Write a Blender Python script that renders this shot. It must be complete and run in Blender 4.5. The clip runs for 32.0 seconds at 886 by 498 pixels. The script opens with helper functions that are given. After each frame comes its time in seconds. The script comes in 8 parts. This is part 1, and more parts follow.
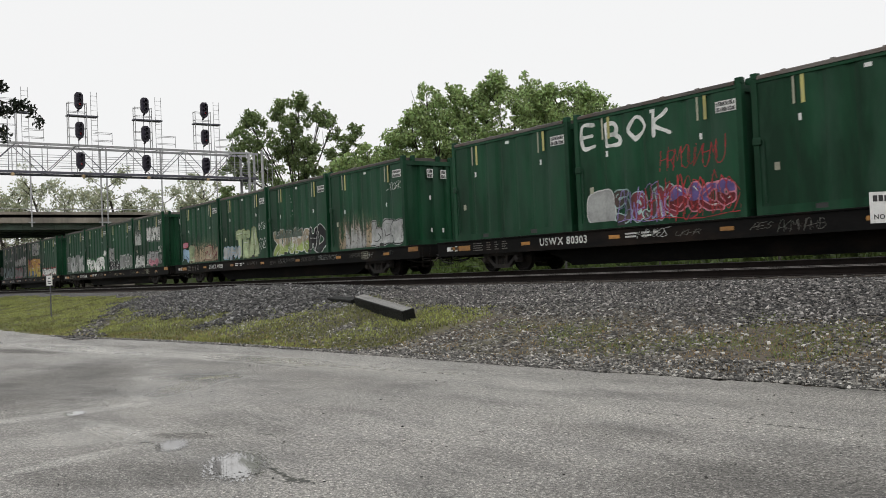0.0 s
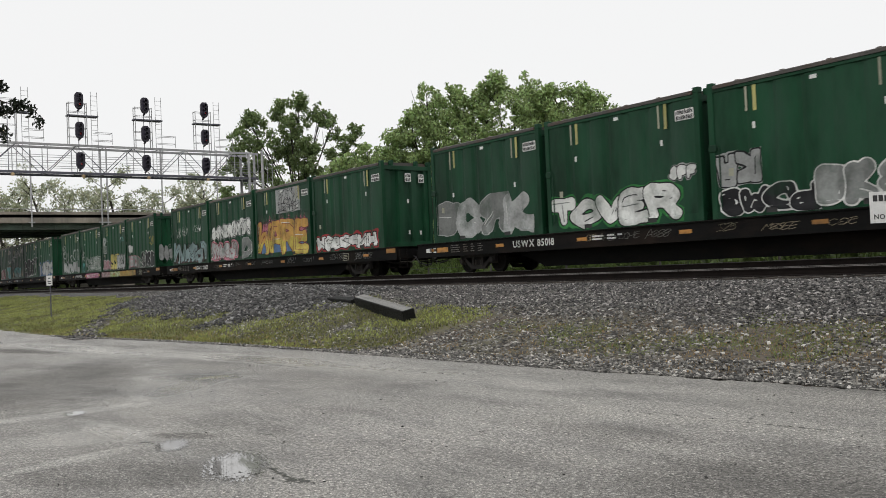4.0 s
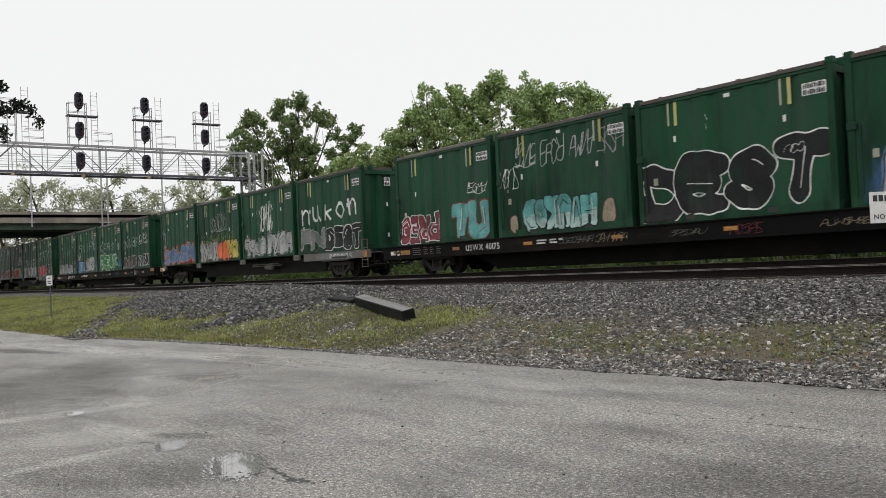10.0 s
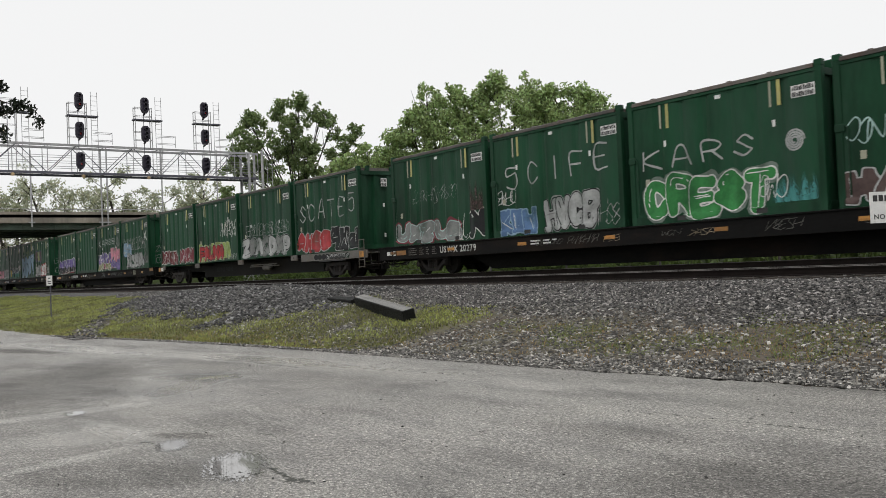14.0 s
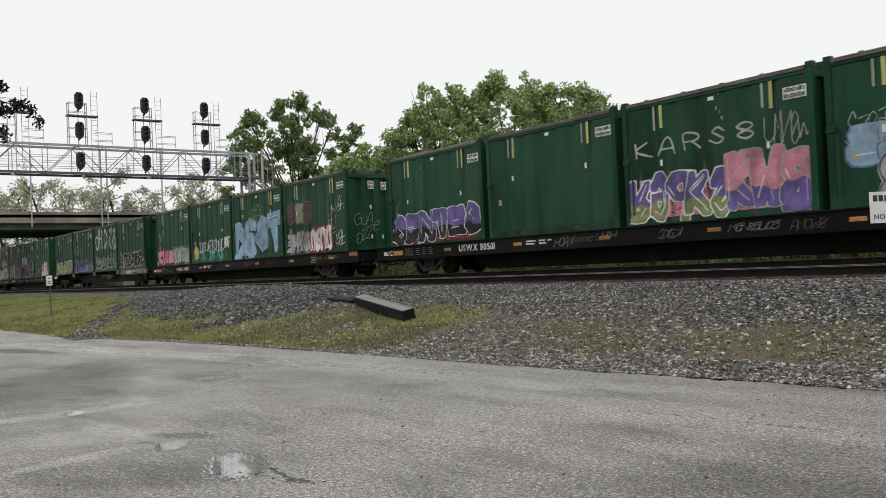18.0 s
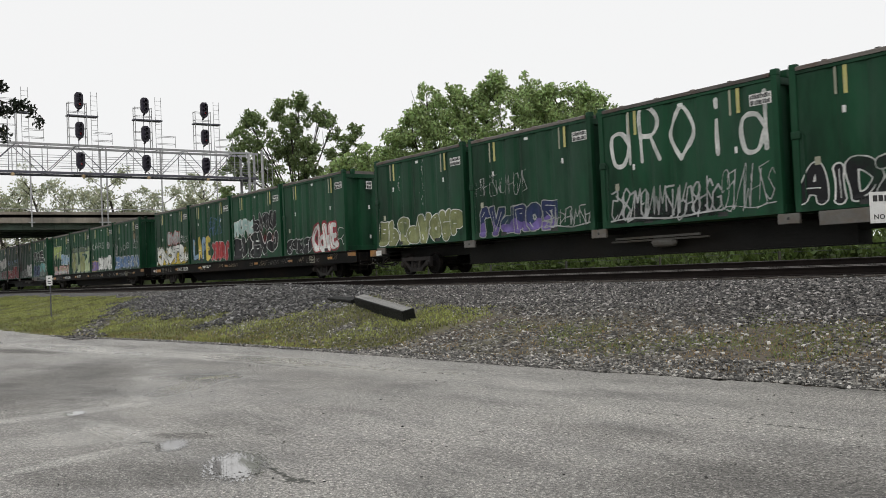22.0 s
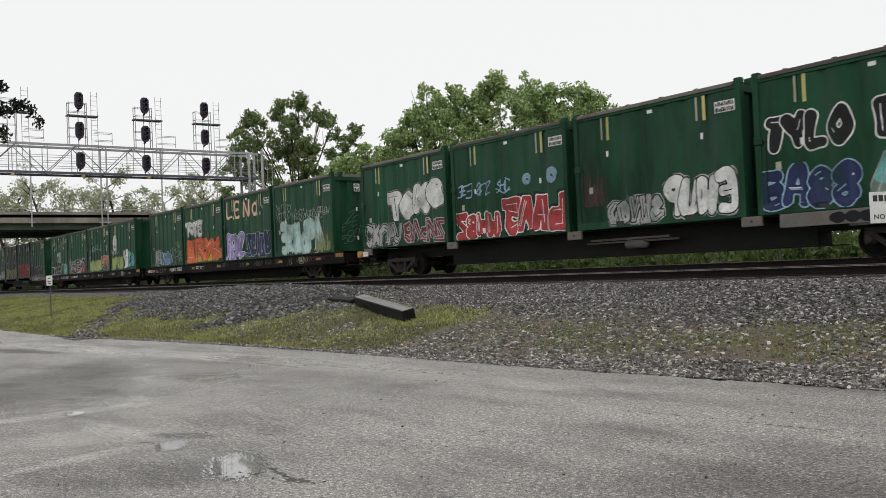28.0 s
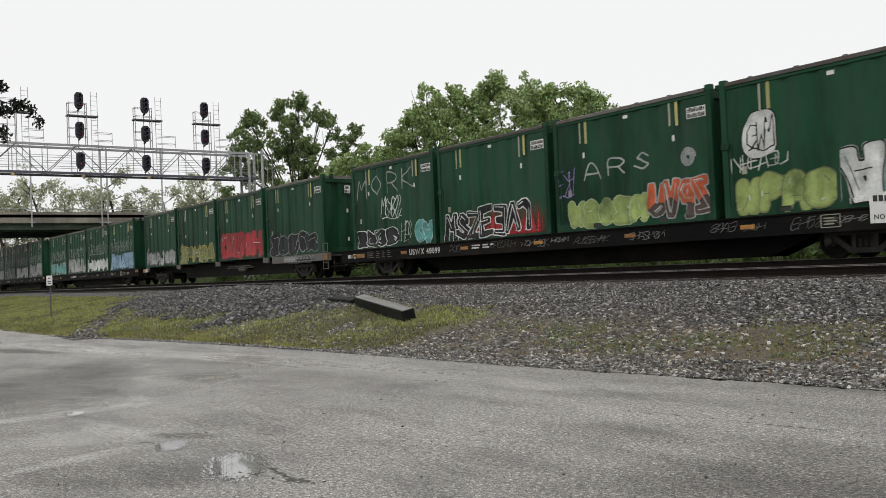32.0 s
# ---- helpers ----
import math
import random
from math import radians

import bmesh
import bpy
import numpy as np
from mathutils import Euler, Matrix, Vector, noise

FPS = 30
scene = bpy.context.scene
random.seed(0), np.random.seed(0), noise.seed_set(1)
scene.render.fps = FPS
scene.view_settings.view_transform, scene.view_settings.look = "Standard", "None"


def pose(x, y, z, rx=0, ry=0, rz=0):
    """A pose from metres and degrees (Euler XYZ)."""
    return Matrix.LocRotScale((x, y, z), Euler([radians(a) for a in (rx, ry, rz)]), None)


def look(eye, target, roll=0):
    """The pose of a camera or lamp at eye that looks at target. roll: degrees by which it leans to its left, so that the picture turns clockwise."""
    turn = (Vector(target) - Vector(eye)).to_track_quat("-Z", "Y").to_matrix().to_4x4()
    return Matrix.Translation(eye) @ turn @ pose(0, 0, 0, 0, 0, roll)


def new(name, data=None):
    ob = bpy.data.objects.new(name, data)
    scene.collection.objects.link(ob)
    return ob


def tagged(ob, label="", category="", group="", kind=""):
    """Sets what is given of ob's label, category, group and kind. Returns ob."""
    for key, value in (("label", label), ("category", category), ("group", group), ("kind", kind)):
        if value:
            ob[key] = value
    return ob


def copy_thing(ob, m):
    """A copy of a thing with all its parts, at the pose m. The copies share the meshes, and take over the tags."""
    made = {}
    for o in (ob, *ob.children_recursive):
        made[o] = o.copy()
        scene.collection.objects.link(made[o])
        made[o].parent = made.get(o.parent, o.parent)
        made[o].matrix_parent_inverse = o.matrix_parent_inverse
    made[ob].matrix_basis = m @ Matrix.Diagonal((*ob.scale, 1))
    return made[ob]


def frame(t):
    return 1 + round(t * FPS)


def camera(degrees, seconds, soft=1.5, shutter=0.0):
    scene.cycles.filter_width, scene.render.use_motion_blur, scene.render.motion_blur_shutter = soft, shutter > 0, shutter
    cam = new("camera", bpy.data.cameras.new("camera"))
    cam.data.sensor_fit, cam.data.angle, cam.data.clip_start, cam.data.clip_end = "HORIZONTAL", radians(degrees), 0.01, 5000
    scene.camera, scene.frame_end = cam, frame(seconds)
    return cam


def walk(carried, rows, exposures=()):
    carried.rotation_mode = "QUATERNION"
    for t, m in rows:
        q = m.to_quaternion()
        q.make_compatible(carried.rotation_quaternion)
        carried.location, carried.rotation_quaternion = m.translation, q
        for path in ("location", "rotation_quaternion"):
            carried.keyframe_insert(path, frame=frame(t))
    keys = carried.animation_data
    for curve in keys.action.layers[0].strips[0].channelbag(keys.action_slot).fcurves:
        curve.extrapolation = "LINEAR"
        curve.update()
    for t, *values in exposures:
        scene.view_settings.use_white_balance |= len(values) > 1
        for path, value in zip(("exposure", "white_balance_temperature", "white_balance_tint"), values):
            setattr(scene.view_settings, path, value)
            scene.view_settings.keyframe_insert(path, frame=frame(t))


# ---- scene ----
from mathutils.geometry import delaunay_2d_cdt

# The clip's eye stands on a car park beside a two-track main line; +x is the way the train goes, +y away from the eye.
cam = camera(53.187, 32.0, soft=0.55, shutter=0.1)
EYE = look((0, 0, 1.55), (-40.143, 29.784, 2.738), -2.4685)
walk(cam, [(0, EYE), (32, EYE)], exposures=[(0, 0.0, 6500, 11), (32, 0.0, 6500, 11)])

TRAIN_Y, RAIL_Z = 21.19, 1.42       # the train's track
NEAR_Y, NEAR_Z = 17.05, 1.30        # the empty track before it
DECK = 1.17                         # deck above the rail
LONG = 6.06                         # container length

# ---- light: a bright overcast sky, a weak wide sun ----
world = bpy.data.worlds.new("overcast_sky")
scene.world = world
world.use_nodes = True
wn = world.node_tree.nodes
wl = world.node_tree.links
wn.clear()
sky = wn.new("ShaderNodeTexSky")
sky.sky_type = "NISHITA"
sky.sun_disc = False
sky.sun_elevation, sky.sun_rotation = radians(55), radians(150)
sky.dust_density, sky.air_density = 4.0, 1.0
sat = wn.new("ShaderNodeHueSaturation")
sat.inputs["Saturation"].default_value = 0.12
veil = wn.new("ShaderNodeMix")
veil.data_type = "RGBA"
veil.inputs["Factor"].default_value = 0.9
veil.inputs[7].default_value = (9.6, 9.7, 9.65, 1)
back = wn.new("ShaderNodeBackground")
back.inputs["Strength"].default_value = 0.1
wout = wn.new("ShaderNodeOutputWorld")
wl.new(sky.outputs[0], sat.inputs["Color"])
wl.new(sat.outputs[0], veil.inputs[6])
wl.new(veil.outputs[2], back.inputs[0])
wl.new(back.outputs[0], wout.inputs[0])
sun = new("sun", bpy.data.lights.new("sun", "SUN"))
sun.data.energy, sun.data.angle, sun.data.color = 0.6, radians(40), (1.0, 0.98, 0.95)
sun.matrix_world = look((0, 0, 60), (-36, 38, 0))


# ---- materials ----
def nodes_of(name):
    m = bpy.data.materials.new(name)
    m.use_nodes = True
    t = m.node_tree
    return m, t, t.nodes["Principled BSDF"]


def tint(c, k):
    return (min(1, c[0] * k), min(1, c[1] * k), min(1, c[2] * k), 1)


def surface(name, colour, rough=0.6, metal=0.0, scale=3.0, vary=0.25, fine=40.0, bump=0.1, dirt=None, dirt_amount=0.3,
            each=0.0, stretch=(1, 1, 1), spec=0.5, island=False):
    """Colour with variation at two scales, stains of another colour, fine relief."""
    m, t, b = nodes_of(name)
    n, l = t.nodes, t.links
    co = n.new("ShaderNodeTexCoord")
    mp = n.new("ShaderNodeMapping")
    mp.inputs["Scale"].default_value = stretch
    l.new(co.outputs["Object"], mp.inputs[0])
    big = n.new("ShaderNodeTexNoise")
    big.inputs["Scale"].default_value, big.inputs["Detail"].default_value = scale, 5
    small = n.new("ShaderNodeTexNoise")
    small.inputs["Scale"].default_value, small.inputs["Detail"].default_value = fine, 3
    l.new(mp.outputs[0], big.inputs[0])
    l.new(mp.outputs[0], small.inputs[0])
    ramp = n.new("ShaderNodeValToRGB")
    ramp.color_ramp.elements[0].position, ramp.color_ramp.elements[1].position = 0.3, 0.7
    ramp.color_ramp.elements[0].color = tint(colour, 1 - vary)
    ramp.color_ramp.elements[1].color = tint(colour, 1 + vary)
    add = n.new("ShaderNodeMath")
    add.operation = "MULTIPLY_ADD"
    add.inputs[1].default_value = 0.4
    l.new(small.outputs[0], add.inputs[0])
    sub = n.new("ShaderNodeMath")
    sub.operation = "SUBTRACT"
    sub.inputs[1].default_value = 0.2
    l.new(big.outputs[0], sub.inputs[0])
    l.new(sub.outputs[0], add.inputs[2])
    if each:
        info = n.new("ShaderNodeNewGeometry" if island else "ShaderNodeObjectInfo")
        ea = n.new("ShaderNodeMath")
        ea.operation = "MULTIPLY_ADD"
        ea.inputs[1].default_value = each
        l.new(info.outputs["Random Per Island" if island else "Random"], ea.inputs[0])
        e2 = n.new("ShaderNodeMath")
        e2.operation = "SUBTRACT"
        e2.inputs[1].default_value = each / 2
        l.new(add.outputs[0], ea.inputs[2])
        l.new(ea.outputs[0], e2.inputs[0])
        l.new(e2.outputs[0], ramp.inputs[0])
    else:
        l.new(add.outputs[0], ramp.inputs[0])
    out = ramp.outputs[0]
    if dirt:
        dn = n.new("ShaderNodeTexNoise")
        dn.inputs["Scale"].default_value, dn.inputs["Detail"].default_value = scale * 0.6, 8
        dn.inputs["Roughness"].default_value = 0.65
        l.new(mp.outputs[0], dn.inputs[0])
        dr = n.new("ShaderNodeMapRange")
        dr.inputs["From Min"].default_value, dr.inputs["From Max"].default_value = 0.62 - dirt_amount * 0.35, 0.8 - dirt_amount * 0.2
        l.new(dn.outputs[0], dr.inputs[0])
        mx = n.new("ShaderNodeMix")
        mx.data_type = "RGBA"
        mx.inputs[7].default_value = (*dirt, 1)
        l.new(dr.outputs[0], mx.inputs["Factor"])
        l.new(out, mx.inputs[6])
        out = mx.outputs[2]
    l.new(out, b.inputs["Base Color"])
    rr = n.new("ShaderNodeMapRange")
    rr.inputs["To Min"].default_value, rr.inputs["To Max"].default_value = max(0.03, rough - 0.12), min(1, rough + 0.12)
    l.new(big.outputs[0], rr.inputs[0])
    l.new(rr.outputs[0], b.inputs["Roughness"])
    b.inputs["Metallic"].default_value = metal
    b.inputs["Specular IOR Level"].default_value = spec
    if bump:
        bp = n.new("ShaderNodeBump")
        bp.inputs["Strength"].default_value, bp.inputs["Distance"].default_value = bump, 0.02
        l.new(small.outputs[0], bp.inputs["Height"])
        l.new(bp.outputs[0], b.inputs["Normal"])
    return m


GREEN = surface("green_container_paint", (0.0072, 0.0465, 0.0205), 0.5, 0, 1.1, 0.45, 3.4, 0.5, (0.026, 0.064, 0.041), 0.42, each=0.22, stretch=(1, 1, 0.3), spec=0.16)
LID = surface("weathered_lid", (0.095, 0.085, 0.075), 0.6, 0, 2, 0.4, 20, 0.2, (0.07, 0.035, 0.02), 0.4, each=0.8)
BLACK = surface("black_car_paint", (0.0065, 0.0064, 0.0062), 0.7, 0, 1.2, 0.4, 18, 0.2, (0.024, 0.016, 0.012), 0.3, each=0.3, stretch=(0.4, 1, 1), spec=0.1)
SPINE = surface("grey_car_paint", (0.016, 0.016, 0.015), 0.7, 0, 1.1, 0.4, 18, 0.2, (0.022, 0.018, 0.014), 0.35, each=0.3, stretch=(0.4, 1, 1), spec=0.15)
PALE = surface("pale_grey_steel", (0.12, 0.115, 0.105), 0.6, 0, 3, 0.2, 30, 0.15, (0.1, 0.075, 0.05), 0.4)
IRON = surface("dark_cast_iron", (0.010, 0.0092, 0.0088), 0.8, 0.0, 4, 0.4, 40, 0.3, (0.022, 0.016, 0.013), 0.4, each=0.3, spec=0.12)
FRAME = surface("grey_dusty_casting", (0.028, 0.026, 0.025), 0.8, 0.0, 4, 0.4, 40, 0.3, (0.045, 0.034, 0.026), 0.35, each=0.4, spec=0.15)
TREAD = surface("worn_wheel_rim", (0.12, 0.105, 0.09), 0.4, 0.8, 5, 0.3, 40, 0.1)
WHITE = surface("white_sheet", (0.68, 0.68, 0.66), 0.5, 0, 6, 0.1, 60, 0.03, (0.3, 0.3, 0.27), 0.25)
YELLOW = surface("faded_yellow_tape", (0.40, 0.37, 0.12), 0.45, 0, 5, 0.2, 50, 0.03, (0.3, 0.28, 0.18), 0.3, each=0.5)
BUFF = surface("faded_white_tape", (0.30, 0.30, 0.22), 0.45, 0, 5, 0.2, 50, 0.03, (0.25, 0.25, 0.18), 0.3, each=0.5)
ORANGE = surface("amber_reflector", (0.40, 0.18, 0.03), 0.45, 0, 6, 0.3, 50, 0.03, (0.08, 0.045, 0.02), 0.5, each=0.9)
INK = surface("black_print", (0.025, 0.025, 0.025), 0.6, 0, 6, 0.2, 50, 0.02)
RUBBER = surface("black_hose_rubber", (0.015, 0.015, 0.015), 0.6, 0, 8, 0.2, 50, 0.05)
RAIL = surface("rusty_rail_side", (0.010, 0.0072, 0.0062), 0.9, 0.0, 3, 0.35, 40, 0.25, (0.016, 0.012, 0.011), 0.4, spec=0.15)
SHINE = surface("polished_rail_head", (0.15, 0.14, 0.13), 0.5, 0.4, 3, 0.2, 50, 0.05, (0.12, 0.09, 0.07), 0.2)
TIE = surface("weathered_timber_tie", (0.06, 0.05, 0.042), 0.85, 0, 2, 0.35, 30, 0.5, each=0.4, stretch=(6, 1, 1))
TIMBER = surface("creosoted_timber", (0.010, 0.0105, 0.0095), 0.6, 0, 2, 0.4, 22, 0.5, (0.02, 0.021, 0.018), 0.4, stretch=(0.5, 4, 4), spec=0.12)
GALV = surface("galvanised_steel", (0.37, 0.37, 0.375), 0.5, 0.3, 5, 0.15, 40, 0.05, (0.3, 0.29, 0.28), 0.25)
# darker, bluer tone than GALV
GALVD = surface("dark_bluish_steel", (0.10, 0.10, 0.125), 0.55, 0.3, 5, 0.2, 40, 0.05, (0.12, 0.11, 0.12), 0.3)
SIGNAL = surface("black_signal_housing", (0.020, 0.016, 0.030), 0.5, 0, 5, 0.3, 30, 0.05)
CONC = surface("stained_concrete", (0.27, 0.24, 0.20), 0.85, 0, 0.35, 0.25, 6, 0.3, (0.11, 0.10, 0.085), 0.5, stretch=(1, 1, 0.3))
GIRDER = surface("green_girder_paint", (0.09, 0.13, 0.10), 0.6, 0, 0.5, 0.3, 8, 0.15, (0.07, 0.06, 0.045), 0.4)
BARK = surface("grey_bark", (0.05, 0.043, 0.036), 0.9, 0, 3, 0.35, 25, 0.6, stretch=(1, 1, 0.25))


def leaf_material(name, colour, vary=0.5):
    m, t, b = nodes_of(name)
    n, l = t.nodes, t.links
    g = n.new("ShaderNodeNewGeometry")
    ramp = n.new("ShaderNodeValToRGB")
    ramp.color_ramp.elements[0].color = tint(colour, 1 - vary)
    ramp.color_ramp.elements[1].color = tint(colour, 1 + vary)
    mid = ramp.color_ramp.elements.new(0.55)
    mid.color = (colour[0] * 1.12, colour[1] * 1.0, colour[2] * 0.85, 1)
    l.new(g.outputs["Random Per Island"], ramp.inputs[0])
    l.new(ramp.outputs[0], b.inputs["Base Color"])
    b.inputs["Roughness"].default_value = 0.55
    tr = n.new("ShaderNodeBsdfTranslucent")
    l.new(ramp.outputs[0], tr.inputs[0])
    mix = n.new("ShaderNodeMixShader")
    mix.inputs[0].default_value = 0.5
    l.new(b.outputs[0], mix.inputs[1])
    l.new(tr.outputs[0], mix.inputs[2])
    l.new(mix.outputs[0], n["Material Output"].inputs[0])
    return m


LEAF_DARK = leaf_material("dark_green_leaf", (0.185, 0.265, 0.115))
LEAF_MID = leaf_material("fresh_green_leaf", (0.285, 0.40, 0.175), 0.6)
LEAF_PALE = leaf_material("pale_spring_leaf", (0.30, 0.355, 0.205))
# distance haze is mixed into this leaf colour
LEAF_FAR = leaf_material("haze_paled_leaf", (0.40, 0.45, 0.34), 0.35)
LEAF_BUSH = leaf_material("undergrowth_leaf", (0.10, 0.155, 0.045), 0.6)
NEEDLE = leaf_material("spruce_needle", (0.014, 0.022, 0.012))
BLADE = leaf_material("grass_blade", (0.30, 0.345, 0.118), 0.55)
MOSS = leaf_material("thin_bank_grass", (0.20, 0.25, 0.10), 0.45)
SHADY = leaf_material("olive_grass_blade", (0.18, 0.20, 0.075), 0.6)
DRY = leaf_material("straw_blade", (0.36, 0.26, 0.125), 0.45)


# ---- mesh building ----
class Shape:
    """Collects vertices and faces for one mesh."""

    def __init__(self):
        self.v, self.f, self.mi = [], [], []
        self.slot = 0

    def add(self, vs, fs):
        o = len(self.v)
        self.v += [tuple(p) for p in vs]
        self.f += [tuple(i + o for i in q) for q in fs]
        self.mi += [self.slot] * len(fs)
        return self

    def box(self, x0, x1, y0, y1, z0, z1, c=0.0):
        """A box; c chamfers its long edges in the plane across x."""
        if c <= 0:
            vs = [(x, y, z) for x in (x0, x1) for y in (y0, y1) for z in (z0, z1)]
            return self.add(vs, [(0, 1, 3, 2), (4, 6, 7, 5), (0, 4, 5, 1), (2, 3, 7, 6), (0, 2, 6, 4), (1, 5, 7, 3)])
        pr = [(y0 + c, z0), (y1 - c, z0), (y1, z0 + c), (y1, z1 - c), (y1 - c, z1), (y0 + c, z1), (y0, z1 - c), (y0, z0 + c)]
        return self.prism(pr, x0, x1, c * 0.6)

    def prism(self, pr, x0, x1, inset=0.0):
        """A profile of (y, z), counter-clockwise seen from +x, drawn out from x0 to x1."""
        n = len(pr)
        if inset:
            cy, cz = sum(p[0] for p in pr) / n, sum(p[1] for p in pr) / n
            hy, hz = max(abs(p[0] - cy) for p in pr), max(abs(p[1] - cz) for p in pr)
            small = [(cy + (p[0] - cy) * (1 - inset / hy), cz + (p[1] - cz) * (1 - inset / hz)) for p in pr]
            rings = [(x0, small), (x0 + inset, pr), (x1 - inset, pr), (x1, small)]
        else:
            rings = [(x0, pr), (x1, pr)]
        vs = [(x, p[0], p[1]) for x, ring in rings for p in ring]
        fs = [tuple(reversed(range(n))), tuple(range(n * (len(rings) - 1), n * len(rings)))]
        for r in range(len(rings) - 1):
            for i in range(n):
                j = (i + 1) % n
                fs.append((r * n + i, r * n + j, (r + 1) * n + j, (r + 1) * n + i))
        return self.add(vs, fs)

    def tube(self, pts, rad, n=8, cap=True):
        """A round tube along points, with one radius or one for each point."""
        pts = [Vector(p) for p in pts]
        rads = rad if hasattr(rad, "__len__") else [rad] * len(pts)
        vs, fs = [], []
        for i, p in enumerate(pts):
            d = (pts[min(i + 1, len(pts) - 1)] - pts[max(i - 1, 0)]).normalized()
            a = d.cross(Vector((0, 0, 1)) if abs(d.z) < 0.9 else Vector((1, 0, 0))).normalized()
            b = d.cross(a)
            for k in range(n):
                w = 2 * math.pi * k / n
                vs.append(p + (a * math.cos(w) + b * math.sin(w)) * rads[i])
        for i in range(len(pts) - 1):
            for k in range(n):
                j = (k + 1) % n
                fs.append((i * n + k, i * n + j, (i + 1) * n + j, (i + 1) * n + k))
        if cap:
            fs.append(tuple(reversed(range(n))))
            fs.append(tuple(range(n * (len(pts) - 1), n * len(pts))))
        return self.add(vs, fs)

    def lathe(self, prof, axis="y", n=24, at=(0, 0, 0)):
        """A profile of (radius, along) turned about an axis."""
        vs, fs = [], []
        for rr, h in prof:
            for k in range(n):
                w = 2 * math.pi * k / n
                c, s = rr * math.cos(w), rr * math.sin(w)
                p = {"y": (c, h, s), "z": (c, s, h), "x": (h, c, s)}[axis]
                vs.append((p[0] + at[0], p[1] + at[1], p[2] + at[2]))
        for i in range(len(prof) - 1):
            for k in range(n):
                j = (k + 1) % n
                fs.append((i * n + k, i * n + j, (i + 1) * n + j, (i + 1) * n + k))
        fs.append(tuple(range(n)))
        fs.append(tuple(reversed(range(n * (len(prof) - 1), n * len(prof)))))
        return self.add(vs, fs)

    def mesh(self, name, *mats, smooth=False):
        me = bpy.data.meshes.new(name)
        me.from_pydata(self.v, [], self.f)
        for m in mats:
            me.materials.append(m)
        if len(mats) > 1:
            me.polygons.foreach_set("material_index", self.mi)
        bm = bmesh.new()
        bm.from_mesh(me)
        bmesh.ops.recalc_face_normals(bm, faces=bm.faces)
        bm.to_mesh(me)
        bm.free()
        if smooth:
            me.polygons.foreach_set("use_smooth", [True] * len(me.polygons))
        me.update()
        return me


def raw_mesh(name, verts, faces, mat, smooth=False):
    """A mesh straight from arrays of vertices and equal-sided faces."""
    me = bpy.data.meshes.new(name)
    verts, faces = np.asarray(verts, dtype=np.float32), np.asarray(faces, dtype=np.int32)
    k = faces.shape[1]
    me.vertices.add(len(verts))
    me.vertices.foreach_set("co", verts.ravel())
    me.loops.add(faces.size)
    me.loops.foreach_set("vertex_index", faces.ravel())
    me.polygons.add(len(faces))
    me.polygons.foreach_set("loop_start", np.arange(0, faces.size, k, dtype=np.int32))
    me.polygons.foreach_set("loop_total", np.full(len(faces), k, dtype=np.int32))
    if smooth:
        me.polygons.foreach_set("use_smooth", np.ones(len(faces), dtype=bool))
    me.materials.append(mat)
    me.update(calc_edges=True)
    me.validate()
    return me


def part(name, data, mat, parent, label=""):
    """Links a Shape or a mesh as one mesh object under its thing or part."""
    me = data.mesh(name, mat) if isinstance(data, Shape) else data
    ob = new(name, me)
    ob.parent = parent
    if label:
        ob["label"] = label
    return ob


def thing(name, m, label, category, group="", kind=""):
    ob = new(name)
    ob.empty_display_size = 0.2
    ob.matrix_basis = m
    return tagged(ob, label, category, group, kind)


# ---- ground ----
def edge_y(x):
    """Where the paving ends against the bank."""
    return np.interp(x, [-400, -60, -38, -29, -23, -17.7, -13.8, -9.6, -6.2, 60], [0, 4.6, 6.4, 6.75, 7.95, 8.65, 8.95, 9.3, 9.8, 10.4])


def heap_at(x, y):
    """The heap of spare ballast, 1 at its middle, with tongues that run down the bank."""
    h = np.exp(-(((x + 29.5) / 8.2) ** 2) ** 1.6 - (((y - 12.45) / 2.05) ** 2) ** 1.3)
    tongue = np.exp(-((x + 23.7) / 0.9) ** 2 - ((y - 10.2) / 1.1) ** 2) + 0.8 * np.exp(-((x + 30.0) / 2.2) ** 2 - ((y - 10.2) / 0.8) ** 2)
    return np.maximum(h, 0.55 * tongue)


def scree_at(x, y):
    """A thin run of stones from the heap's end down to the paving."""
    t = np.clip((x + 36.5) / 8.5, 0, 1)
    off = y - (10.9 - 4.0 * t)
    return np.exp(-(off / (0.45 + 0.35 * t)) ** 2) * ((x > -37.5) & (x < -26.5))


def bank_z(x, y):
    """Height of the natural ground: bank up to the track bed, a dip and undergrowth behind."""
    x, y = np.asarray(x, float), np.asarray(y, float)
    e = edge_y(x)
    k = np.clip((y - e) / (15.0 - e), 0, 1)
    up = 1.06 * (0.55 * k + 0.45 * k * k * (3 - 2 * k))
    z = np.where(y < e, -0.05, up - 0.03 * (k < 0.02))
    back = np.clip((y - 24.0) / 3.0, 0, 1)
    z = np.where(y > 24.0, 1.06 - 0.75 * back * back * (3 - 2 * back), z)
    # a heap of spare ballast lies on the bank
    heap = heap_at(x, y) * 0.36
    lumps = 0.035 * np.sin(x * 1.7 + 1.3 * np.sin(y * 1.1)) * np.sin(y * 1.9 + x * 0.3) * ((y > e + 0.3) & (y < 15.0))
    return z + heap + lumps


def grid_lines(*spans):
    out = []
    for a, b, step in spans:
        out += list(np.arange(a, b, step))
    return np.array(out + [spans[-1][1]])


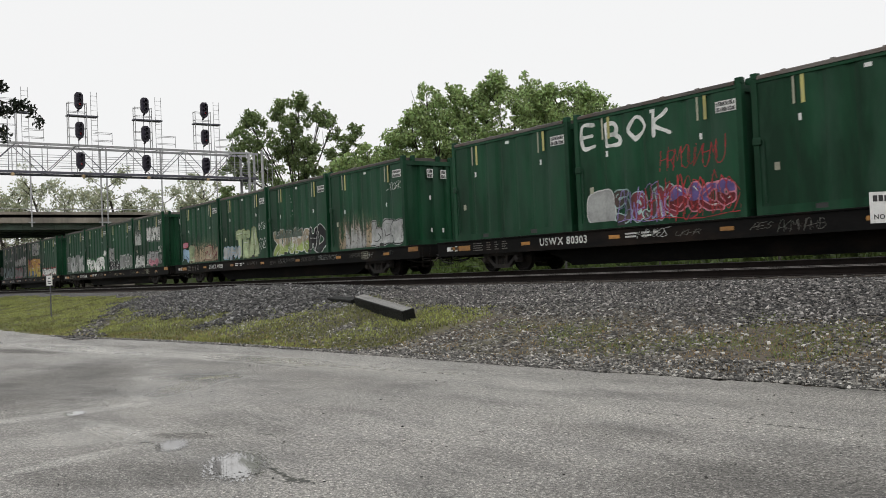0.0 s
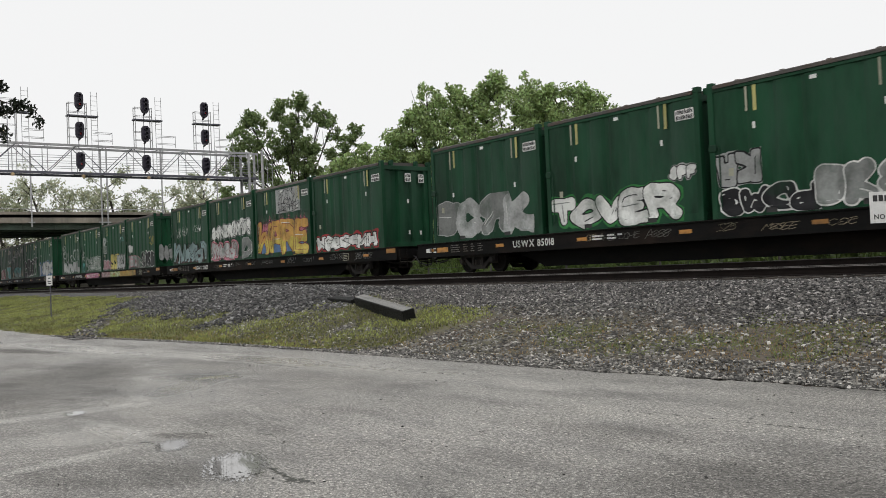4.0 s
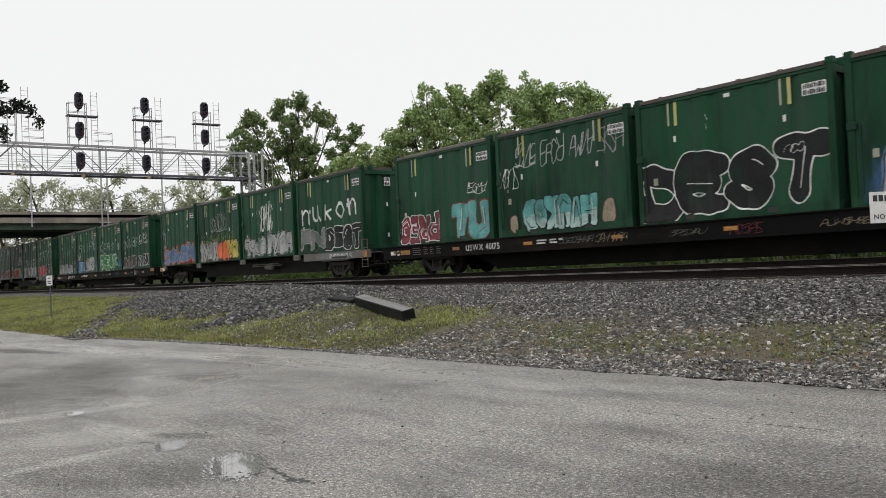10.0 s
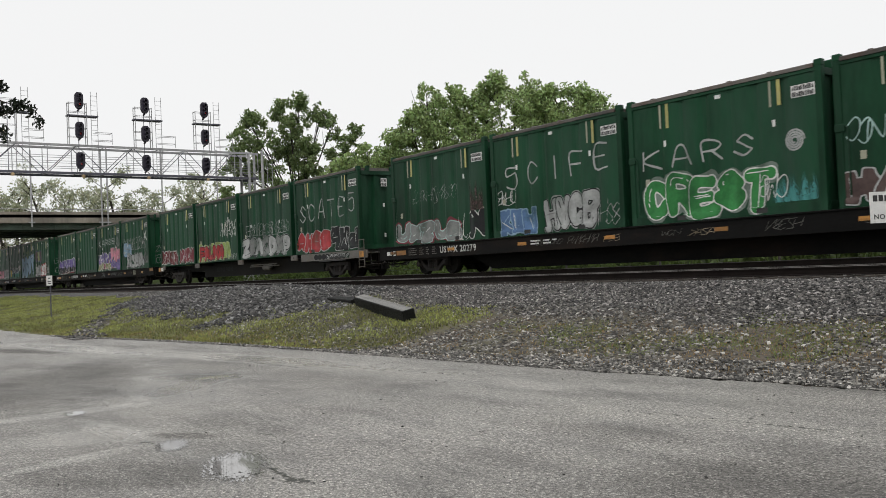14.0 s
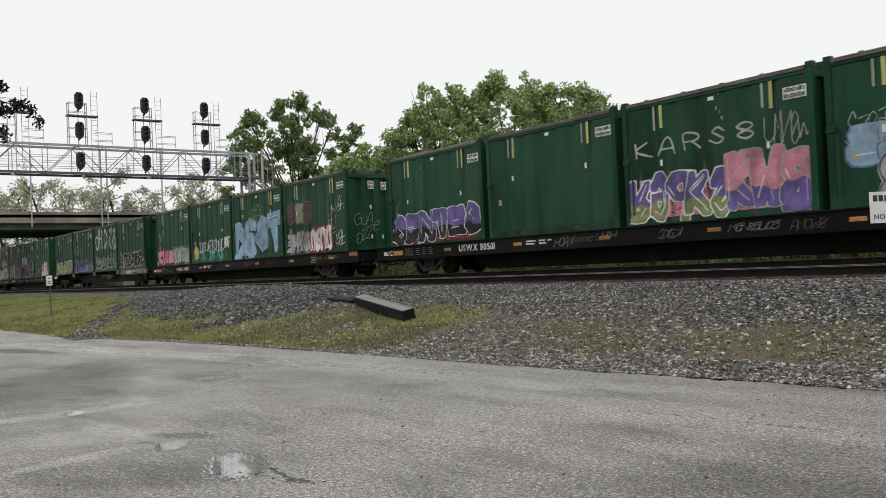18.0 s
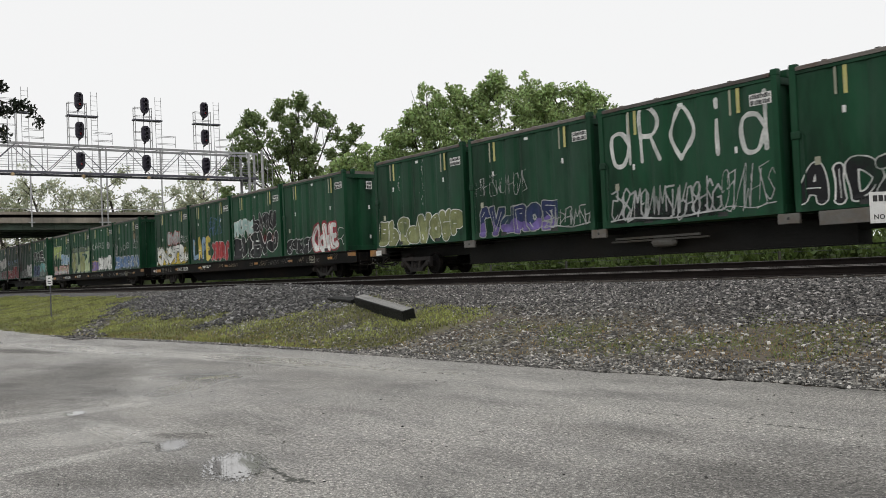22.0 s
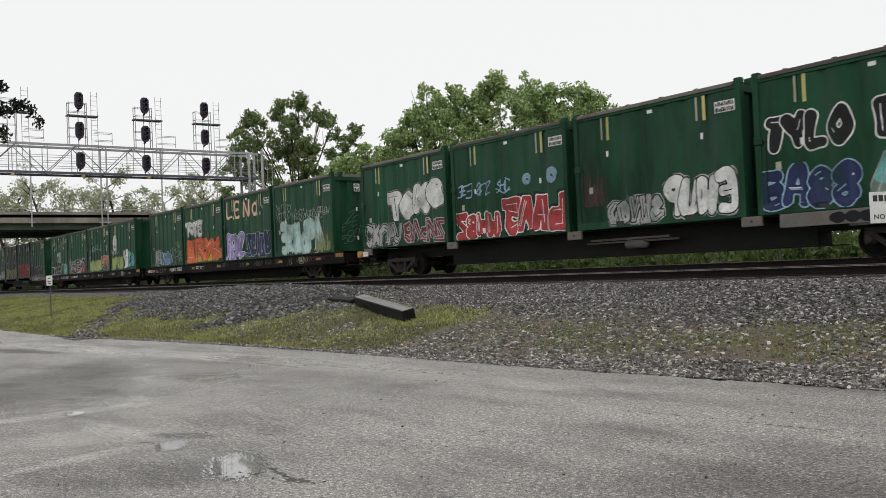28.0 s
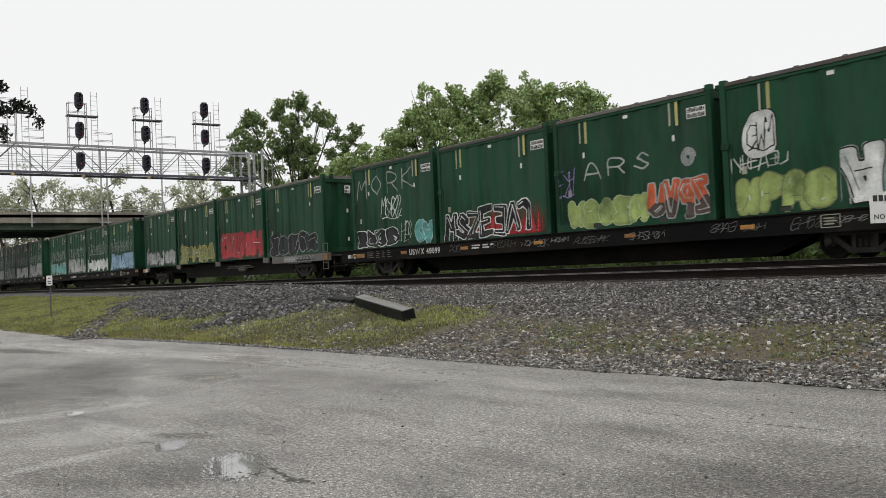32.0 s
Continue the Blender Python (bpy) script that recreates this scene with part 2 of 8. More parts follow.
def ground_material():
    m, t, b = nodes_of("bank_of_grass_and_ballast")
    n, l = t.nodes, t.links
    co = n.new("ShaderNodeTexCoord")
    sep = n.new("ShaderNodeSeparateXYZ")
    l.new(co.outputs["Object"], sep.inputs[0])

    def noise(scale, detail=5):
        q = n.new("ShaderNodeTexNoise")
        q.inputs["Scale"].default_value, q.inputs["Detail"].default_value = scale, detail
        l.new(co.outputs["Object"], q.inputs[0])
        return q.outputs[0]

    def blend(a, c, fac):
        q = n.new("ShaderNodeMix")
        q.data_type = "RGBA"
        for s, v in ((6, a), (7, c)):
            if isinstance(v, tuple):
                q.inputs[s].default_value = (*v, 1)
            else:
                l.new(v, q.inputs[s])
        l.new(fac, q.inputs["Factor"])
        return q.outputs[2]

    def span(v, a, c):
        q = n.new("ShaderNodeMapRange")
        q.inputs["From Min"].default_value, q.inputs["From Max"].default_value = a, c
        l.new(v, q.inputs[0])
        return q.outputs[0]

    def plus(v, w, k):
        q = n.new("ShaderNodeMath")
        q.operation = "MULTIPLY_ADD"
        q.inputs[1].default_value = k
        l.new(w, q.inputs[0])
        l.new(v, q.inputs[2])
        return q.outputs[0]

    def times(v, w):
        q = n.new("ShaderNodeMath")
        q.operation = "MULTIPLY"
        l.new(v, q.inputs[0])
        l.new(w, q.inputs[1])
        return q.outputs[0]

    mid, fine = noise(0.9), noise(9)
    vor = n.new("ShaderNodeTexVoronoi")
    vor.inputs["Scale"].default_value = 16
    l.new(co.outputs["Object"], vor.inputs[0])
    stone = blend((0.03, 0.029, 0.028), (0.15, 0.145, 0.14), vor.outputs["Color"])
    soil = blend((0.045, 0.037, 0.030), (0.165, 0.135, 0.10), fine)
    grass = blend((0.09, 0.10, 0.04), (0.22, 0.225, 0.09), fine)
    yj = plus(sep.outputs[1], mid, 2.4)
    # soil with grass low on the bank, stones above; grassier towards -x
    gr = times(span(plus(sep.outputs[0], mid, 14), 0.0, -16.0), span(mid, 0.36, 0.56))
    low = blend(soil, grass, gr)
    c = blend(low, stone, span(yj, 13.2, 14.5))
    far = times(span(sep.outputs[1], 24.0, 25.5), span(mid, 0.2, 0.5))
    c = blend(c, (0.07, 0.10, 0.03), far)
    l.new(c, b.inputs["Base Color"])
    b.inputs["Roughness"].default_value = 0.85
    bp = n.new("ShaderNodeBump")
    bp.inputs["Strength"].default_value, bp.inputs["Distance"].default_value = 0.9, 0.04
    l.new(vor.outputs["Distance"], bp.inputs["Height"])
    l.new(bp.outputs[0], b.inputs["Normal"])
    return m


def sheet(name, xs, ys, zf, mat, smooth=True):
    gx, gy = np.meshgrid(xs, ys)
    vs = np.stack([gx, gy, zf(gx, gy)], -1).reshape(-1, 3)
    nx = len(xs)
    i = (np.arange(len(ys) - 1)[:, None] * nx + np.arange(nx - 1)[None, :]).ravel()
    fs = np.stack([i, i + 1, i + 1 + nx, i + nx], -1)
    return raw_mesh(name, vs, fs, mat, smooth)


GROUND = ground_material()
gx = grid_lines((-3000, -400, 260), (-400, -130, 30), (-130, -50, 2.0), (-50, 2, 0.25), (2, 60, 3), (60, 400, 34), (400, 3000, 260))
gy = grid_lines((-3000, -300, 270), (-300, -20, 28), (-20, 4, 2), (4, 16, 0.2), (16, 30, 0.5), (30, 60, 3), (60, 300, 24), (300, 3000, 270))
ground = new("ground", sheet("ground", gx, gy, bank_z, GROUND))
tagged(ground, "grassy gravel bank rising to the railway track bed", "ground", kind="structure")


def asphalt_material():
    m, t, b = nodes_of("wet_worn_asphalt")
    n, l = t.nodes, t.links
    co = n.new("ShaderNodeTexCoord")

    def noise(scale, detail=6, stretch=None, rough=0.55):
        q = n.new("ShaderNodeTexNoise")
        q.inputs["Scale"].default_value, q.inputs["Detail"].default_value = scale, detail
        q.inputs["Roughness"].default_value = rough
        if stretch:
            mp = n.new("ShaderNodeMapping")
            mp.inputs["Scale"].default_value = stretch
            mp.inputs["Rotation"].default_value = (0, 0, radians(-12))
            mp.inputs["Location"].default_value = (3.7, 11.3, 0)
            l.new(co.outputs["Object"], mp.inputs[0])
            l.new(mp.outputs[0], q.inputs[0])
        else:
            l.new(co.outputs["Object"], q.inputs[0])
        return q.outputs[0]

    def ramp(v, stops):
        q = n.new("ShaderNodeValToRGB")
        e = q.color_ramp.elements
        e[0].position, e[0].color = stops[0][0], (*stops[0][1], 1)
        e[1].position, e[1].color = stops[-1][0], (*stops[-1][1], 1)
        for p, c in stops[1:-1]:
            x = e.new(p)
            x.color = (*c, 1)
        l.new(v, q.inputs[0])
        return q.outputs[0]

    def mult(a, c, fac=1.0):
        q = n.new("ShaderNodeMix")
        q.data_type, q.blend_type = "RGBA", "MULTIPLY"
        q.inputs["Factor"].default_value = fac
        l.new(a, q.inputs[6])
        l.new(c, q.inputs[7])
        return q.outputs[2]

    vor = n.new("ShaderNodeTexVoronoi")
    vor.inputs["Scale"].default_value = 95
    l.new(co.outputs["Object"], vor.inputs[0])
    sepc = n.new("ShaderNodeSeparateColor")
    l.new(vor.outputs["Color"], sepc.inputs[0])
    stones = ramp(sepc.outputs[0], [(0.0, (0.055, 0.054, 0.05)), (0.22, (0.159, 0.152, 0.142)), (0.5, (0.237, 0.226, 0.212)), (0.88, (0.346, 0.331, 0.310)), (1.0, (0.62, 0.60, 0.57))])
    broad = ramp(noise(0.3, 7, (0.42, 1.0, 1), 0.6), [(0.34, (0.80, 0.795, 0.78)), (0.45, (1.02, 1.015, 1.0)), (0.56, (1.15, 1.15, 1.14)), (0.68, (1.28, 1.28, 1.26))])
    patch = ramp(noise(1.1, 7, (0.4, 1, 1), 0.65), [(0.34, (0.62, 0.62, 0.62)), (0.5, (1.0, 1.0, 1.0)), (0.68, (1.16, 1.16, 1.15))])
    # crazing of hairline cracks, in places
    web = n.new("ShaderNodeTexVoronoi")
    web.feature = "DISTANCE_TO_EDGE"
    web.inputs["Scale"].default_value = 5.5
    warp = n.new("ShaderNodeMix")
    warp.data_type, warp.blend_type = "RGBA", "ADD"
    warp.inputs["Factor"].default_value = 0.16
    wob = n.new("ShaderNodeTexNoise")
    wob.inputs["Scale"].default_value, wob.inputs["Detail"].default_value = 6, 5
    l.new(co.outputs["Object"], wob.inputs[0])
    l.new(co.outputs["Object"], warp.inputs[6])
    l.new(wob.outputs[1], warp.inputs[7])
    l.new(warp.outputs[2], web.inputs[0])
    hair = ramp(web.outputs[0], [(0.0, (0.45, 0.45, 0.44)), (0.012, (0.6, 0.6, 0.59)), (0.022, (1.0, 1.0, 1.0))])
    where = n.new("ShaderNodeMapRange")
    where.inputs["From Min"].default_value, where.inputs["From Max"].default_value = 0.5, 0.62
    l.new(noise(0.35, 3), where.inputs[0])
    lines = n.new("ShaderNodeMix")
    lines.data_type = "RGBA"
    lines.inputs[6].default_value = (1, 1, 1, 1)
    l.new(where.outputs[0], lines.inputs["Factor"])
    l.new(hair, lines.inputs[7])
    pits = ramp(noise(26, 5, None, 0.75), [(0.36, (0.26, 0.26, 0.25)), (0.45, (0.82, 0.82, 0.81)), (0.55, (1.14, 1.14, 1.13)), (0.66, (1.75, 1.74, 1.70))])
    c = mult(mult(mult(mult(stones, broad), patch), lines.outputs[2]), pits)
    # damp stains, and lighter patches that paint the wet film's sky sheen into the colour; soft, ragged rims: place,
    # half length, half width, turn, tone
    ragged = noise(1.7, 7, None, 0.65)
    total = None
    for cx, cy, rx, ry, turn, tone in ((-15.4, 3.6, 3.6, 1.25, 155, 0.70), (-11.5, 2.7, 1.2, 0.28, 92, 1.25), (-12.9, 4.8, 1.8, 0.38, 132, 1.22), (-9.3, 2.76, 1.8, 0.2, 3, 1.2), (-9.6, 2.25, 0.9, 0.55, 70, 1.15),
                                       (-8.8, 3.15, 0.4, 0.16, 30, 0.72), (-7.5, 2.1, 1.2, 0.5, 40, 0.80), (-8.4, 2.05, 0.9, 0.16, 107, 1.25), (-20.0, 6.35, 10.0, 0.6, 11, 1.28), (-14.1, 5.1, 1.3, 0.4, 40, 1.15),
                                       (-3.3, 6.1, 1.7, 1.1, 60, 0.78), (-3.4, 4.9, 1.4, 1.1, 30, 0.82), (-5.6, 6.0, 1.1, 0.4, 12, 0.84), (-24.0, 4.5, 2.2, 0.35, 14, 0.68), (-10.6, 7.6, 4.0, 0.6, 10, 1.14), (-7.2, 5.0, 1.6, 0.8, 20, 1.1)):
        mp = n.new("ShaderNodeMapping")
        mp.vector_type = "TEXTURE"
        mp.inputs["Location"].default_value = (cx, cy, 0)
        mp.inputs["Rotation"].default_value = (0, 0, radians(turn))
        mp.inputs["Scale"].default_value = (rx, ry, 1)
        l.new(co.outputs["Object"], mp.inputs[0])
        ln = n.new("ShaderNodeVectorMath")
        ln.operation = "LENGTH"
        l.new(mp.outputs[0], ln.inputs[0])
        add = n.new("ShaderNodeMath")
        add.operation = "MULTIPLY_ADD"
        add.inputs[1].default_value = 1.1
        l.new(ragged, add.inputs[0])
        l.new(ln.outputs["Value"], add.inputs[2])
        near = n.new("ShaderNodeMapRange")
        near.interpolation_type = "SMOOTHSTEP"
        near.inputs["From Min"].default_value, near.inputs["From Max"].default_value = 1.8, 1.1
        l.new(add.outputs[0], near.inputs[0])
        step = n.new("ShaderNodeMix")
        step.data_type = "FLOAT"
        step.inputs[2].default_value, step.inputs[3].default_value = 1.0, tone
        l.new(near.outputs[0], step.inputs["Factor"])
        times = n.new("ShaderNodeMath")
        times.operation = "MULTIPLY"
        if total is None:
            times.inputs[0].default_value = 1.0
        else:
            l.new(total, times.inputs[0])
        l.new(step.outputs[0], times.inputs[1])
        total = times.outputs[0]
    deep = n.new("ShaderNodeMath")
    deep.operation = "POWER"
    deep.inputs[1].default_value = 1.25
    l.new(total, deep.inputs[0])
    grey = n.new("ShaderNodeCombineColor")
    for k in range(3):
        l.new(deep.outputs[0], grey.inputs[k])
    c = mult(c, grey.outputs[0])
    l.new(c, b.inputs["Base Color"])
    rr = n.new("ShaderNodeMapRange")
    rr.inputs["From Min"].default_value, rr.inputs["From Max"].default_value = 0.3, 0.7
    rr.inputs["To Min"].default_value, rr.inputs["To Max"].default_value = 0.32, 0.66
    l.new(noise(0.5, 6, (0.4, 1, 1)), rr.inputs[0])
    # the film of water shines where it stands, and is gone where the stone is open
    film = n.new("ShaderNodeMath")
    film.operation, film.use_clamp = "SUBTRACT", True
    l.new(rr.outputs[0], film.inputs[0])
    gap = n.new("ShaderNodeMath")
    gap.operation = "MULTIPLY_ADD"
    gap.inputs[1].default_value, gap.inputs[2].default_value = 0.85, -0.85
    l.new(total, gap.inputs[0])
    l.new(gap.outputs[0], film.inputs[1])
    l.new(film.outputs[0], b.inputs["Roughness"])
    bp = n.new("ShaderNodeBump")
    bp.inputs["Strength"].default_value, bp.inputs["Distance"].default_value = 0.5, 0.01
    l.new(vor.outputs["Distance"], bp.inputs["Height"])
    l.new(bp.outputs[0], b.inputs["Normal"])
    return m


ASPHALT = asphalt_material()


def road_sheet():
    """The paving: ends along a ragged, crumbled edge."""
    rng = np.random.RandomState(5)
    xs = grid_lines((-400, -60, 20), (-60, 4, 0.09), (4, 60, 4))
    rag = 0.10 * np.interp(xs, np.arange(-400, 61, 0.8), rng.randn(577)) + 0.05 * rng.randn(len(xs))
    rows = [-40, -20, -8, -3, 0, 2, 4]
    vs, fs = [], []
    for x, r in zip(xs, rag):
        e = float(edge_y(x)) + r
        vs += [(x, min(y, e - 1), 0.0) for y in rows] + [(x, e - 0.5, 0.0), (x, e - 0.05, 0.0), (x, e, -0.012), (x, e + 0.01, -0.07)]
    k = len(rows) + 4
    for i in range(len(xs) - 1):
        for j in range(k - 1):
            fs.append((i * k + j, (i + 1) * k + j, (i + 1) * k + j + 1, i * k + j + 1))
    return raw_mesh("road", vs, fs, ASPHALT)


road = new("road", road_sheet())
tagged(road, "wet grey worn asphalt paving with a crumbled edge", "road", kind="structure")


# ---- tracks ----
def rail_shape(x0, x1):
    s = Shape()
    s.slot = 0
    s.prism([(-0.07, 0), (0.07, 0), (0.07, 0.012), (0.012, 0.03), (0.012, 0.135), (-0.012, 0.135), (-0.012, 0.03), (-0.07, 0.012)], x0, x1)
    s.prism([(-0.036, 0.135), (0.036, 0.135), (0.037, 0.163), (-0.037, 0.163)], x0, x1)
    s.slot = 1
    s.prism([(-0.036, 0.1635), (0.036, 0.1635), (0.030, 0.170), (0.022, 0.172), (-0.022, 0.172), (-0.030, 0.170)], x0, x1)
    return s


def track(name, y, z, label):
    t = thing(name, pose(0, y, z - 0.172), label, "railway track", kind="structure")
    rail = rail_shape(-680, 120).mesh("rail", RAIL, SHINE)
    for d in (-0.752, 0.752):
        r = part("rail", rail, RAIL, t)
        r.location = (0, d, 0)
    tie = Shape().box(-0.115, 0.115, -1.3, 1.3, -0.18, -0.012, 0.0).mesh("tie", TIE)
    plate = Shape()
    for d in (-0.752, 0.752):
        plate.box(-0.09, 0.09, d - 0.17, d + 0.17, -0.012, -0.001)
    plate = plate.mesh("tie_plate", RAIL)
    rng = random.Random(3)
    for i in range(150):
        o = part("tie", tie, TIE, t)
        o.matrix_basis = pose(-72 + i * 0.5, rng.uniform(-0.04, 0.04), rng.uniform(-0.008, 0.002), 0, 0, rng.uniform(-1, 1))
    return t


track("track_near", NEAR_Y, NEAR_Z, "empty rusty railway track on grey ballast")
track("track_far", TRAIN_Y, RAIL_Z, "railway track under the passing train")
# the far track's raised bed
bed = Shape()
bed.prism([(-3.2, -0.55), (2.9, -0.75), (2.0, -0.20), (-1.9, -0.20)], -680, 120)
bed = new("track_bed", bed.mesh("track_bed", GROUND))
bed.location = (0, TRAIN_Y, RAIL_Z)
tagged(bed, "raised ballast bed under the far track", "track bed", kind="structure")


# ---- letters of the built-in font ----
GLYPHS = {}


def glyph(ch, fat):
    """Outline polygons of one letter of the built-in font, drawn fatter by an offset."""
    key = (ch, fat)
    if key not in GLYPHS:
        cu = bpy.data.curves.new("letter", "FONT")
        cu.body, cu.offset, cu.resolution_u = ch, fat, 3
        ob = new("letter", cu)
        bpy.context.view_layer.update()
        me = bpy.data.meshes.new_from_object(ob.evaluated_get(bpy.context.evaluated_depsgraph_get()))
        vs = np.array([v.co[:] for v in me.vertices]) if len(me.vertices) else np.zeros((0, 3))
        GLYPHS[key] = (vs[:, :2], [tuple(p.vertices) for p in me.polygons])
        bpy.data.objects.remove(ob)
        bpy.data.meshes.remove(me)
        bpy.data.curves.remove(cu)
    return GLYPHS[key]


for ch in "USWX0123456789NO":
    glyph(ch, 0.02)


# ---- the train ----
HALF = 1.275


def side_depth(x):
    """Relief of a container's side: shallow pressed channels, inward positive."""
    d = 0.0
    for c in RIBS:
        k = abs(x - c)
        if k < 0.06:
            d = 0.042
        elif k < 0.19:
            d = 0.042 * (0.19 - k) / 0.13
    return d


RIBS = (-1.95, -1.17, -0.39, 0.39, 1.17, 1.95)
BREAKS = sorted(c + k for c in RIBS for k in (-0.19, -0.06, 0.06, 0.19))


def container_body():
    s = Shape()
    xs = [-2.88] + BREAKS + [2.88]
    z0, z1 = 0.14, 3.38
    for sy in (-1, 1):
        vs = [(x, sy * (HALF - 0.025 - side_depth(x)), z) for x in xs for z in (z0, z1)]
        s.add(vs, [(2 * i, 2 * i + 2, 2 * i + 3, 2 * i + 1) for i in range(len(xs) - 1)])
    # ends: three pressed channels
    ys = [-1.13, -0.80, -0.74, -0.46, -0.40, -0.14, -0.08, 0.20, 0.26, 0.52, 0.58, 0.86, 0.92, 1.13]
    for sx in (-1, 1):
        vs = []
        for i, y in enumerate(ys):
            d = 0.12 if (i % 4) in (2, 3) else 0.0
            vs += [(sx * (2.97 - d), y, 0.2), (sx * (2.97 - d), y, 3.3)]
        s.add(vs, [(2 * i, 2 * i + 2, 2 * i + 3, 2 * i + 1) for i in range(len(ys) - 1)])
    s.box(-2.9, 2.9, -1.2, 1.2, 0.06, 0.12)
    return s


def build_container():
    c = thing("waste_container", pose(0, -500, 0), "green ribbed steel waste container on a flat car", "container", "waste containers on the train")
    part("body", container_body(), GREEN, c)
    # rails along the foot, with fork pockets cut through
    for sy in (-1, 1):
        s = Shape()
        y0, y1 = (-HALF, -HALF + 0.06) if sy < 0 else (HALF - 0.06, HALF)
        for a, b in ((-2.93, -1.42), (-1.10, 1.10), (1.42, 2.93)):
            s.box(a, b, y0, y1, 0.0, 0.215)
        for a in (-1.42, 1.10):
            s.box(a, a + 0.32, y0, y1, 0.0, 0.06)
            s.box(a, a + 0.32, y0, y1, 0.185, 0.215)
        part("foot_rail", s, GREEN, c)
        s = Shape()
        y0, y1 = (-HALF, -HALF + 0.10) if sy < 0 else (HALF - 0.10, HALF)
        s.box(-2.93, 2.93, y0, y1, 3.36, 3.455, 0.012)
        part("top_rail", s, GREEN, c)
    # solid black block stands in for the shade inside each pocket
    pocket = Shape().box(0, 0.32, -HALF + 0.012, HALF - 0.012, 0.06, 0.185).mesh("fork_pocket", INK)
    for a in (-1.42, 1.10):
        o = part("fork_pocket", pocket, INK, c, "dark open fork pocket")
        o.location = (a, 0, 0.001)
    s = Shape()
    post = s.box(-0.085, 0.085, -0.085, 0.085, 0.0, 3.5).mesh("corner_post", GREEN)
    cast = Shape().box(-0.10, 0.10, -0.09, 0.09, 3.47, 3.635, 0.02).mesh("corner_casting", GREEN)
    lug = Shape().box(-0.10, 0.10, -0.07, 0.07, 3.44, 3.66, 0.02).mesh("lid_lug", GREEN)
    for y in (-0.72, 0.55):
        o = part("lid_lug", lug, GREEN, c)
        o.location = (2.93, y, 0)
    for x in (-2.945, 2.945):
        for y in (-HALF + 0.085, HALF - 0.085):
            o = part("corner_post", post, GREEN, c)
            o.location = (x, y, 0)
            o = part("corner_casting", cast, GREEN, c)
            o.location = (x, y, 0)
    for x in (-1, 1):
        s = Shape()
        s.box(x * 2.99 - 0.05, x * 2.99 + 0.04, -1.16, 1.16, 3.26, 3.44, 0.01)
        part("end_header", s, GREEN, c)
        s = Shape()
        s.box(x * 3.0 - 0.06, x * 3.0 + 0.05, -1.16, 1.16, 0.02, 0.22, 0.01)
        part("end_sill", s, GREEN, c)
    lid = Shape()
    lid.prism([(-HALF - 0.02, 3.457), (HALF + 0.02, 3.457), (HALF + 0.02, 3.545), (HALF - 0.06, 3.575), (0, 3.60), (-HALF + 0.06, 3.575), (-HALF - 0.02, 3.545)], -2.84, 2.84)
    part("lid", lid, LID, c, "weathered grey roll-over lid")
    for x, y in ((-2.2, -1.17), (-0.9, -1.17), (0.35, -1.17), (1.55, -1.17), (2.55, -0.5), (2.55, 0.45), (0.1, 0.4)):
        s = Shape()
        s.box(x, x + 0.12, y - 0.06, y + 0.06, 3.54, 3.60, 0.015)
        part("lid_clip", s, LID, c)
    # retro-reflective strips, pairs of a pale and a yellow one
    strip = Shape().box(-0.032, 0.032, -0.003, 0.003, -0.355, 0.355)
    wide = Shape().box(-0.05, 0.05, -0.003, 0.003, -0.36, 0.36)
    pale_me, yel_me = strip.mesh("strip", BUFF), wide.mesh("strip", YELLOW)
    for x in (-1.74, 1.75):
        o = part("strip", pale_me, BUFF, c, "faded white reflective strip")
        o.location = (x - 0.12, -HALF + 0.020, 3.05)
        o = part("strip", yel_me, YELLOW, c, "yellow reflective strip")
        o.location = (x + 0.125, -HALF + 0.020, 3.045)
    # number plates of the box, printed with dark bars
    def plate(w, h, rows, x, z, end=False, y=0.0):
        s = Shape()
        s.box(-w / 2, w / 2, -0.004, 0.004, -h / 2, h / 2)
        s.slot = 1
        for r in range(rows):
            zc = h / 2 - (r + 0.5) * h / rows
            n = max(4, int(w / 0.062))
            for i in range(n):
                x0 = -w / 2 + 0.03 + (w - 0.06) * i / n
                s.box(x0, x0 + (w - 0.06) / n * (0.6 + 0.25 * ((i * 5 + r * 3) % 4) / 3), -0.0065, -0.004, zc - h / rows * 0.38, zc + h / rows * (0.38 - 0.16 * ((i * 7 + r) % 3 == 0)))
        me = s.mesh("id_plate", WHITE, INK)
        o = tagged(part("id_plate", me, WHITE, c, "white plate with dark printed bars"), kind="stuff")
        o.matrix_basis = pose(3.02 if end else x, y if end else -HALF + 0.018, z, 0, 0, 90 if end else 0)
        return o
    plate(0.64, 0.30, 2, 2.54, 2.96)
    plate(0.30, 0.36, 2, 0, 2.95, True, 0.06)
    plate(0.28, 0.36, 2, 0, 2.92, True, 0.74)
    sticker = Shape().box(-0.042, 0.042, -0.003, 0.003, -0.085, 0.085).mesh("sticker", WHITE)
    flat_one = Shape().box(-0.09, 0.09, -0.003, 0.003, -0.05, 0.05).mesh("sticker", WHITE)
    notice_me = Shape().box(-0.075, 0.075, -0.003, 0.003, -0.10, 0.10).mesh("sticker", BUFF)
    for x, z, me in ((0.05, 3.24, flat_one), (1.73, 2.36, sticker), (-1.70, 2.33, sticker), (-2.40, 1.2, notice_me)):
        o = part("sticker", me, WHITE, c)
        o.location = (x, -HALF + 0.0205, z)
    for y, z in ((0.02, 1.95), (0.04, 0.62), (0.62, 0.6)):
        o = part("sticker", sticker, WHITE, c)
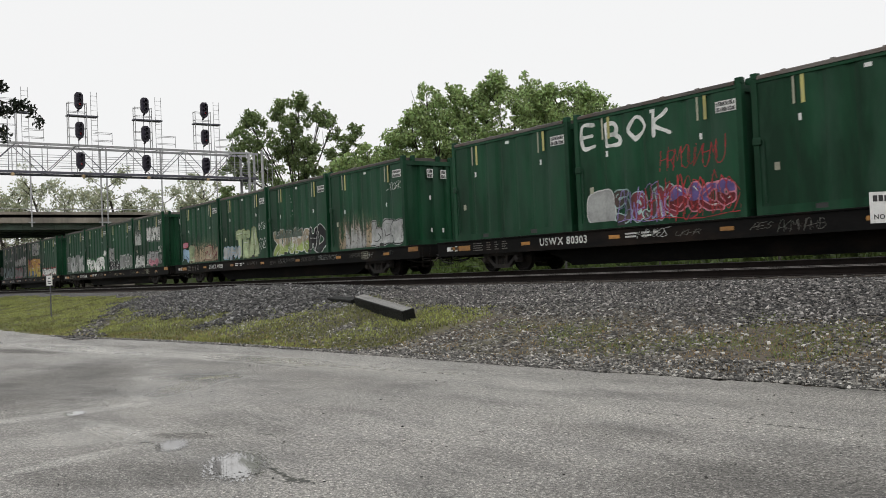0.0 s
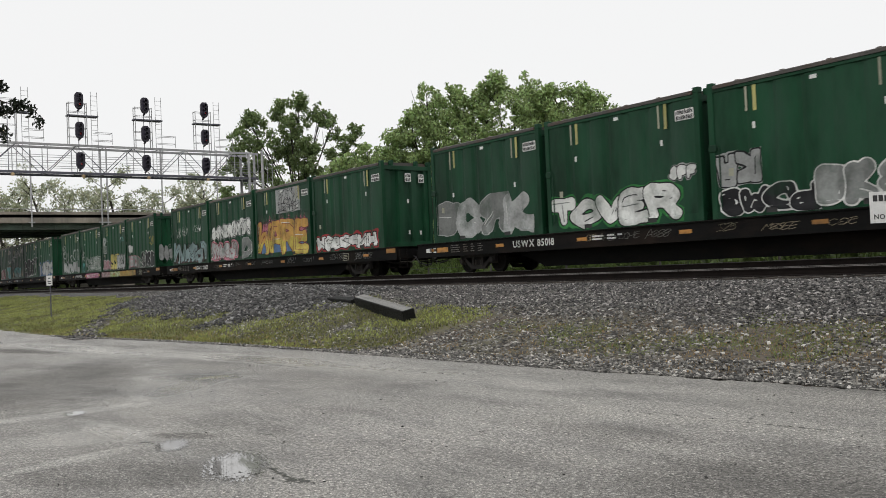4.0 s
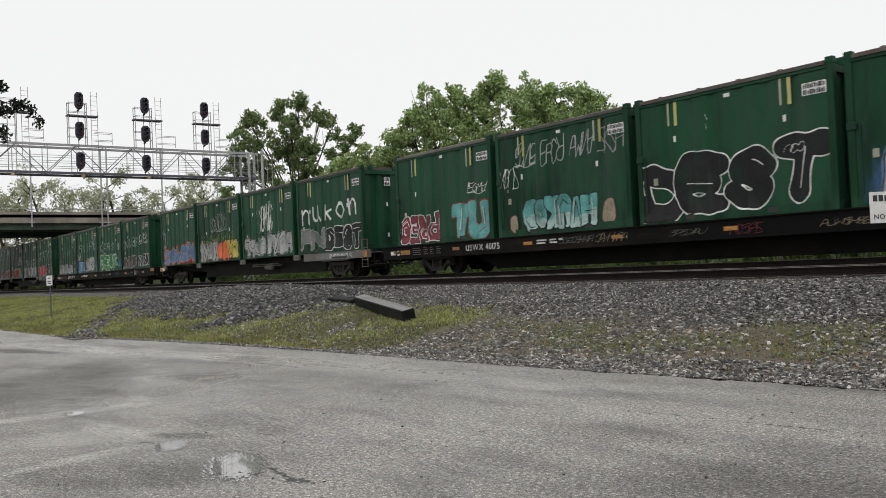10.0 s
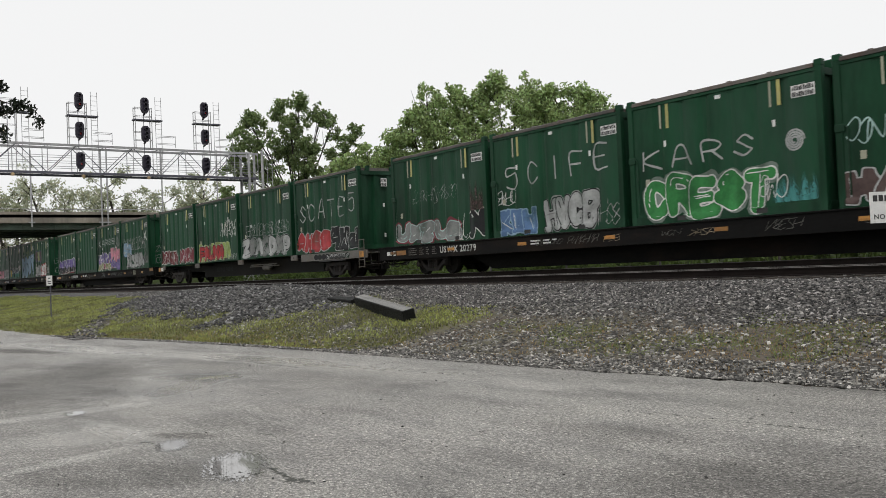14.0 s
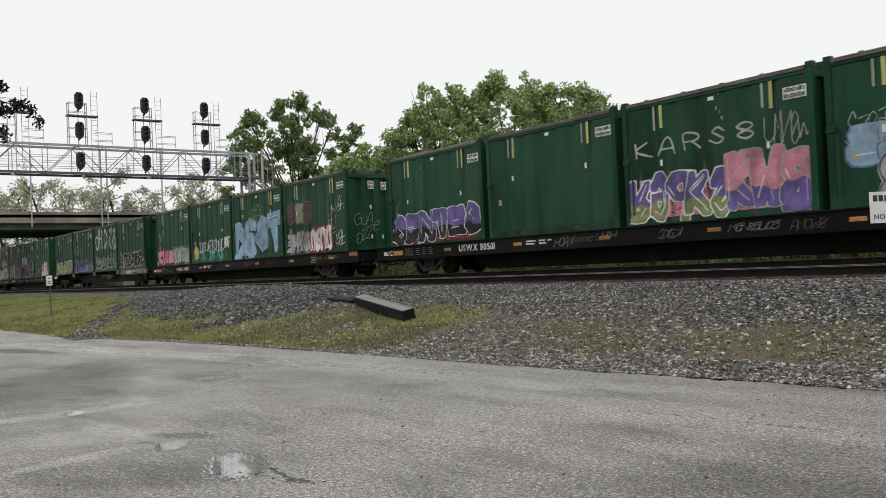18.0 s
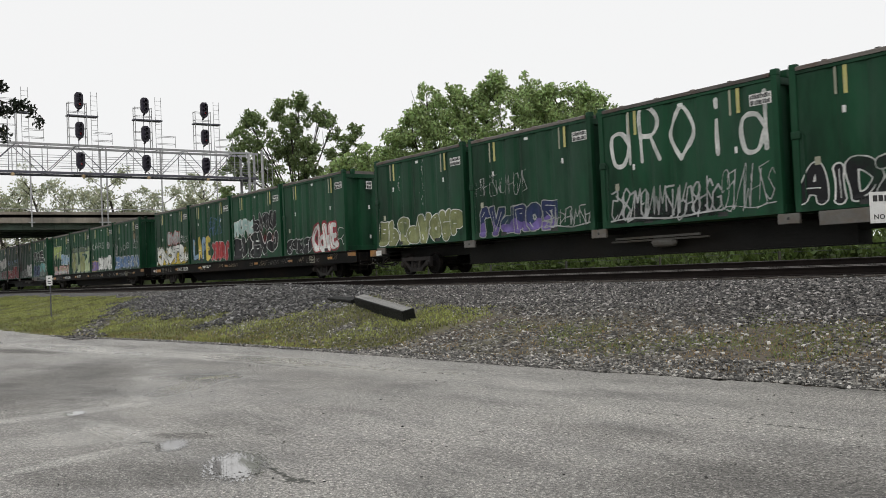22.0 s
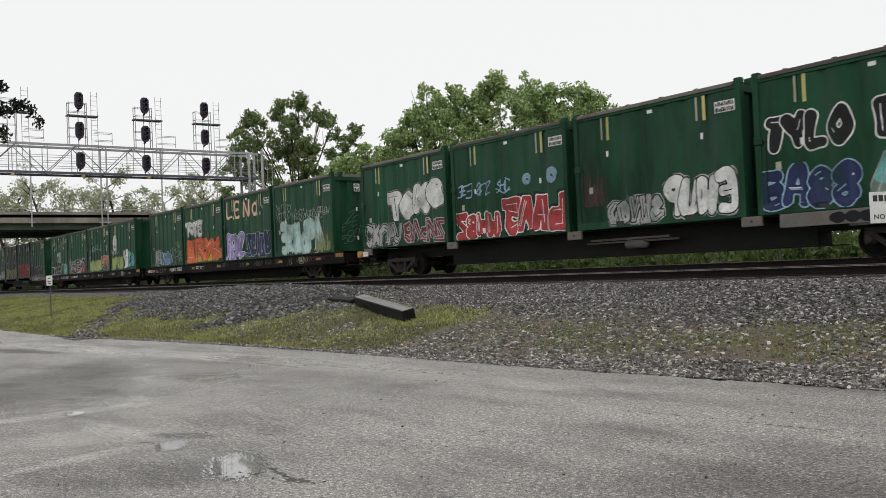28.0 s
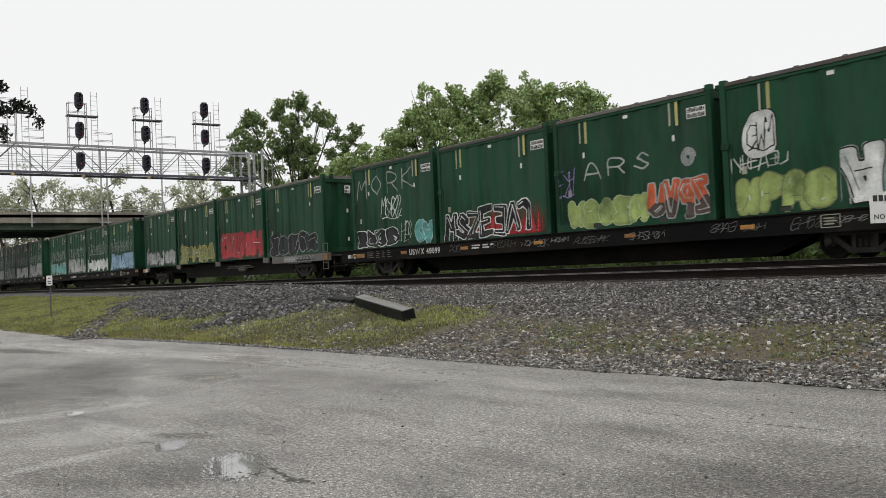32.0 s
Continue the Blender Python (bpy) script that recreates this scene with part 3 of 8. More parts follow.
        o.matrix_basis = pose(3.02 if abs(y) < 0.1 else 3.02, y, z, 0, 0, 90)
    # latch gear on the trailing corner
    s = Shape()
    s.box(-3.05, -2.80, -HALF - 0.03, -HALF + 0.02, 1.78, 1.98, 0.02)
    s.tube([(-2.80, -HALF - 0.015, 1.95), (-2.72, -HALF - 0.015, 1.85), (-2.72, -HALF - 0.015, 0.3)], 0.018, 6)
    part("door_latch", s, GREEN, c, "steel latch rod at the corner")
    return c


def wheel_shape():
    s = Shape()
    for sy in (-1, 1):
        y = sy * 0.752
        a = [(0.06, -0.07), (0.12, -0.08), (0.14, -0.03), (0.33, 0.0), (0.355, -0.055), (0.40, -0.055), (0.42, -0.05), (0.42, 0.05), (0.447, 0.058), (0.447, 0.08), (0.36, 0.08), (0.34, 0.03), (0.16, 0.02), (0.10, 0.07), (0.06, 0.07)]
        s.lathe([(r, y - h * sy) for r, h in a], "y", 26)
        # spokes of dirt and a counterweight give the turn away
        s.box(-0.05, 0.05, y - 0.03, y + 0.03, 0.17, 0.30)
    s.lathe([(0.075, -0.62), (0.075, 0.62)], "y", 12)
    return s


def side_frame():
    """One cast truck side frame with its window and bearing boxes, in the xz plane."""
    s = Shape()
    y0, y1 = -0.07, 0.07

    def bar(p, q, w):
        p, q = Vector((p[0], 0, p[1])), Vector((q[0], 0, q[1]))
        d = (q - p).normalized()
        nrm = Vector((-d.z, 0, d.x)) * w / 2
        vs = []
        for y in (y0, y1):
            for c in (p - nrm, q - nrm, q + nrm, p + nrm):
                vs.append((c.x, y, c.z))
        s.add(vs, [(0, 1, 2, 3), (7, 6, 5, 4), (0, 4, 5, 1), (1, 5, 6, 2), (2, 6, 7, 3), (3, 7, 4, 0)])
    bar((-0.98, 0.62), (0.98, 0.62), 0.15)
    bar((-0.86, 0.58), (-0.36, 0.20), 0.12)
    bar((0.86, 0.58), (0.36, 0.20), 0.12)
    bar((-0.42, 0.18), (0.42, 0.18), 0.13)
    bar((-0.27, 0.2), (-0.27, 0.6), 0.10)
    bar((0.27, 0.2), (0.27, 0.6), 0.10)
    for x in (-0.865, 0.865):
        bar((x, 0.30), (x, 0.66), 0.26)
        s.lathe([(0.09, -0.16), (0.11, -0.12), (0.11, 0.0)], "y", 12, (x, 0, 0.42))
    for x in (-0.14, 0.0, 0.14):
        s.lathe([(0.05, 0.25), (0.06, 0.28), (0.05, 0.32), (0.06, 0.36), (0.05, 0.40), (0.06, 0.45)], "z", 8, (x, 0, 0))
    return s


def bogie(parent, x, meshes):
    b = part("bogie", meshes["bolster"], IRON, parent, "dirty three-piece freight bogie")
    b.location = (x, 0, 0)
    for sy in (-1, 1):
        o = part("side_frame", meshes["frame"], FRAME, b)
        o.matrix_basis = pose(0, sy * 1.0, 0, 0, 0, 0 if sy < 0 else 180)
    for dx in (-0.865, 0.865):
        o = part("wheelset", meshes["wheel"], TREAD, b, "steel wheelset with worn rims")
        o.location = (dx, 0, 0.42)
    return b


def truck_meshes():
    bolster = Shape()
    bolster.box(-0.2, 0.2, -1.0, 1.0, 0.40, 0.68, 0.03)
    bolster.lathe([(0.22, 0.66), (0.22, 0.80)], "z", 14)
    bolster.tube([(-0.6, -0.9, 0.36), (-0.6, 0.9, 0.36)], 0.05, 6)
    bolster.tube([(0.6, -0.9, 0.36), (0.6, 0.9, 0.36)], 0.05, 6)
    return {"bolster": bolster.mesh("bogie", IRON), "frame": side_frame().mesh("side_frame", FRAME), "wheel": wheel_shape().mesh("wheelset", IRON)}


TRUCK = truck_meshes()
REAR = -25.18


def couplers(c, front, rear):
    for sx, x in ((1, front), (-1, rear)):
        s = Shape()
        s.box(min(x - sx * 0.5, x + sx * 0.42), max(x - sx * 0.5, x + sx * 0.42), -0.09, 0.09, 0.72, 0.90, 0.02)
        s.box(min(x + sx * 0.38, x + sx * 0.66), max(x + sx * 0.38, x + sx * 0.66), -0.17, 0.14, 0.68, 0.96, 0.04)
        s.box(min(x + sx * 0.5, x + sx * 0.70), max(x + sx * 0.5, x + sx * 0.70), -0.2, -0.05, 0.70, 0.94, 0.03)
        part("coupler", s, IRON, c, "rusty knuckle coupler")
        s = Shape()
        s.tube([(x - sx * 0.1, -0.45, 0.80), (x + sx * 0.15, -0.47, 0.70), (x + sx * 0.35, -0.42, 0.46), (x + sx * 0.62, -0.25, 0.36), (x + sx * 0.74, -0.2, 0.40)], 0.028, 7)
        part("air_hose", s, RUBBER, c, "black rubber brake hose")
        s = Shape()
        s.tube([(x - sx * 0.02, -1.15, 0.78), (x + sx * 0.02, -1.15, 0.55), (x + sx * 0.02, -0.6, 0.52), (x + sx * 0.02, -0.3, 0.74)], 0.016, 6)
        part("uncoupling_lever", s, PALE, c, "bent steel uncoupling lever")
        s = Shape()
        s.box(min(x, x - sx * 0.9), max(x, x - sx * 0.9), -0.30, 0.30, 0.58, 1.0, 0.02)
        s.box(min(x, x + sx * 0.16), max(x, x + sx * 0.16), -0.34, 0.34, 0.62, 0.98, 0.02)
        part("draft_gear_box", s, IRON, c)
        for k, (y, z) in enumerate(((-1.05, 0.50), (-0.80, 0.44), (0.7, 0.46))):
            s = Shape()
            s.tube([(x - sx * 1.3, y, z + 0.1), (x - sx * 0.6, y, z + 0.02), (x + sx * 0.1, y, z + 0.03 * k)], 0.022, 6)
            s.tube([(x - sx * 0.15, y, z - 0.02), (x - sx * 0.15, y, 0.9)], 0.02, 6)
            part("brake_rod", s, IRON, c)
        s = Shape()
        s.tube([(x - sx * 0.1, 0.4, 0.78), (x + sx * 0.2, 0.42, 0.66), (x + sx * 0.42, 0.4, 0.5), (x + sx * 0.66, 0.2, 0.42)], 0.03, 7)
        part("air_hose", s, RUBBER, c, "black rubber brake hose")
        s = Shape()
        for y in (-1.2, -0.82):
            s.tube([(x + sx * 0.05, y, 0.30), (x + sx * 0.05, y, DECK - 0.1)], 0.018, 6)
        for z in (0.32, 0.62):
            s.box(x + sx * 0.05 - 0.05, x + sx * 0.05 + 0.05, -1.2, -0.82, z - 0.015, z + 0.015)
        part("end_step", s, IRON, c)


def build_flat_car():
    c = thing("flat_car", pose(0, -500, 0), "long black rusty railway flat car carrying four containers", "flat car", "flat cars of the train")
    a, b = 0.98, REAR - 0.98
    s = Shape()
    s.box(b, a, -1.26, 1.26, DECK - 0.10, DECK - 0.012)
    part("deck", s, BLACK, c)
    for sy in (-1, 1):
        y = sy * 1.28
        s = Shape()
        s.box(b, a, y - 0.02, y + 0.02, DECK - 0.52, DECK - 0.004)
        s.box(b, a, min(y, y + sy * 0.07) - 0.0, max(y, y + sy * 0.07), DECK - 0.05, DECK - 0.006, 0.008)
        s.box(b, a, min(y, y + sy * 0.05), max(y, y + sy * 0.05), DECK - 0.54, DECK - 0.50)
        part("side_sill", s, BLACK, c, "black side sill with worn lettering")
    # fish-bellied centre girder
    s = Shape()
    pr = []
    lo, mid = DECK - 0.55, 0.12
    xs = [(-0.6, lo), (-4.0, lo), (-5.3, mid), (REAR + 5.3, mid), (REAR + 4.0, lo), (REAR + 0.6, lo)]
    for y0, y1 in ((-0.42, -0.38), (0.38, 0.42)):
        vs = [(x, y, z) for y in (y0, y1) for x, z in xs + [(xs[-1][0], DECK - 0.1), (xs[0][0], DECK - 0.1)]]
        n = len(xs) + 2
        s.add(vs, [tuple(range(n)), tuple(reversed(range(n, 2 * n)))] + [(i, (i + 1) % n, (i + 1) % n + n, i + n) for i in range(n)])
    s.box(REAR + 5.3, -5.3, -0.5, 0.5, mid - 0.01, mid + 0.03)
    part("centre_girder", s, BLACK, c)
    for i in range(9):
        s = Shape()
        x = -3.6 - i * 2.25
        s.box(x - 0.05, x + 0.05, -1.25, 1.25, DECK - 0.42, DECK - 0.1)
        part("cross_bearer", s, BLACK, c)
    for x in (a, b):
        s = Shape()
        s.box(min(x, x - 0.1 * (1 if x > 0 else -1)), max(x, x - 0.1 * (1 if x > 0 else -1)), -1.3, 1.3, DECK - 0.50, DECK - 0.004, 0.01)
        part("end_sill", s, BLACK, c)
    # amber reflectors along the sill
    me = Shape().box(-0.21, 0.21, -0.004, 0.004, -0.055, 0.055).mesh("reflector", ORANGE)
    for i in range(7):
        o = part("reflector", me, ORANGE, c, "amber reflector strip" if i == 0 else "")
        o.location = (-1.4 - i * 3.96, -1.3045, DECK - 0.27)
    big = Shape().box(-0.34, 0.34, -0.004, 0.004, -0.09, 0.09).mesh("reflector", ORANGE)
    o = part("reflector", big, ORANGE, c)
    o.location = (0.55, -1.3055, DECK - 0.16)
    s = Shape()
    for u in (-0.24, 0.24):
        s.box(u - 0.01, u + 0.01, -0.004, 0.004, -0.15, 0.15)
    for u in (-0.15, 0.15):
        s.box(-0.24, 0.24, -0.004, 0.004, u - 0.01, u + 0.01)
    for r in (-0.07, 0.0, 0.07):
        s.box(-0.17, 0.16 - abs(r), -0.004, 0.004, r - 0.015, r + 0.015)
    o = tagged(part("data_panel", s, BUFF, c, "pale-framed data panel"), kind="stuff")
    o.location = (-3.1, -1.3045, DECK - 0.27)
    s = Shape()
    for r, (u, w) in enumerate(((0, 0.5), (0, 0.42), (0.62, 0.3), (0.62, 0.36), (1.05, 0.18))):
        n = int(w / 0.06)
        for i in range(n):
            s.box(u + i * 0.06, u + i * 0.06 + 0.042, -0.004, 0.004, 0.03 - (r % 2) * 0.09, 0.08 - (r % 2) * 0.09)
    o = tagged(part("small_print", s, WHITE, c, "small white printed bars"), kind="stuff")
    o.location = (-16.8, -1.3045, DECK - 0.26)
    # placards and close printed lines by the trailing end
    for x, w, h in ((b + 0.75, 0.36, 0.15), (b + 1.12, 0.16, 0.19)):
        o = part("placard", Shape().box(-w / 2, w / 2, -0.004, 0.004, -h / 2, h / 2), WHITE, c, "small white placard")
        o.location = (x, -1.3045, DECK - 0.28)
    o = part("reflector", big, ORANGE, c)
    o.location = (b + 1.62, -1.3055, DECK - 0.28)
    s = Shape()
    for r in range(4):
        for u, w in ((0.0, 0.62), (0.75, 0.32), (1.2, 0.26), (1.6, 0.34)):
            for k in range(int((w - 0.1 * (r % 2)) / 0.07)):
                s.box(u + k * 0.07, u + k * 0.07 + 0.045, -0.004, 0.004, -0.12 + r * 0.08, -0.088 + r * 0.08)
    o = tagged(part("small_print", s, PALE, c, "small worn printed lines"), kind="stuff")
    o.location = (b + 2.15, -1.3045, DECK - 0.28)
    for x in (-2.42, REAR + 2.42):
        bogie(c, x, TRUCK)
    couplers(c, a, b)
    # grab irons and a sill step by each end
    for x in (0.6, REAR - 0.6):
        s = Shape()
        s.tube([(x - 0.2, -1.28, DECK - 0.5), (x - 0.2, -1.30, DECK - 0.86), (x + 0.2, -1.30, DECK - 0.86), (x + 0.2, -1.28, DECK - 0.5)], 0.016, 6)
        part("sill_step", s, BLACK, c)
    return c


def build_spine_car():
    c = thing("spine_car", pose(0, -500, 0), "grey skeleton railway car carrying four containers", "spine car", "flat cars of the train")
    a, b = 0.62, REAR - 0.62
    def beam(name, half, z0, z1, x0, x1, label=""):
        b2 = Shape()
        b2.prism([(-half, z0), (half, z0), (half, z1), (-half, z1)], x0, x1)
        part(name, b2, SPINE, c, label)
    beam("spine", 0.33, DECK - 0.82, DECK - 0.095, REAR + 5.0, -5.0, "grey welded spine girder")
    beam("bottom_flange", 0.45, DECK - 0.855, DECK - 0.825, REAR + 4.6, -4.6)
    beam("top_flange", 0.50, DECK - 0.09, DECK - 0.05, b, a)
    beam("end_beam", 0.30, DECK - 0.48, DECK - 0.095, b, REAR + 5.0)
    beam("end_beam", 0.30, DECK - 0.48, DECK - 0.095, -5.0, a)
    for x in (-0.25, -6.22, -12.59, -18.97, REAR + 0.25):
        s = Shape()
        s.box(x - 0.22, x + 0.22, -1.22, 1.22, DECK - 0.17, DECK - 0.03)
        part("cross_bolster", s, SPINE, c)
        s = Shape()
        s.box(x - 0.30, x + 0.30, -1.31, -1.22, DECK - 0.27, DECK - 0.015, 0.01)
        # black disc on the plate paints the dark of its hole
        s.slot = 1
        s.lathe([(0.04, -1.3145), (0.04, -1.30)], "y", 10, (x, 0, DECK - 0.14))
        o = part("pedestal", s.mesh("pedestal", PALE, INK), PALE, c, "pale grey container pedestal with a hole")
    # platform with ladder at the leading end
    s = Shape()
    s.box(-5.4, a, -1.33, -1.27, DECK - 0.36, DECK - 0.02, 0.006)
    s.box(-5.4, a, -1.27, -0.5, DECK - 0.16, DECK - 0.12)
    part("end_platform", s, PALE, c, "dirty pale grey end platform")
    s = Shape()
    s.box(-3.6, -1.2, -1.345, -1.33, DECK - 0.42, DECK - 0.36)
    s.box(-2.6, -1.3, -1.36, -1.33, DECK - 0.30, DECK - 0.22, 0.004)
    part("brake_gear", s, INK, c)
    s = Shape()
    for x in (0.02, 0.46):
        s.tube([(x, -1.36, DECK - 0.78), (x, -1.36, DECK + 0.42)], 0.02, 6)
    for z in (-0.75, -0.45, 0.05, 0.42):
        s.tube([(0.02, -1.36, DECK + z), (0.46, -1.36, DECK + z)], 0.016, 6)
    part("ladder", s, PALE, c, "pale steel end ladder")
    s = Shape()
    s.box(0.06, 0.42, -1.375, -1.365, DECK - 0.33, DECK - 0.08)
    part("reflector", s, ORANGE, c, "amber reflector panel")
    s = Shape()
    s.box(b + 0.1, b + 0.55, -1.345, -1.325, DECK - 0.34, DECK - 0.08)
    part("reflector", s, ORANGE, c, "amber reflector panel")
    s = Shape()
    s.box(b + 0.57, b + 0.95, -1.345, -1.325, DECK - 0.32, DECK - 0.12)
    part("placard", s, WHITE, c, "white placard")
    s = Shape()
    s.box(b + 0.05, b + 1.0, -1.325, -0.4, DECK - 0.36, DECK - 0.30)
    part("end_step", s, SPINE, c)
    # brake reservoir and pipe amid the car
    s = Shape()
    s.lathe([(0.05, -11.1), (0.14, -11.0), (0.14, -10.3), (0.05, -10.2)], "x", 12, (0, -0.62, DECK - 0.5))
    s.tube([(-12.6, -0.72, DECK - 0.42), (-9.0, -0.72, DECK - 0.42)], 0.03, 6)
    s.box(-12.4, -9.3, -0.78, -0.70, DECK - 0.36, DECK - 0.30)
    part("brake_reservoir", s, PALE, c, "pale brake reservoir and pipe")
    for x in (-2.42, REAR + 2.42):
        bogie(c, x, TRUCK)
    couplers(c, a + 0.05, b - 0.05)
    return c


# leading edge of each car at the start; True for the skeleton cars
CARS = [(-0.95, False), (-29.34, False), (-57.81, False), (-86.47, False), (-114.91, False), (-143.54, False), (-171.31, True),
        (-199.27, False), (-227.02, True), (-254.9, False), (-283.53, False), (-311.18, True), (-339.04, False), (-367.57, False),
        (-395.23, True), (-423.13, False), (-451.51, False), (-479.27, True), (-507.1, False), (-535.5, False), (-564.0, False), (-591.8, True)]


def travel(t):
    k = t / 32
    return 444.285 * k - 1.0258 * k * k


flat, spine, box = build_flat_car(), build_spine_car(), build_container()
MOVING = []
TRAIN = []
dice = random.Random(4)
STEP = {6: 6.49, 11: 6.40, 14: 6.42}
for place, (start, thin) in enumerate(CARS):
    src = spine if thin else flat
    c = copy_thing(src, pose(start, TRAIN_Y, RAIL_Z))
    MOVING.append((c, start, 0.0))
    row = []
    for j in range(4):
        x = start + 0.03 - LONG / 2 - j * STEP.get(place, 6.448 if thin else 6.352)
        k = copy_thing(box, pose(x, TRAIN_Y, RAIL_Z + DECK))
        MOVING.append((k, x, DECK))
        low = dice.choice((0.0, 0.0, -0.08, -0.35, -0.6))
        for q in k.children:
            if q.name.startswith("sticker") and abs(q.location.x) < 2.5 and q.location.z > 2.0:
                q.location.z += low if q.location.z < 2.6 else 0.0
                q.location.x += dice.uniform(-0.04, 0.04)
            elif q.name.startswith("strip"):
                q.location.z += dice.uniform(-0.03, 0.03)
        row.append(k)
    TRAIN.append((c, row[::-1]))
for o in (flat, spine, box):
    for k in list(o.children_recursive) + [o]:
        bpy.data.objects.remove(k)


# ---- signal gantry across the tracks ----
GX = -60.0


def lens_material(name, colour, power):
    m, t, b = nodes_of(name)
    b.inputs["Base Color"].default_value = (*colour, 1)
    b.inputs["Emission Color"].default_value = (*colour, 1)
    b.inputs["Emission Strength"].default_value = power
    b.inputs["Roughness"].default_value = 0.2
    return m


RED = lens_material("red_signal_lens", (0.5, 0.05, 0.05), 0.12)
DULL = lens_material("unlit_lens", (0.03, 0.03, 0.035), 0.0)
AMBER = surface("tan_marker_disc", (0.5, 0.36, 0.2), 0.5, 0, 6, 0.15, 50, 0.03)


def strut(s, p, q, w):
    s.tube([p, q], w, 6, False)


def build_gantry():
    g = thing("signal_gantry", pose(GX, 0, 0), "galvanised steel truss signal bridge with ladders over the tracks", "signal gantry")
    y0, y1 = 2.6, 27.6
    lo, hi = 8.75, 10.55
    for x in (-0.7, 0.7):
        for z, name in ((lo, "bottom_chord"), (hi, "top_chord")):
            s = Shape()
            s.add([(x + a, y, z + b) for y in (y0, y1) for a, b in ((-0.06, -0.07), (0.06, -0.07), (0.06, 0.07), (-0.06, 0.07))],
                  [(0, 1, 2, 3), (7, 6, 5, 4), (0, 4, 5, 1), (1, 5, 6, 2), (2, 6, 7, 3), (3, 7, 4, 0)])
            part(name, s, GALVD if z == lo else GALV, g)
        n = 14
        for i in range(n + 1):
            y = y0 + (y1 - y0) * i / n
            s = Shape()
            strut(s, (x, y, lo), (x, y, hi), 0.026)
            part("truss_post", s, GALV, g)
            if i < n:
                yn = y0 + (y1 - y0) * (i + 1) / n
                s = Shape()
                strut(s, (x, y, hi if i % 2 else lo), (x, yn, lo if i % 2 else hi), 0.024)
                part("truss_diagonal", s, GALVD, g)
    for i in range(15):
        y = y0 + (y1 - y0) * i / 14
        for z in (lo, hi):
            s = Shape()
            strut(s, (-0.7, y, z), (0.7, y, z), 0.025)
            part("cross_tie", s, GALV, g)
    s = Shape()
    s.box(-0.55, 0.55, y0, y1, lo + 0.08, lo + 0.11)
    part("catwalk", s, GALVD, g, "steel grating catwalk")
    for x in (-0.5, 0.5):
        for z in (0.45, 0.8, 1.15):
            s = Shape()
            strut(s, (x, y0, lo + z), (x, y1, lo + z), 0.016)
            part("handrail", s, GALV, g)
    # legs at the far end
    for x in (-0.7, 0.7):
        for y in (26.9, 27.95):
            s = Shape()
            s.tube([(x, y, 0.2), (x, y, hi + 0.25 if y > 27.5 else hi)], 0.095, 10)
            part("leg", s, GALV, g)
        for k in range(5):
            s = Shape()
            strut(s, (x, 26.9, 1.2 + k * 1.8), (x, 27.95, 2.6 + k * 1.5), 0.04)
            part("leg_brace", s, GALV, g)
    for x in (-0.7, 0.7):
        s = Shape()
        s.tube([(x, 2.8, -0.1), (x, 2.8, hi)], 0.13, 10)
        part("leg", s, GALV, g)

    def ladder(x, y, za, zb, name="ladder"):
        s = Shape()
        for d in (-0.2, 0.2):
            strut(s, (x, y + d, za), (x, y + d, zb), 0.018)
        for k in range(int((zb - za) / 0.32)):
            strut(s, (x, y - 0.2, za + 0.2 + k * 0.32), (x, y + 0.2, za + 0.2 + k * 0.32), 0.011)
        part(name, s, GALV, g)
    ladder(0.75, 28.5, 1.0, hi)
    # four masts, each with three heads, a cage and a ladder
    for i, y in enumerate((23.55, 19.42, 15.22, 11.05)):
        for d in (-0.62, 0.48):
            for x in (0.55, 0.95):
                s = Shape()
                strut(s, (x, y + d, hi), (x, y + d, hi + 2.75), 0.028)
                part("cage_post", s, GALV, g)
        for z in (hi + 0.55, hi + 1.1, hi + 2.15, hi + 2.7):
            s = Shape()
            for x in (0.55, 0.95):
                strut(s, (x, y - 0.62, z), (x, y + 0.48, z), 0.016)
            for d in (-0.62, 0.48):
                strut(s, (0.55, y + d, z), (0.95, y + d, z), 0.016)
            part("cage_rail", s, GALV, g)
        s = Shape()
        s.box(0.45, 1.0, y - 0.7, y + 1.2, hi + 1.86, hi + 1.94)
        part("platform", s, GALVD, g)
        ladder(0.6, y + 1.05, hi - 1.7, hi + 3.55)
        s = Shape()
        for z in (0.35, 0.85):
            strut(s, (0.6, y + 0.95, hi + z), (0.6, y + 2.0, hi + z), 0.018)
            strut(s, (1.1, y + 0.95, hi + z), (1.1, y + 2.0, hi + z), 0.018)
            strut(s, (0.6, y + 2.0, hi + z), (1.1, y + 2.0, hi + z), 0.018)
        strut(s, (1.1, y + 2.0, hi + 0.1), (1.1, y + 2.0, hi + 0.9), 0.018)
        part("side_basket", s, GALV, g)
        s = Shape()
        s.tube([(0.75, y, lo), (0.75, y, hi + 2.5)], 0.022, 8)
        part("mast", s, GALVD, g)
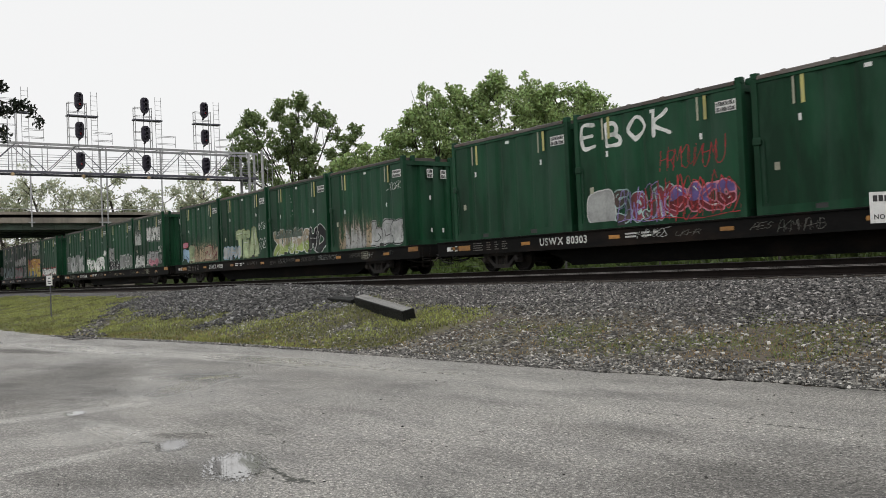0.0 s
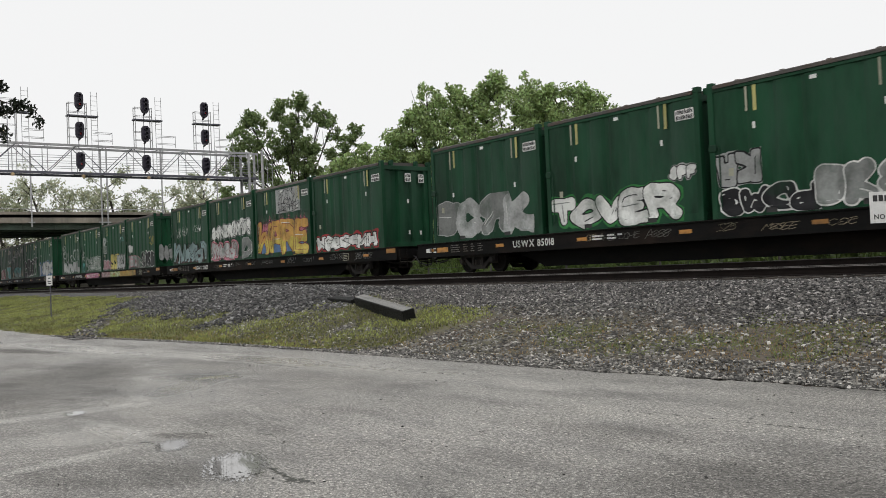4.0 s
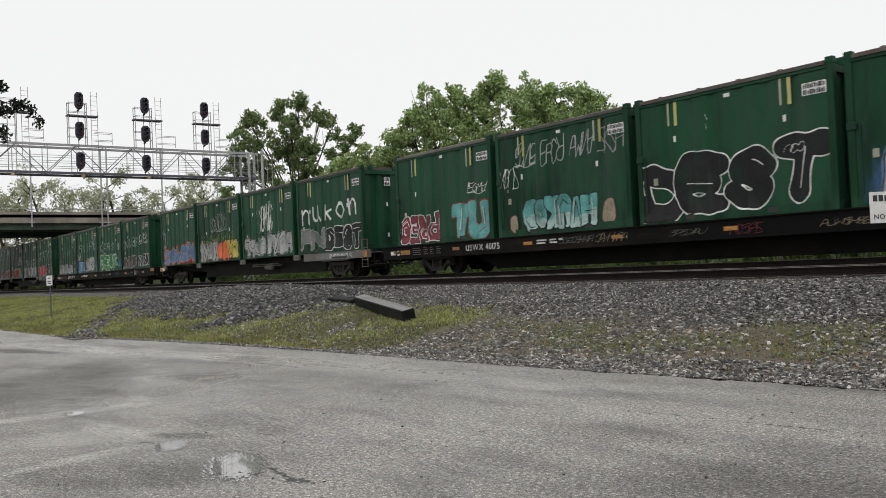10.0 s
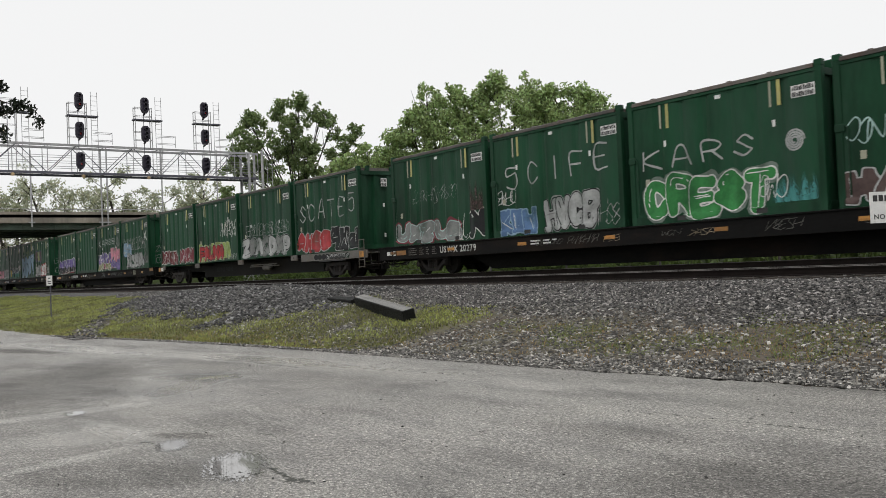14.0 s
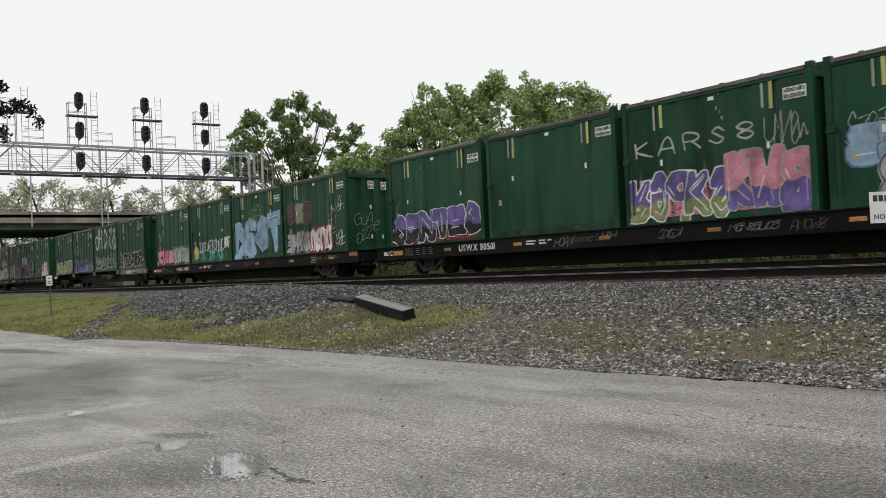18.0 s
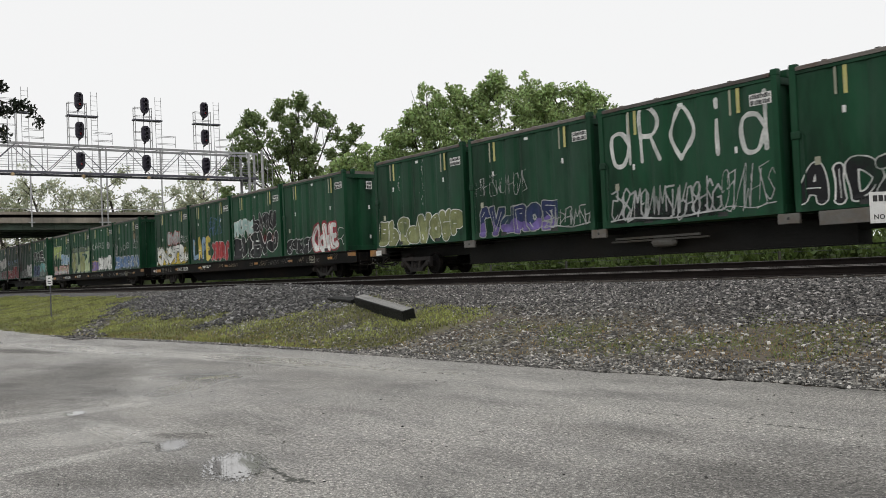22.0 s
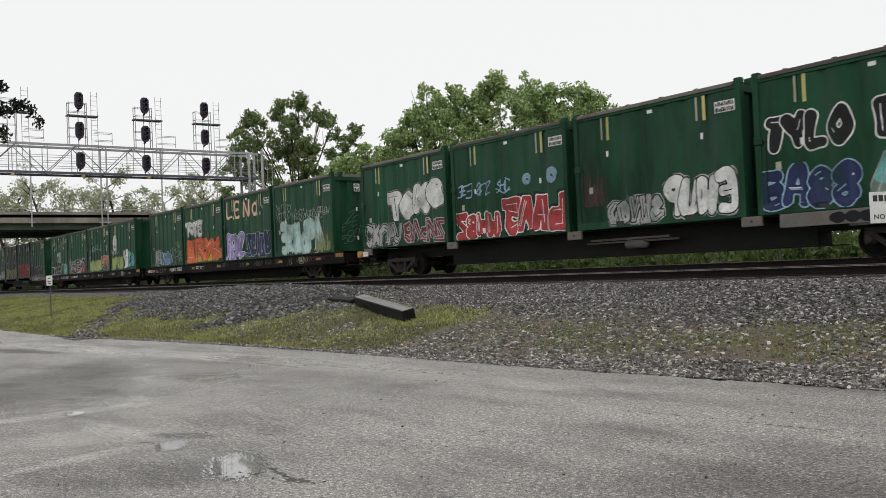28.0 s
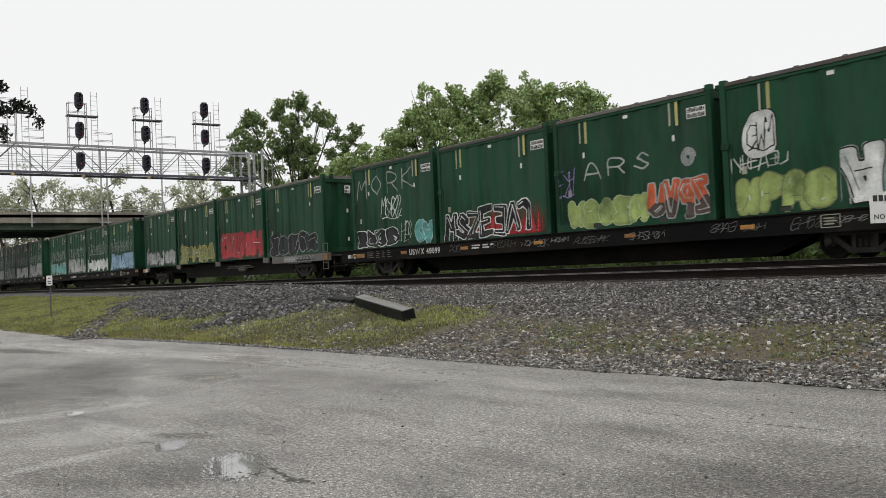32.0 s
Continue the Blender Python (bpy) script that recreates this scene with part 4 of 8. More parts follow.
        for k, z in enumerate((9.55, 11.5, 13.4) if i < 3 else ()):
            h = Shape()
            out = [(-0.26, -0.30), (-0.14, -0.52), (0.14, -0.52), (0.26, -0.30), (0.26, 0.36), (0.14, 0.52), (-0.14, 0.52), (-0.26, 0.36)]
            h.prism([(y + a, z + b) for a, b in out], 0.92, 1.16, 0.02)
            head = part("signal_head", h, SIGNAL, g, "black three-lens signal head")
            for zz in (0.30, 0.02, -0.26):
                v = Shape()
                v.lathe([(0.105, 1.16), (0.105, 1.36), (0.085, 1.37), (0.085, 1.17)], "x", 12, (0, y, z + zz))
                part("hood", v, SIGNAL, head)
                v = Shape()
                v.lathe([(0.08, 1.165), (0.06, 1.185), (0.02, 1.19)], "x", 12, (0, y, z + zz))
                lit = zz < -0.2 and (i == 2 or (i == 0 and k > 0))
                part("lens", v, RED if lit else DULL, head, "lit red lens" if lit else "")
            s = Shape()
            s.tube([(0.75, y, z - 0.6), (1.02, y, z - 0.55)], 0.06, 8)
            part("bracket", s, SIGNAL, g)
        s = Shape()
        s.lathe([(0.11, 0.80), (0.11, 0.84), (0.05, 0.85)], "x", 16, (0, y + 0.2, 8.58))
        part("marker_disc", s, AMBER, g, "small round tan marker disc")
    return g


build_gantry()


# ---- the road bridge over the line ----
def build_overpass():
    b = thing("overpass", pose(0, 0, 0), "concrete road bridge on green steel girders over the tracks", "bridge")
    s = Shape()
    s.box(-112.5, -95.2, -30, 42, 8.55, 8.85)
    part("deck", s, CONC, b)
    for x in (-95.4, -112.3):
        s = Shape()
        s.box(x - 0.2, x + 0.2, -30, 42, 8.0, 9.12, 0.02)
        part("parapet", s, CONC, b, "stained concrete parapet")
        s = Shape()
        s.tube([(x, -30, 9.42), (x, 42, 9.42)], 0.04, 6)
        for i in range(30):
            s.tube([(x, -30 + i * 2.45, 9.1), (x, -30 + i * 2.45, 9.42)], 0.03, 6)
        part("guard_rail", s, GALV, b)
    for i in range(6):
        x = -96.1 - i * 3.1
        s = Shape()
        z0, z1 = 7.42, 8.55
        s.box(x - 0.015, x + 0.015, -30, 42, z0, z1)
        s.box(x - 0.2, x + 0.2, -30, 42, z0 - 0.03, z0)
        s.box(x - 0.2, x + 0.2, -30, 42, z1 - 0.03, z1)
        for k in range(24):
            s.box(x - 0.16, x + 0.16, -29 + k * 3, -28.97 + k * 3, z0, z1 - 0.03)
        part("girder", s, GIRDER, b, "faded green steel girder")
    for y in (28.5, -6.0):
        s = Shape()
        s.box(-112.5, -95.4, y, y + 1.2, 0.0, 7.2)
        s.box(-112.7, -95.2, y - 0.15, y + 1.35, 7.0, 7.39)
        part("pier_wall", s, CONC, b)
    for y, top in ((19.7, 15.3), (26.5, 15.6), (27.1, 15.6), (32.9, 15.9), (39.2, 16.2)):
        s = Shape()
        s.tube([(-95.05, y, 7.6), (-95.05, y, top)], 0.08, 8)
        s.box(-95.2, -95.0, y - 0.3, y + 0.3, 8.0, 8.12)
        s.box(-95.2, -95.0, y - 0.2, y + 0.2, 9.3, 9.4)
        part("pole", s, GALV, b, "slender grey pole bolted to the girder")
    # road embankment beyond the end of the span
    return b


build_overpass()
s = Shape()
s.prism([(29.6, -0.2), (75, -0.2), (75, 8.5), (44, 8.5), (36.5, 6.5)], -113, -94.6)
tagged(new("embankment", s.mesh("embankment", GROUND)), "grassy road embankment at the end of the bridge", "embankment", kind="structure")


# ---- plants ----
def leaf_cloud(centres, radii, per, size, rng, flat=0.75):
    """Many small leaf quads scattered round clump centres."""
    c = np.repeat(np.array(centres), per, 0)
    r = np.repeat(np.array(radii), per)[:, None]
    n = len(c)
    d = rng.randn(n, 3)
    d /= np.linalg.norm(d, axis=1)[:, None]
    p = c + d * r * (rng.rand(n, 1) ** 0.55) * np.array([1, 1, flat])
    a = rng.randn(n, 3)
    a /= np.linalg.norm(a, axis=1)[:, None]
    b = np.cross(a, rng.randn(n, 3))
    b /= np.linalg.norm(b, axis=1)[:, None]
    s = size * (0.6 + 0.8 * rng.rand(n, 1))
    q = np.stack([p - a * s, p + b * s * 0.55, p + a * s, p - b * s * 0.55], 1).reshape(-1, 3)
    return q, np.arange(4 * n).reshape(-1, 4)


def branching(rng, height, spread, levels, lean=(0, 0), first=0.3, limbs=8):
    """Trunk and limbs as tapered tubes; returns the shape and the twig ends."""
    s = Shape()
    tips = []

    def grow(p, d, length, rad, level):
        pts, rads = [p], [rad]
        q = p.copy()
        n = 4
        for i in range(n):
            d = (d + Vector((rng.uniform(-1, 1), rng.uniform(-1, 1), rng.uniform(-0.3, 0.7))) * 0.16).normalized()
            q = q + d * length / n
            pts.append(q.copy())
            rads.append(rad * (1 - 0.8 * (i + 1) / n))
        s.tube(pts, rads, 7 if level == 0 else 5, False)
        if level >= levels:
            tips.append(pts[-1])
            tips.append(pts[2])
            return
        if level:
            tips.append(pts[2])
            tips.append(pts[3])
        kids = limbs if level == 0 else rng.randint(3, 5)
        for k in range(kids):
            f = first + (1 - first) * (k + rng.random()) / kids if level == 0 else rng.uniform(0.3, 1)
            i = min(int(f * n), n - 1)
            base = pts[i].lerp(pts[i + 1], f * n - i)
            w = k * 2.4 + rng.uniform(-0.5, 0.5)
            up = rng.uniform(0.25, 0.9)
            out = Vector((math.cos(w), math.sin(w), up)).normalized() if level == 0 else (d + Vector((rng.uniform(-1, 1), rng.uniform(-1, 1), rng.uniform(-0.4, 0.8))) * 0.9).normalized()
            ln = spread * rng.uniform(0.7, 1.1) * (1.15 - 0.55 * f) if level == 0 else length * rng.uniform(0.45, 0.7)
            grow(base, out, ln, max(0.02, rads[i] * 0.5), level + 1)
        tips.append(pts[-1])
    grow(Vector((0, 0, -0.1)), Vector((lean[0], lean[1], 1)).normalized(), height * 0.88, height * 0.022, 0)
    return s, tips


def tree(x, y, z, height, spread, mat, label, seed, per=60, clump=0.8, size=0.15, levels=2, limbs=9, keep=1.0, first=0.25, group="trees beyond the tracks"):
    rng, nr = random.Random(seed), np.random.RandomState(seed)
    t = thing("tree", pose(x, y, z, 0, 0, rng.uniform(0, 360)), label, "tree", group)
    s, tips = branching(rng, height, spread, levels, first=first, limbs=limbs)
    part("trunk", s.mesh("trunk", BARK, smooth=True), BARK, t)
    tips = [p for p in tips if rng.random() < keep]
    v, f = leaf_cloud([tuple(p) for p in tips], [clump * rng.uniform(0.5, 1.25) for p in tips], per, size, nr)
    part("crown", raw_mesh("crown", v, f, mat), mat, t)
    return t


def lobed(x, y, z, lobes, foot, mat, label, seed, body, clump=0.6, per=70, size=0.115, fill=1.0, group="trees beyond the tracks"):
    """A tree whose crown is made of rounded lobes (side, depth, top, radius), each on its own limb."""
    rng, nr = random.Random(seed), np.random.RandomState(seed)
    t = thing("tree", pose(x, y, z, 0, 0, 53), label, "tree", group)
    s = Shape()
    peak = max(q[2] for q in lobes)
    fork = foot + (peak - foot) * 0.22
    s.tube([(0, 0, -0.2), (0.08, 0, foot * 0.6), (0.0, 0.1, fork)], [0.24, 0.19, 0.13], 8, False)
    cs, rr = [], []

    def clumps(c, r, h, n):
        for k in range(n):
            d = Vector((rng.gauss(0, 1), rng.gauss(0, 1), rng.gauss(0.15, 1))).normalized()
            q = 0.35 + 0.65 * rng.random() ** 0.6
            if rng.random() < 0.18:
                q *= 1.16
            cs.append((c[0] + d.x * r * q, c[1] + d.y * r * q, c[2] + d.z * h * q))
            rr.append(clump * rng.choice((0.4, 0.6, 0.8, 1.0, 1.2)) * (0.75 if q > 0.9 else 1.0))
    for dx, dy, top, r in lobes:
        h = r * rng.uniform(1.1, 1.4)
        c = (dx, dy, top - h - 0.1)
        clumps(c, r, h, int(15 * r * r * fill) + 8)
        e = Vector((dx, dy, top - 0.7))
        m = Vector((dx * 0.55, dy * 0.55, fork + (c[2] - fork) * 0.6))
        s.tube([(0, 0.1, fork - 0.15), m, Vector(c), e], [0.1, 0.065, 0.04, 0.01], 5, False)
        for k in range(6):
            w = Vector((dx + r * rng.uniform(-0.9, 0.9), dy + r * rng.uniform(-0.9, 0.9), c[2] + h * rng.uniform(-0.3, 0.8)))
            s.tube([m.lerp(Vector(c), rng.random()), w], [0.03, 0.008], 4, False)
    bx, by, bt = body
    clumps((0, 0, (foot + bt) / 2), bx, (bt - foot) / 2, int(4.2 * bx * (bt - foot) * fill))
    part("trunk", s.mesh("trunk", BARK, smooth=True), BARK, t)
    counts = [max(6, int(per * (r / clump) ** 2)) for r in rr]
    v, f = leaf_cloud(cs, rr, counts, size, nr, 0.85)
    part("crown", raw_mesh("crown", v, f, mat), mat, t)
    return t


lobed(-65.4, 33.9, 0.0, [(-3.7, 0.2, 15.6, 1.1), (-4.1, -0.5, 14.0, 1.3), (-1.35, 0.3, 16.2, 0.65), (0.3, 0.0, 16.8, 1.1), (-0.3, -0.6, 15.0, 1.0), (2.1, 0.4, 16.0, 0.75), (2.9, -0.3, 14.7, 1.0), (5.1, 0.2, 14.0, 0.85),
                        (4.0, -0.6, 13.2, 1.3), (-5.1, -0.4, 12.1, 0.95), (-2.2, -0.8, 13.7, 1.25), (-0.7, 0.8, 13.2, 1.2), (1.2, -0.9, 13.0, 1.5), (-3.4, 0.9, 11.6, 1.4), (3.3, 1.0, 11.4, 1.4), (5.0, -0.4, 11.0, 1.3), (-5.4, 0.4, 9.4, 1.1)],
      3.0, LEAF_DARK, "dark green leafy tree with an open lobed crown", 11, (4.8, 4, 11.2), 0.54, 100, 0.125, 0.75)
lobed(-51.3, 31.2, 0.3, [(-0.6, 0, 9.6, 1.1), (1.2, 0.3, 9.2, 1.1), (-1.8, 0.4, 8.6, 1.1), (0.3, -0.5, 8.0, 1.2)], 2.4, LEAF_MID, "small fresh green leafy tree", 12, (2.2, 2, 7.2), 0.52, 52, 0.15, 0.9)
lobed(-45.2, 32.9, 0.3, [(-0.1, 0, 13.2, 1.1), (1.4, 0.3, 13.0, 1.05), (-1.1, -0.4, 11.8, 1.15), (2.8, 0.2, 12.3, 1.15), (-1.9, 0.2, 10.6, 1.1), (-2.6, -0.4, 9.3, 1.0), (0.6, -1.2, 11.0, 1.5), (2.4, -1.0, 10.8, 1.5), (-1.2, -1.0, 9.2, 1.3)],
      2.2, LEAF_MID, "broad fresh green leafy tree", 13, (3.2, 3.2, 8.8), 0.55, 104, 0.112, 1.15)
lobed(-41.9, 37.0, 0.3, [(-1.1, 0, 13.7, 0.95), (-2.0, 0.3, 12.8, 0.9), (0.9, 0.2, 13.5, 1.1), (2.1, 0, 12.6, 1.1), (0.0, -1.2, 12.2, 1.6), (2.4, -1.4, 11.2, 1.6), (-2.4, -1.0, 11.2, 1.5)],
      2.2, LEAF_MID, "tall fresh green leafy tree", 14, (4.0, 3.6, 10.4), 0.58, 104, 0.112, 1.15)
lobed(-39.2, 40.7, 0.3, [(-1.8, 0, 13.1, 1.0), (-0.4, 0.3, 12.8, 0.95), (0.5, 0.2, 12.3, 0.9), (1.2, 0, 11.2, 1.1), (-0.2, -1.2, 11.2, 1.6), (-2.2, -1.2, 11.6, 1.5), (1.4, -0.8, 9.8, 1.5)],
      2.2, LEAF_MID, "tall fresh green leafy tree with uneven top", 15, (3.6, 3.6, 9.8), 0.58, 104, 0.112, 1.15)
lobed(-36.9, 42.6, 0.3, [(-1.6, 0, 10.8, 1.1), (-0.4, 0.3, 9.6, 1.2), (0.6, 0, 7.8, 1.3), (0.0, -1.2, 7.6, 1.5)], 2.2, LEAF_MID, "fresh green leafy tree", 16, (2.6, 2.6, 7.0), 0.55, 60, 0.15, 0.9)
lobed(-49.6, 34.2, 0.3, [(-1.6, 0, 8.9, 1.0), (0, 0.3, 8.4, 1.1), (1.7, 0, 9.0, 1.1), (2.6, 0.2, 9.4, 0.8)], 2.0, LEAF_MID, "low fresh green leafy tree", 18, (2.6, 2, 6.6), 0.5, 52, 0.15, 0.8)
lobed(-47.6, 35.2, 0.3, [(-1.2, 0, 9.2, 1.1), (0.8, 0.2, 9.8, 1.2), (2.2, 0, 9.6, 1.2)], 2.0, LEAF_MID, "fresh green leafy tree with gaps", 21, (2.8, 2, 7.6), 0.5, 54, 0.15, 0.8)
lobed(-50.7, 32.8, 0.3, [(-1.0, 0, 10.3, 0.9), (0.3, 0.2, 9.7, 1.0), (1.5, 0, 9.2, 0.9)], 2.0, LEAF_MID, "slight fresh green tree among the others", 23, (2.0, 2, 7.6), 0.45, 46, 0.15, 0.7)
tree(-54.0, 36.0, 0.3, 9.5, 3.2, LEAF_PALE, "thin pale green tree", 17, 24, 0.7, 0.16, 2, 9, 0.7)
for i, (x, y, h, keep) in enumerate(((-31.2, 41.2, 8.7, 0.9), (-29.5, 43.3, 6.6, 1.0), (-27.9, 45.7, 8.0, 0.25), (-26.2, 46.1, 7.1, 0.9), (-22.0, 48.0, 7.4, 0.9), (-33.0, 43.4, 7.4, 1.0))):
    tree(x, y, 0.3, h, 2.7, LEAF_PALE, "sparse pale spring tree with bare twigs", 31 + i, 24, 0.6, 0.16, 2, 12, keep, 0.25)
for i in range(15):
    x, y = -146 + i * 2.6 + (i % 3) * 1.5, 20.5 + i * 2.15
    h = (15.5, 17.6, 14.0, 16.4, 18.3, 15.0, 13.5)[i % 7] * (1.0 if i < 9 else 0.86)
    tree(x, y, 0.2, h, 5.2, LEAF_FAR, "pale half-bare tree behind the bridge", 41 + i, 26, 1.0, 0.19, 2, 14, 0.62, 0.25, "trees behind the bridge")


def bush(x, y, z, h, w, seed, mat):
    rng, nr = random.Random(seed), np.random.RandomState(seed)
    t = thing("bush", pose(x, y, z, 0, 0, 0), "dense green undergrowth bush beside the tracks", "bush", "bushes beyond the tracks")
    s = Shape()
    cs, rs = [], []
    for k in range(16):
        a, r = rng.uniform(0, 6.28), w * math.sqrt(rng.random())
        e = Vector((r * math.cos(a), r * math.sin(a), h * rng.uniform(0.25, 1.0) * (1 - 0.35 * r / w)))
        s.tube([(0, 0, -0.05), e * 0.5 + Vector((0, 0, 0.15 * h)), e], [0.04, 0.025, 0.008], 5, False)
        cs.append(tuple(e))
        rs.append(0.35 * w * rng.uniform(0.7, 1.2))
        cs.append(tuple(e * 0.6))
        rs.append(0.4 * w * rng.uniform(0.6, 1.1))
    part("woody_base", s, BARK, t)
    v, f = leaf_cloud(cs, rs, 44, 0.125, nr, 0.8)
    part("foliage", raw_mesh("foliage", v, f, mat), mat, t)
    return t


rng = random.Random(8)
for i in range(34):
    x = -66 + i * 2.05 + rng.uniform(-0.5, 0.5)
    bush(x, 27.6 + rng.uniform(-0.5, 0.7), 0.3, rng.uniform(1.5, 2.3), rng.uniform(1.3, 1.7), 200 + i, LEAF_BUSH)
for i in range(30):
    x = -62 + i * 2.1 + rng.uniform(-0.5, 0.5)
    bush(x, 30.6 + rng.uniform(-0.7, 0.9), 0.3, rng.uniform(2.2, 3.4), rng.uniform(1.5, 2.0), 260 + i, LEAF_BUSH)
for i in range(22):
    x = -52 + i * 2.3 + rng.uniform(-0.6, 0.6)
    bush(x, 34.5 + rng.uniform(-1.5, 2.5), 0.3, rng.uniform(4.2, 5.8), rng.uniform(1.9, 2.5), 320 + i, LEAF_BUSH if i % 3 else LEAF_MID)


def spruce():
    rng, nr = random.Random(77), np.random.RandomState(77)
    t = thing("spruce_tree", pose(-16.3, 0.7, 0.0), "dark spruce tree with drooping branches beside the paving", "tree")
    s = Shape()
    s.tube([(0, 0, -0.1), (0, 0, 5), (0.05, 0, 10)], [0.2, 0.13, 0.02], 8, False)
    part("trunk", s, BARK, t)
    cs, b = [], Shape()
    for k in range(46):
        z = 2.05 + k * 0.16
        a = k * 2.4
        ln = 2.3 * (1 - (z - 2.3) / 8.5)
        if k in (14, 16, 19):
            a, ln = 0.95, {14: 2.5, 16: 3.0, 19: 2.45}[k]
        d = Vector((math.cos(a), math.sin(a), 0))
        if d.y > 0.3 and k not in (14, 16, 19):
            ln *= 0.62
        p = [Vector((0, 0, z)), Vector((0, 0, z + 0.12)) + d * ln * 0.5, Vector((0, 0, z - 0.34)) + d * ln]
        b.tube(p, [0.03, 0.02, 0.005], 5, False)
        for j in range(26):
            f = 0.25 + 0.75 * j / 25
            q = p[0].lerp(p[1], f * 2) if f < 0.5 else p[1].lerp(p[2], f * 2 - 1)
            side = Vector((-d.y, d.x, 0)) * rng.uniform(-0.42, 0.42) * (1.15 - f)
            cs.append(tuple(q + side + Vector((0, 0, rng.uniform(-0.16, 0.03)))))
    part("branch_frame", b, BARK, t)
    v, f = leaf_cloud(cs, [0.105] * len(cs), 60, 0.032, nr, 1.1)
    part("foliage", raw_mesh("foliage", v, f, NEEDLE), NEEDLE, t)


spruce()

# a wooded slope added beyond the bridge to block the bright sky under the train
slope = Shape()
slope.prism([(26.5, -0.2), (90, -0.2), (90, 7.0), (40, 6.0)], -420, -113.2)
tagged(new("cutting_slope", slope.mesh("cutting_slope", GROUND)), "overgrown slope beside the line beyond the bridge", "slope", kind="structure")
for i in range(12):
    bush(-118 - i * 7.0, 27.5, 0.2, 3.2, 2.6, 500 + i, LEAF_BUSH)

# ---- fence beyond the tracks ----
fence = thing("wire_fence", pose(0, 25.9, 0.55), "low wire fence on grey posts beyond the tracks", "fence")
for i in range(10):
    s = Shape()
    s.tube([(-46 + i * 4.9, 0, -0.2), (-46 + i * 4.9, 0, 1.15)], 0.045, 7)
    part("post", s, PALE, fence)
for z in (0.4, 0.75, 1.1):
    s = Shape()
    s.tube([(-46, 0, z), (-1.8, 0, z)], 0.005, 5)
    part("wire", s, GALVD, fence)


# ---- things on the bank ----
# pale base colour paints the sky's sheen on the wet timber top
SHEEN_TOP = surface("weathered_grey_timber_top", (0.20, 0.195, 0.18), 0.4, 0, 2, 0.35, 22, 0.5, (0.06, 0.055, 0.05), 0.35, stretch=(0.5, 6, 1))


def timber(x0, y0, x1, y1, w, h, sink, label, worn=True):
    a, b = Vector((x0, y0, float(bank_z(x0, y0)) - sink)), Vector((x1, y1, float(bank_z(x1, y1)) - sink))
    d = b - a
    t = thing("timber", Matrix.Translation(a) @ d.to_track_quat("X", "Z").to_matrix().to_4x4() @ Matrix.Rotation(radians(-13), 4, "X"), label, "timber", "timbers on the bank")
    s = Shape()
    s.box(0, d.length, -w / 2, w / 2, 0, h, 0.018)
    part("beam", s, TIMBER, t)
    # worn switches on the top face with its painted sheen
    if not worn:
        return t
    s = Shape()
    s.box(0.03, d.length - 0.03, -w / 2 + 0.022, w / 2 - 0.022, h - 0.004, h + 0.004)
    part("top_face", s, SHEEN_TOP, t, "pale weathered wet top face")
    return t


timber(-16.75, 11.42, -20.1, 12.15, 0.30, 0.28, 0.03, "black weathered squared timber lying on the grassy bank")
timber(-20.5, 12.25, -22.0, 12.35, 0.26, 0.20, 0.08, "half-buried black timber on the bank", False)


def notice(name, x, y, yaw, w, h, z, post_x, label):
    """A sign plate on its post."""
    g = float(bank_z(x, y))
    t = thing(name, pose(x, y, g, 0, 0, yaw), label, "sign")
    s = Shape()
    s.tube([(post_x, 0.03, -0.2), (post_x, 0.03, z + h)], 0.025, 8)
    part("post", s, GALVD, t, "grey steel post")
    s = Shape()
    s.box(-w / 2, w / 2, -0.006, 0.0, z, z + h, 0.0)
    return t, part("plate", s, WHITE, t, "white plate")


sign, plate = notice("warning_sign", -40.0, 8.9, 12, 0.55, 0.42, 1.35, 0.0, "small white warning sign on a thin post in the grass")
for r, w in ((0.31, 0.18), (0.17, 0.34), (0.08, 0.28)):
    s = Shape()
    s.box(-w / 2, w / 2, -0.010, -0.0065, 1.35 + r - 0.022, 1.35 + r + 0.022)
    part("print_bar", s, INK, plate)


# ---- paint and lettering ----
INKS = {}
HUES = {"white": (0.62, 0.63, 0.60), "silver": (0.34, 0.35, 0.34), "grey": (0.2, 0.21, 0.2), "black": (0.018, 0.018, 0.02), "red": (0.36, 0.03, 0.035),
        "darkred": (0.14, 0.02, 0.025), "dusky teal": (0.19, 0.27, 0.27), "mustard": (0.42, 0.36, 0.09), "dusky pink": (0.27, 0.13, 0.15), "dull magenta": (0.36, 0.07, 0.17), "pink": (0.55, 0.2, 0.26), "blue": (0.08, 0.16, 0.31), "lightblue": (0.23, 0.36, 0.48), "navy": (0.02, 0.03, 0.09),
        "purple": (0.13, 0.09, 0.28), "violet": (0.28, 0.22, 0.5), "amber": (0.52, 0.29, 0.06), "orange": (0.58, 0.11, 0.03), "yellow": (0.52, 0.40, 0.06), "lime": (0.28, 0.36, 0.10),
        "palegreen": (0.33, 0.40, 0.22), "teal": (0.10, 0.35, 0.33), "paleteal": (0.33, 0.48, 0.45), "tan": (0.33, 0.27, 0.18), "brown": (0.09, 0.06, 0.055),
        "olive": (0.2, 0.22, 0.09), "peach": (0.66, 0.40, 0.29), "green": (0.03, 0.2, 0.05), "faint": (0.14, 0.18, 0.15), "wine": (0.2, 0.035, 0.05), "magenta": (0.5, 0.12, 0.26), "worn": (0.15, 0.145, 0.13)}


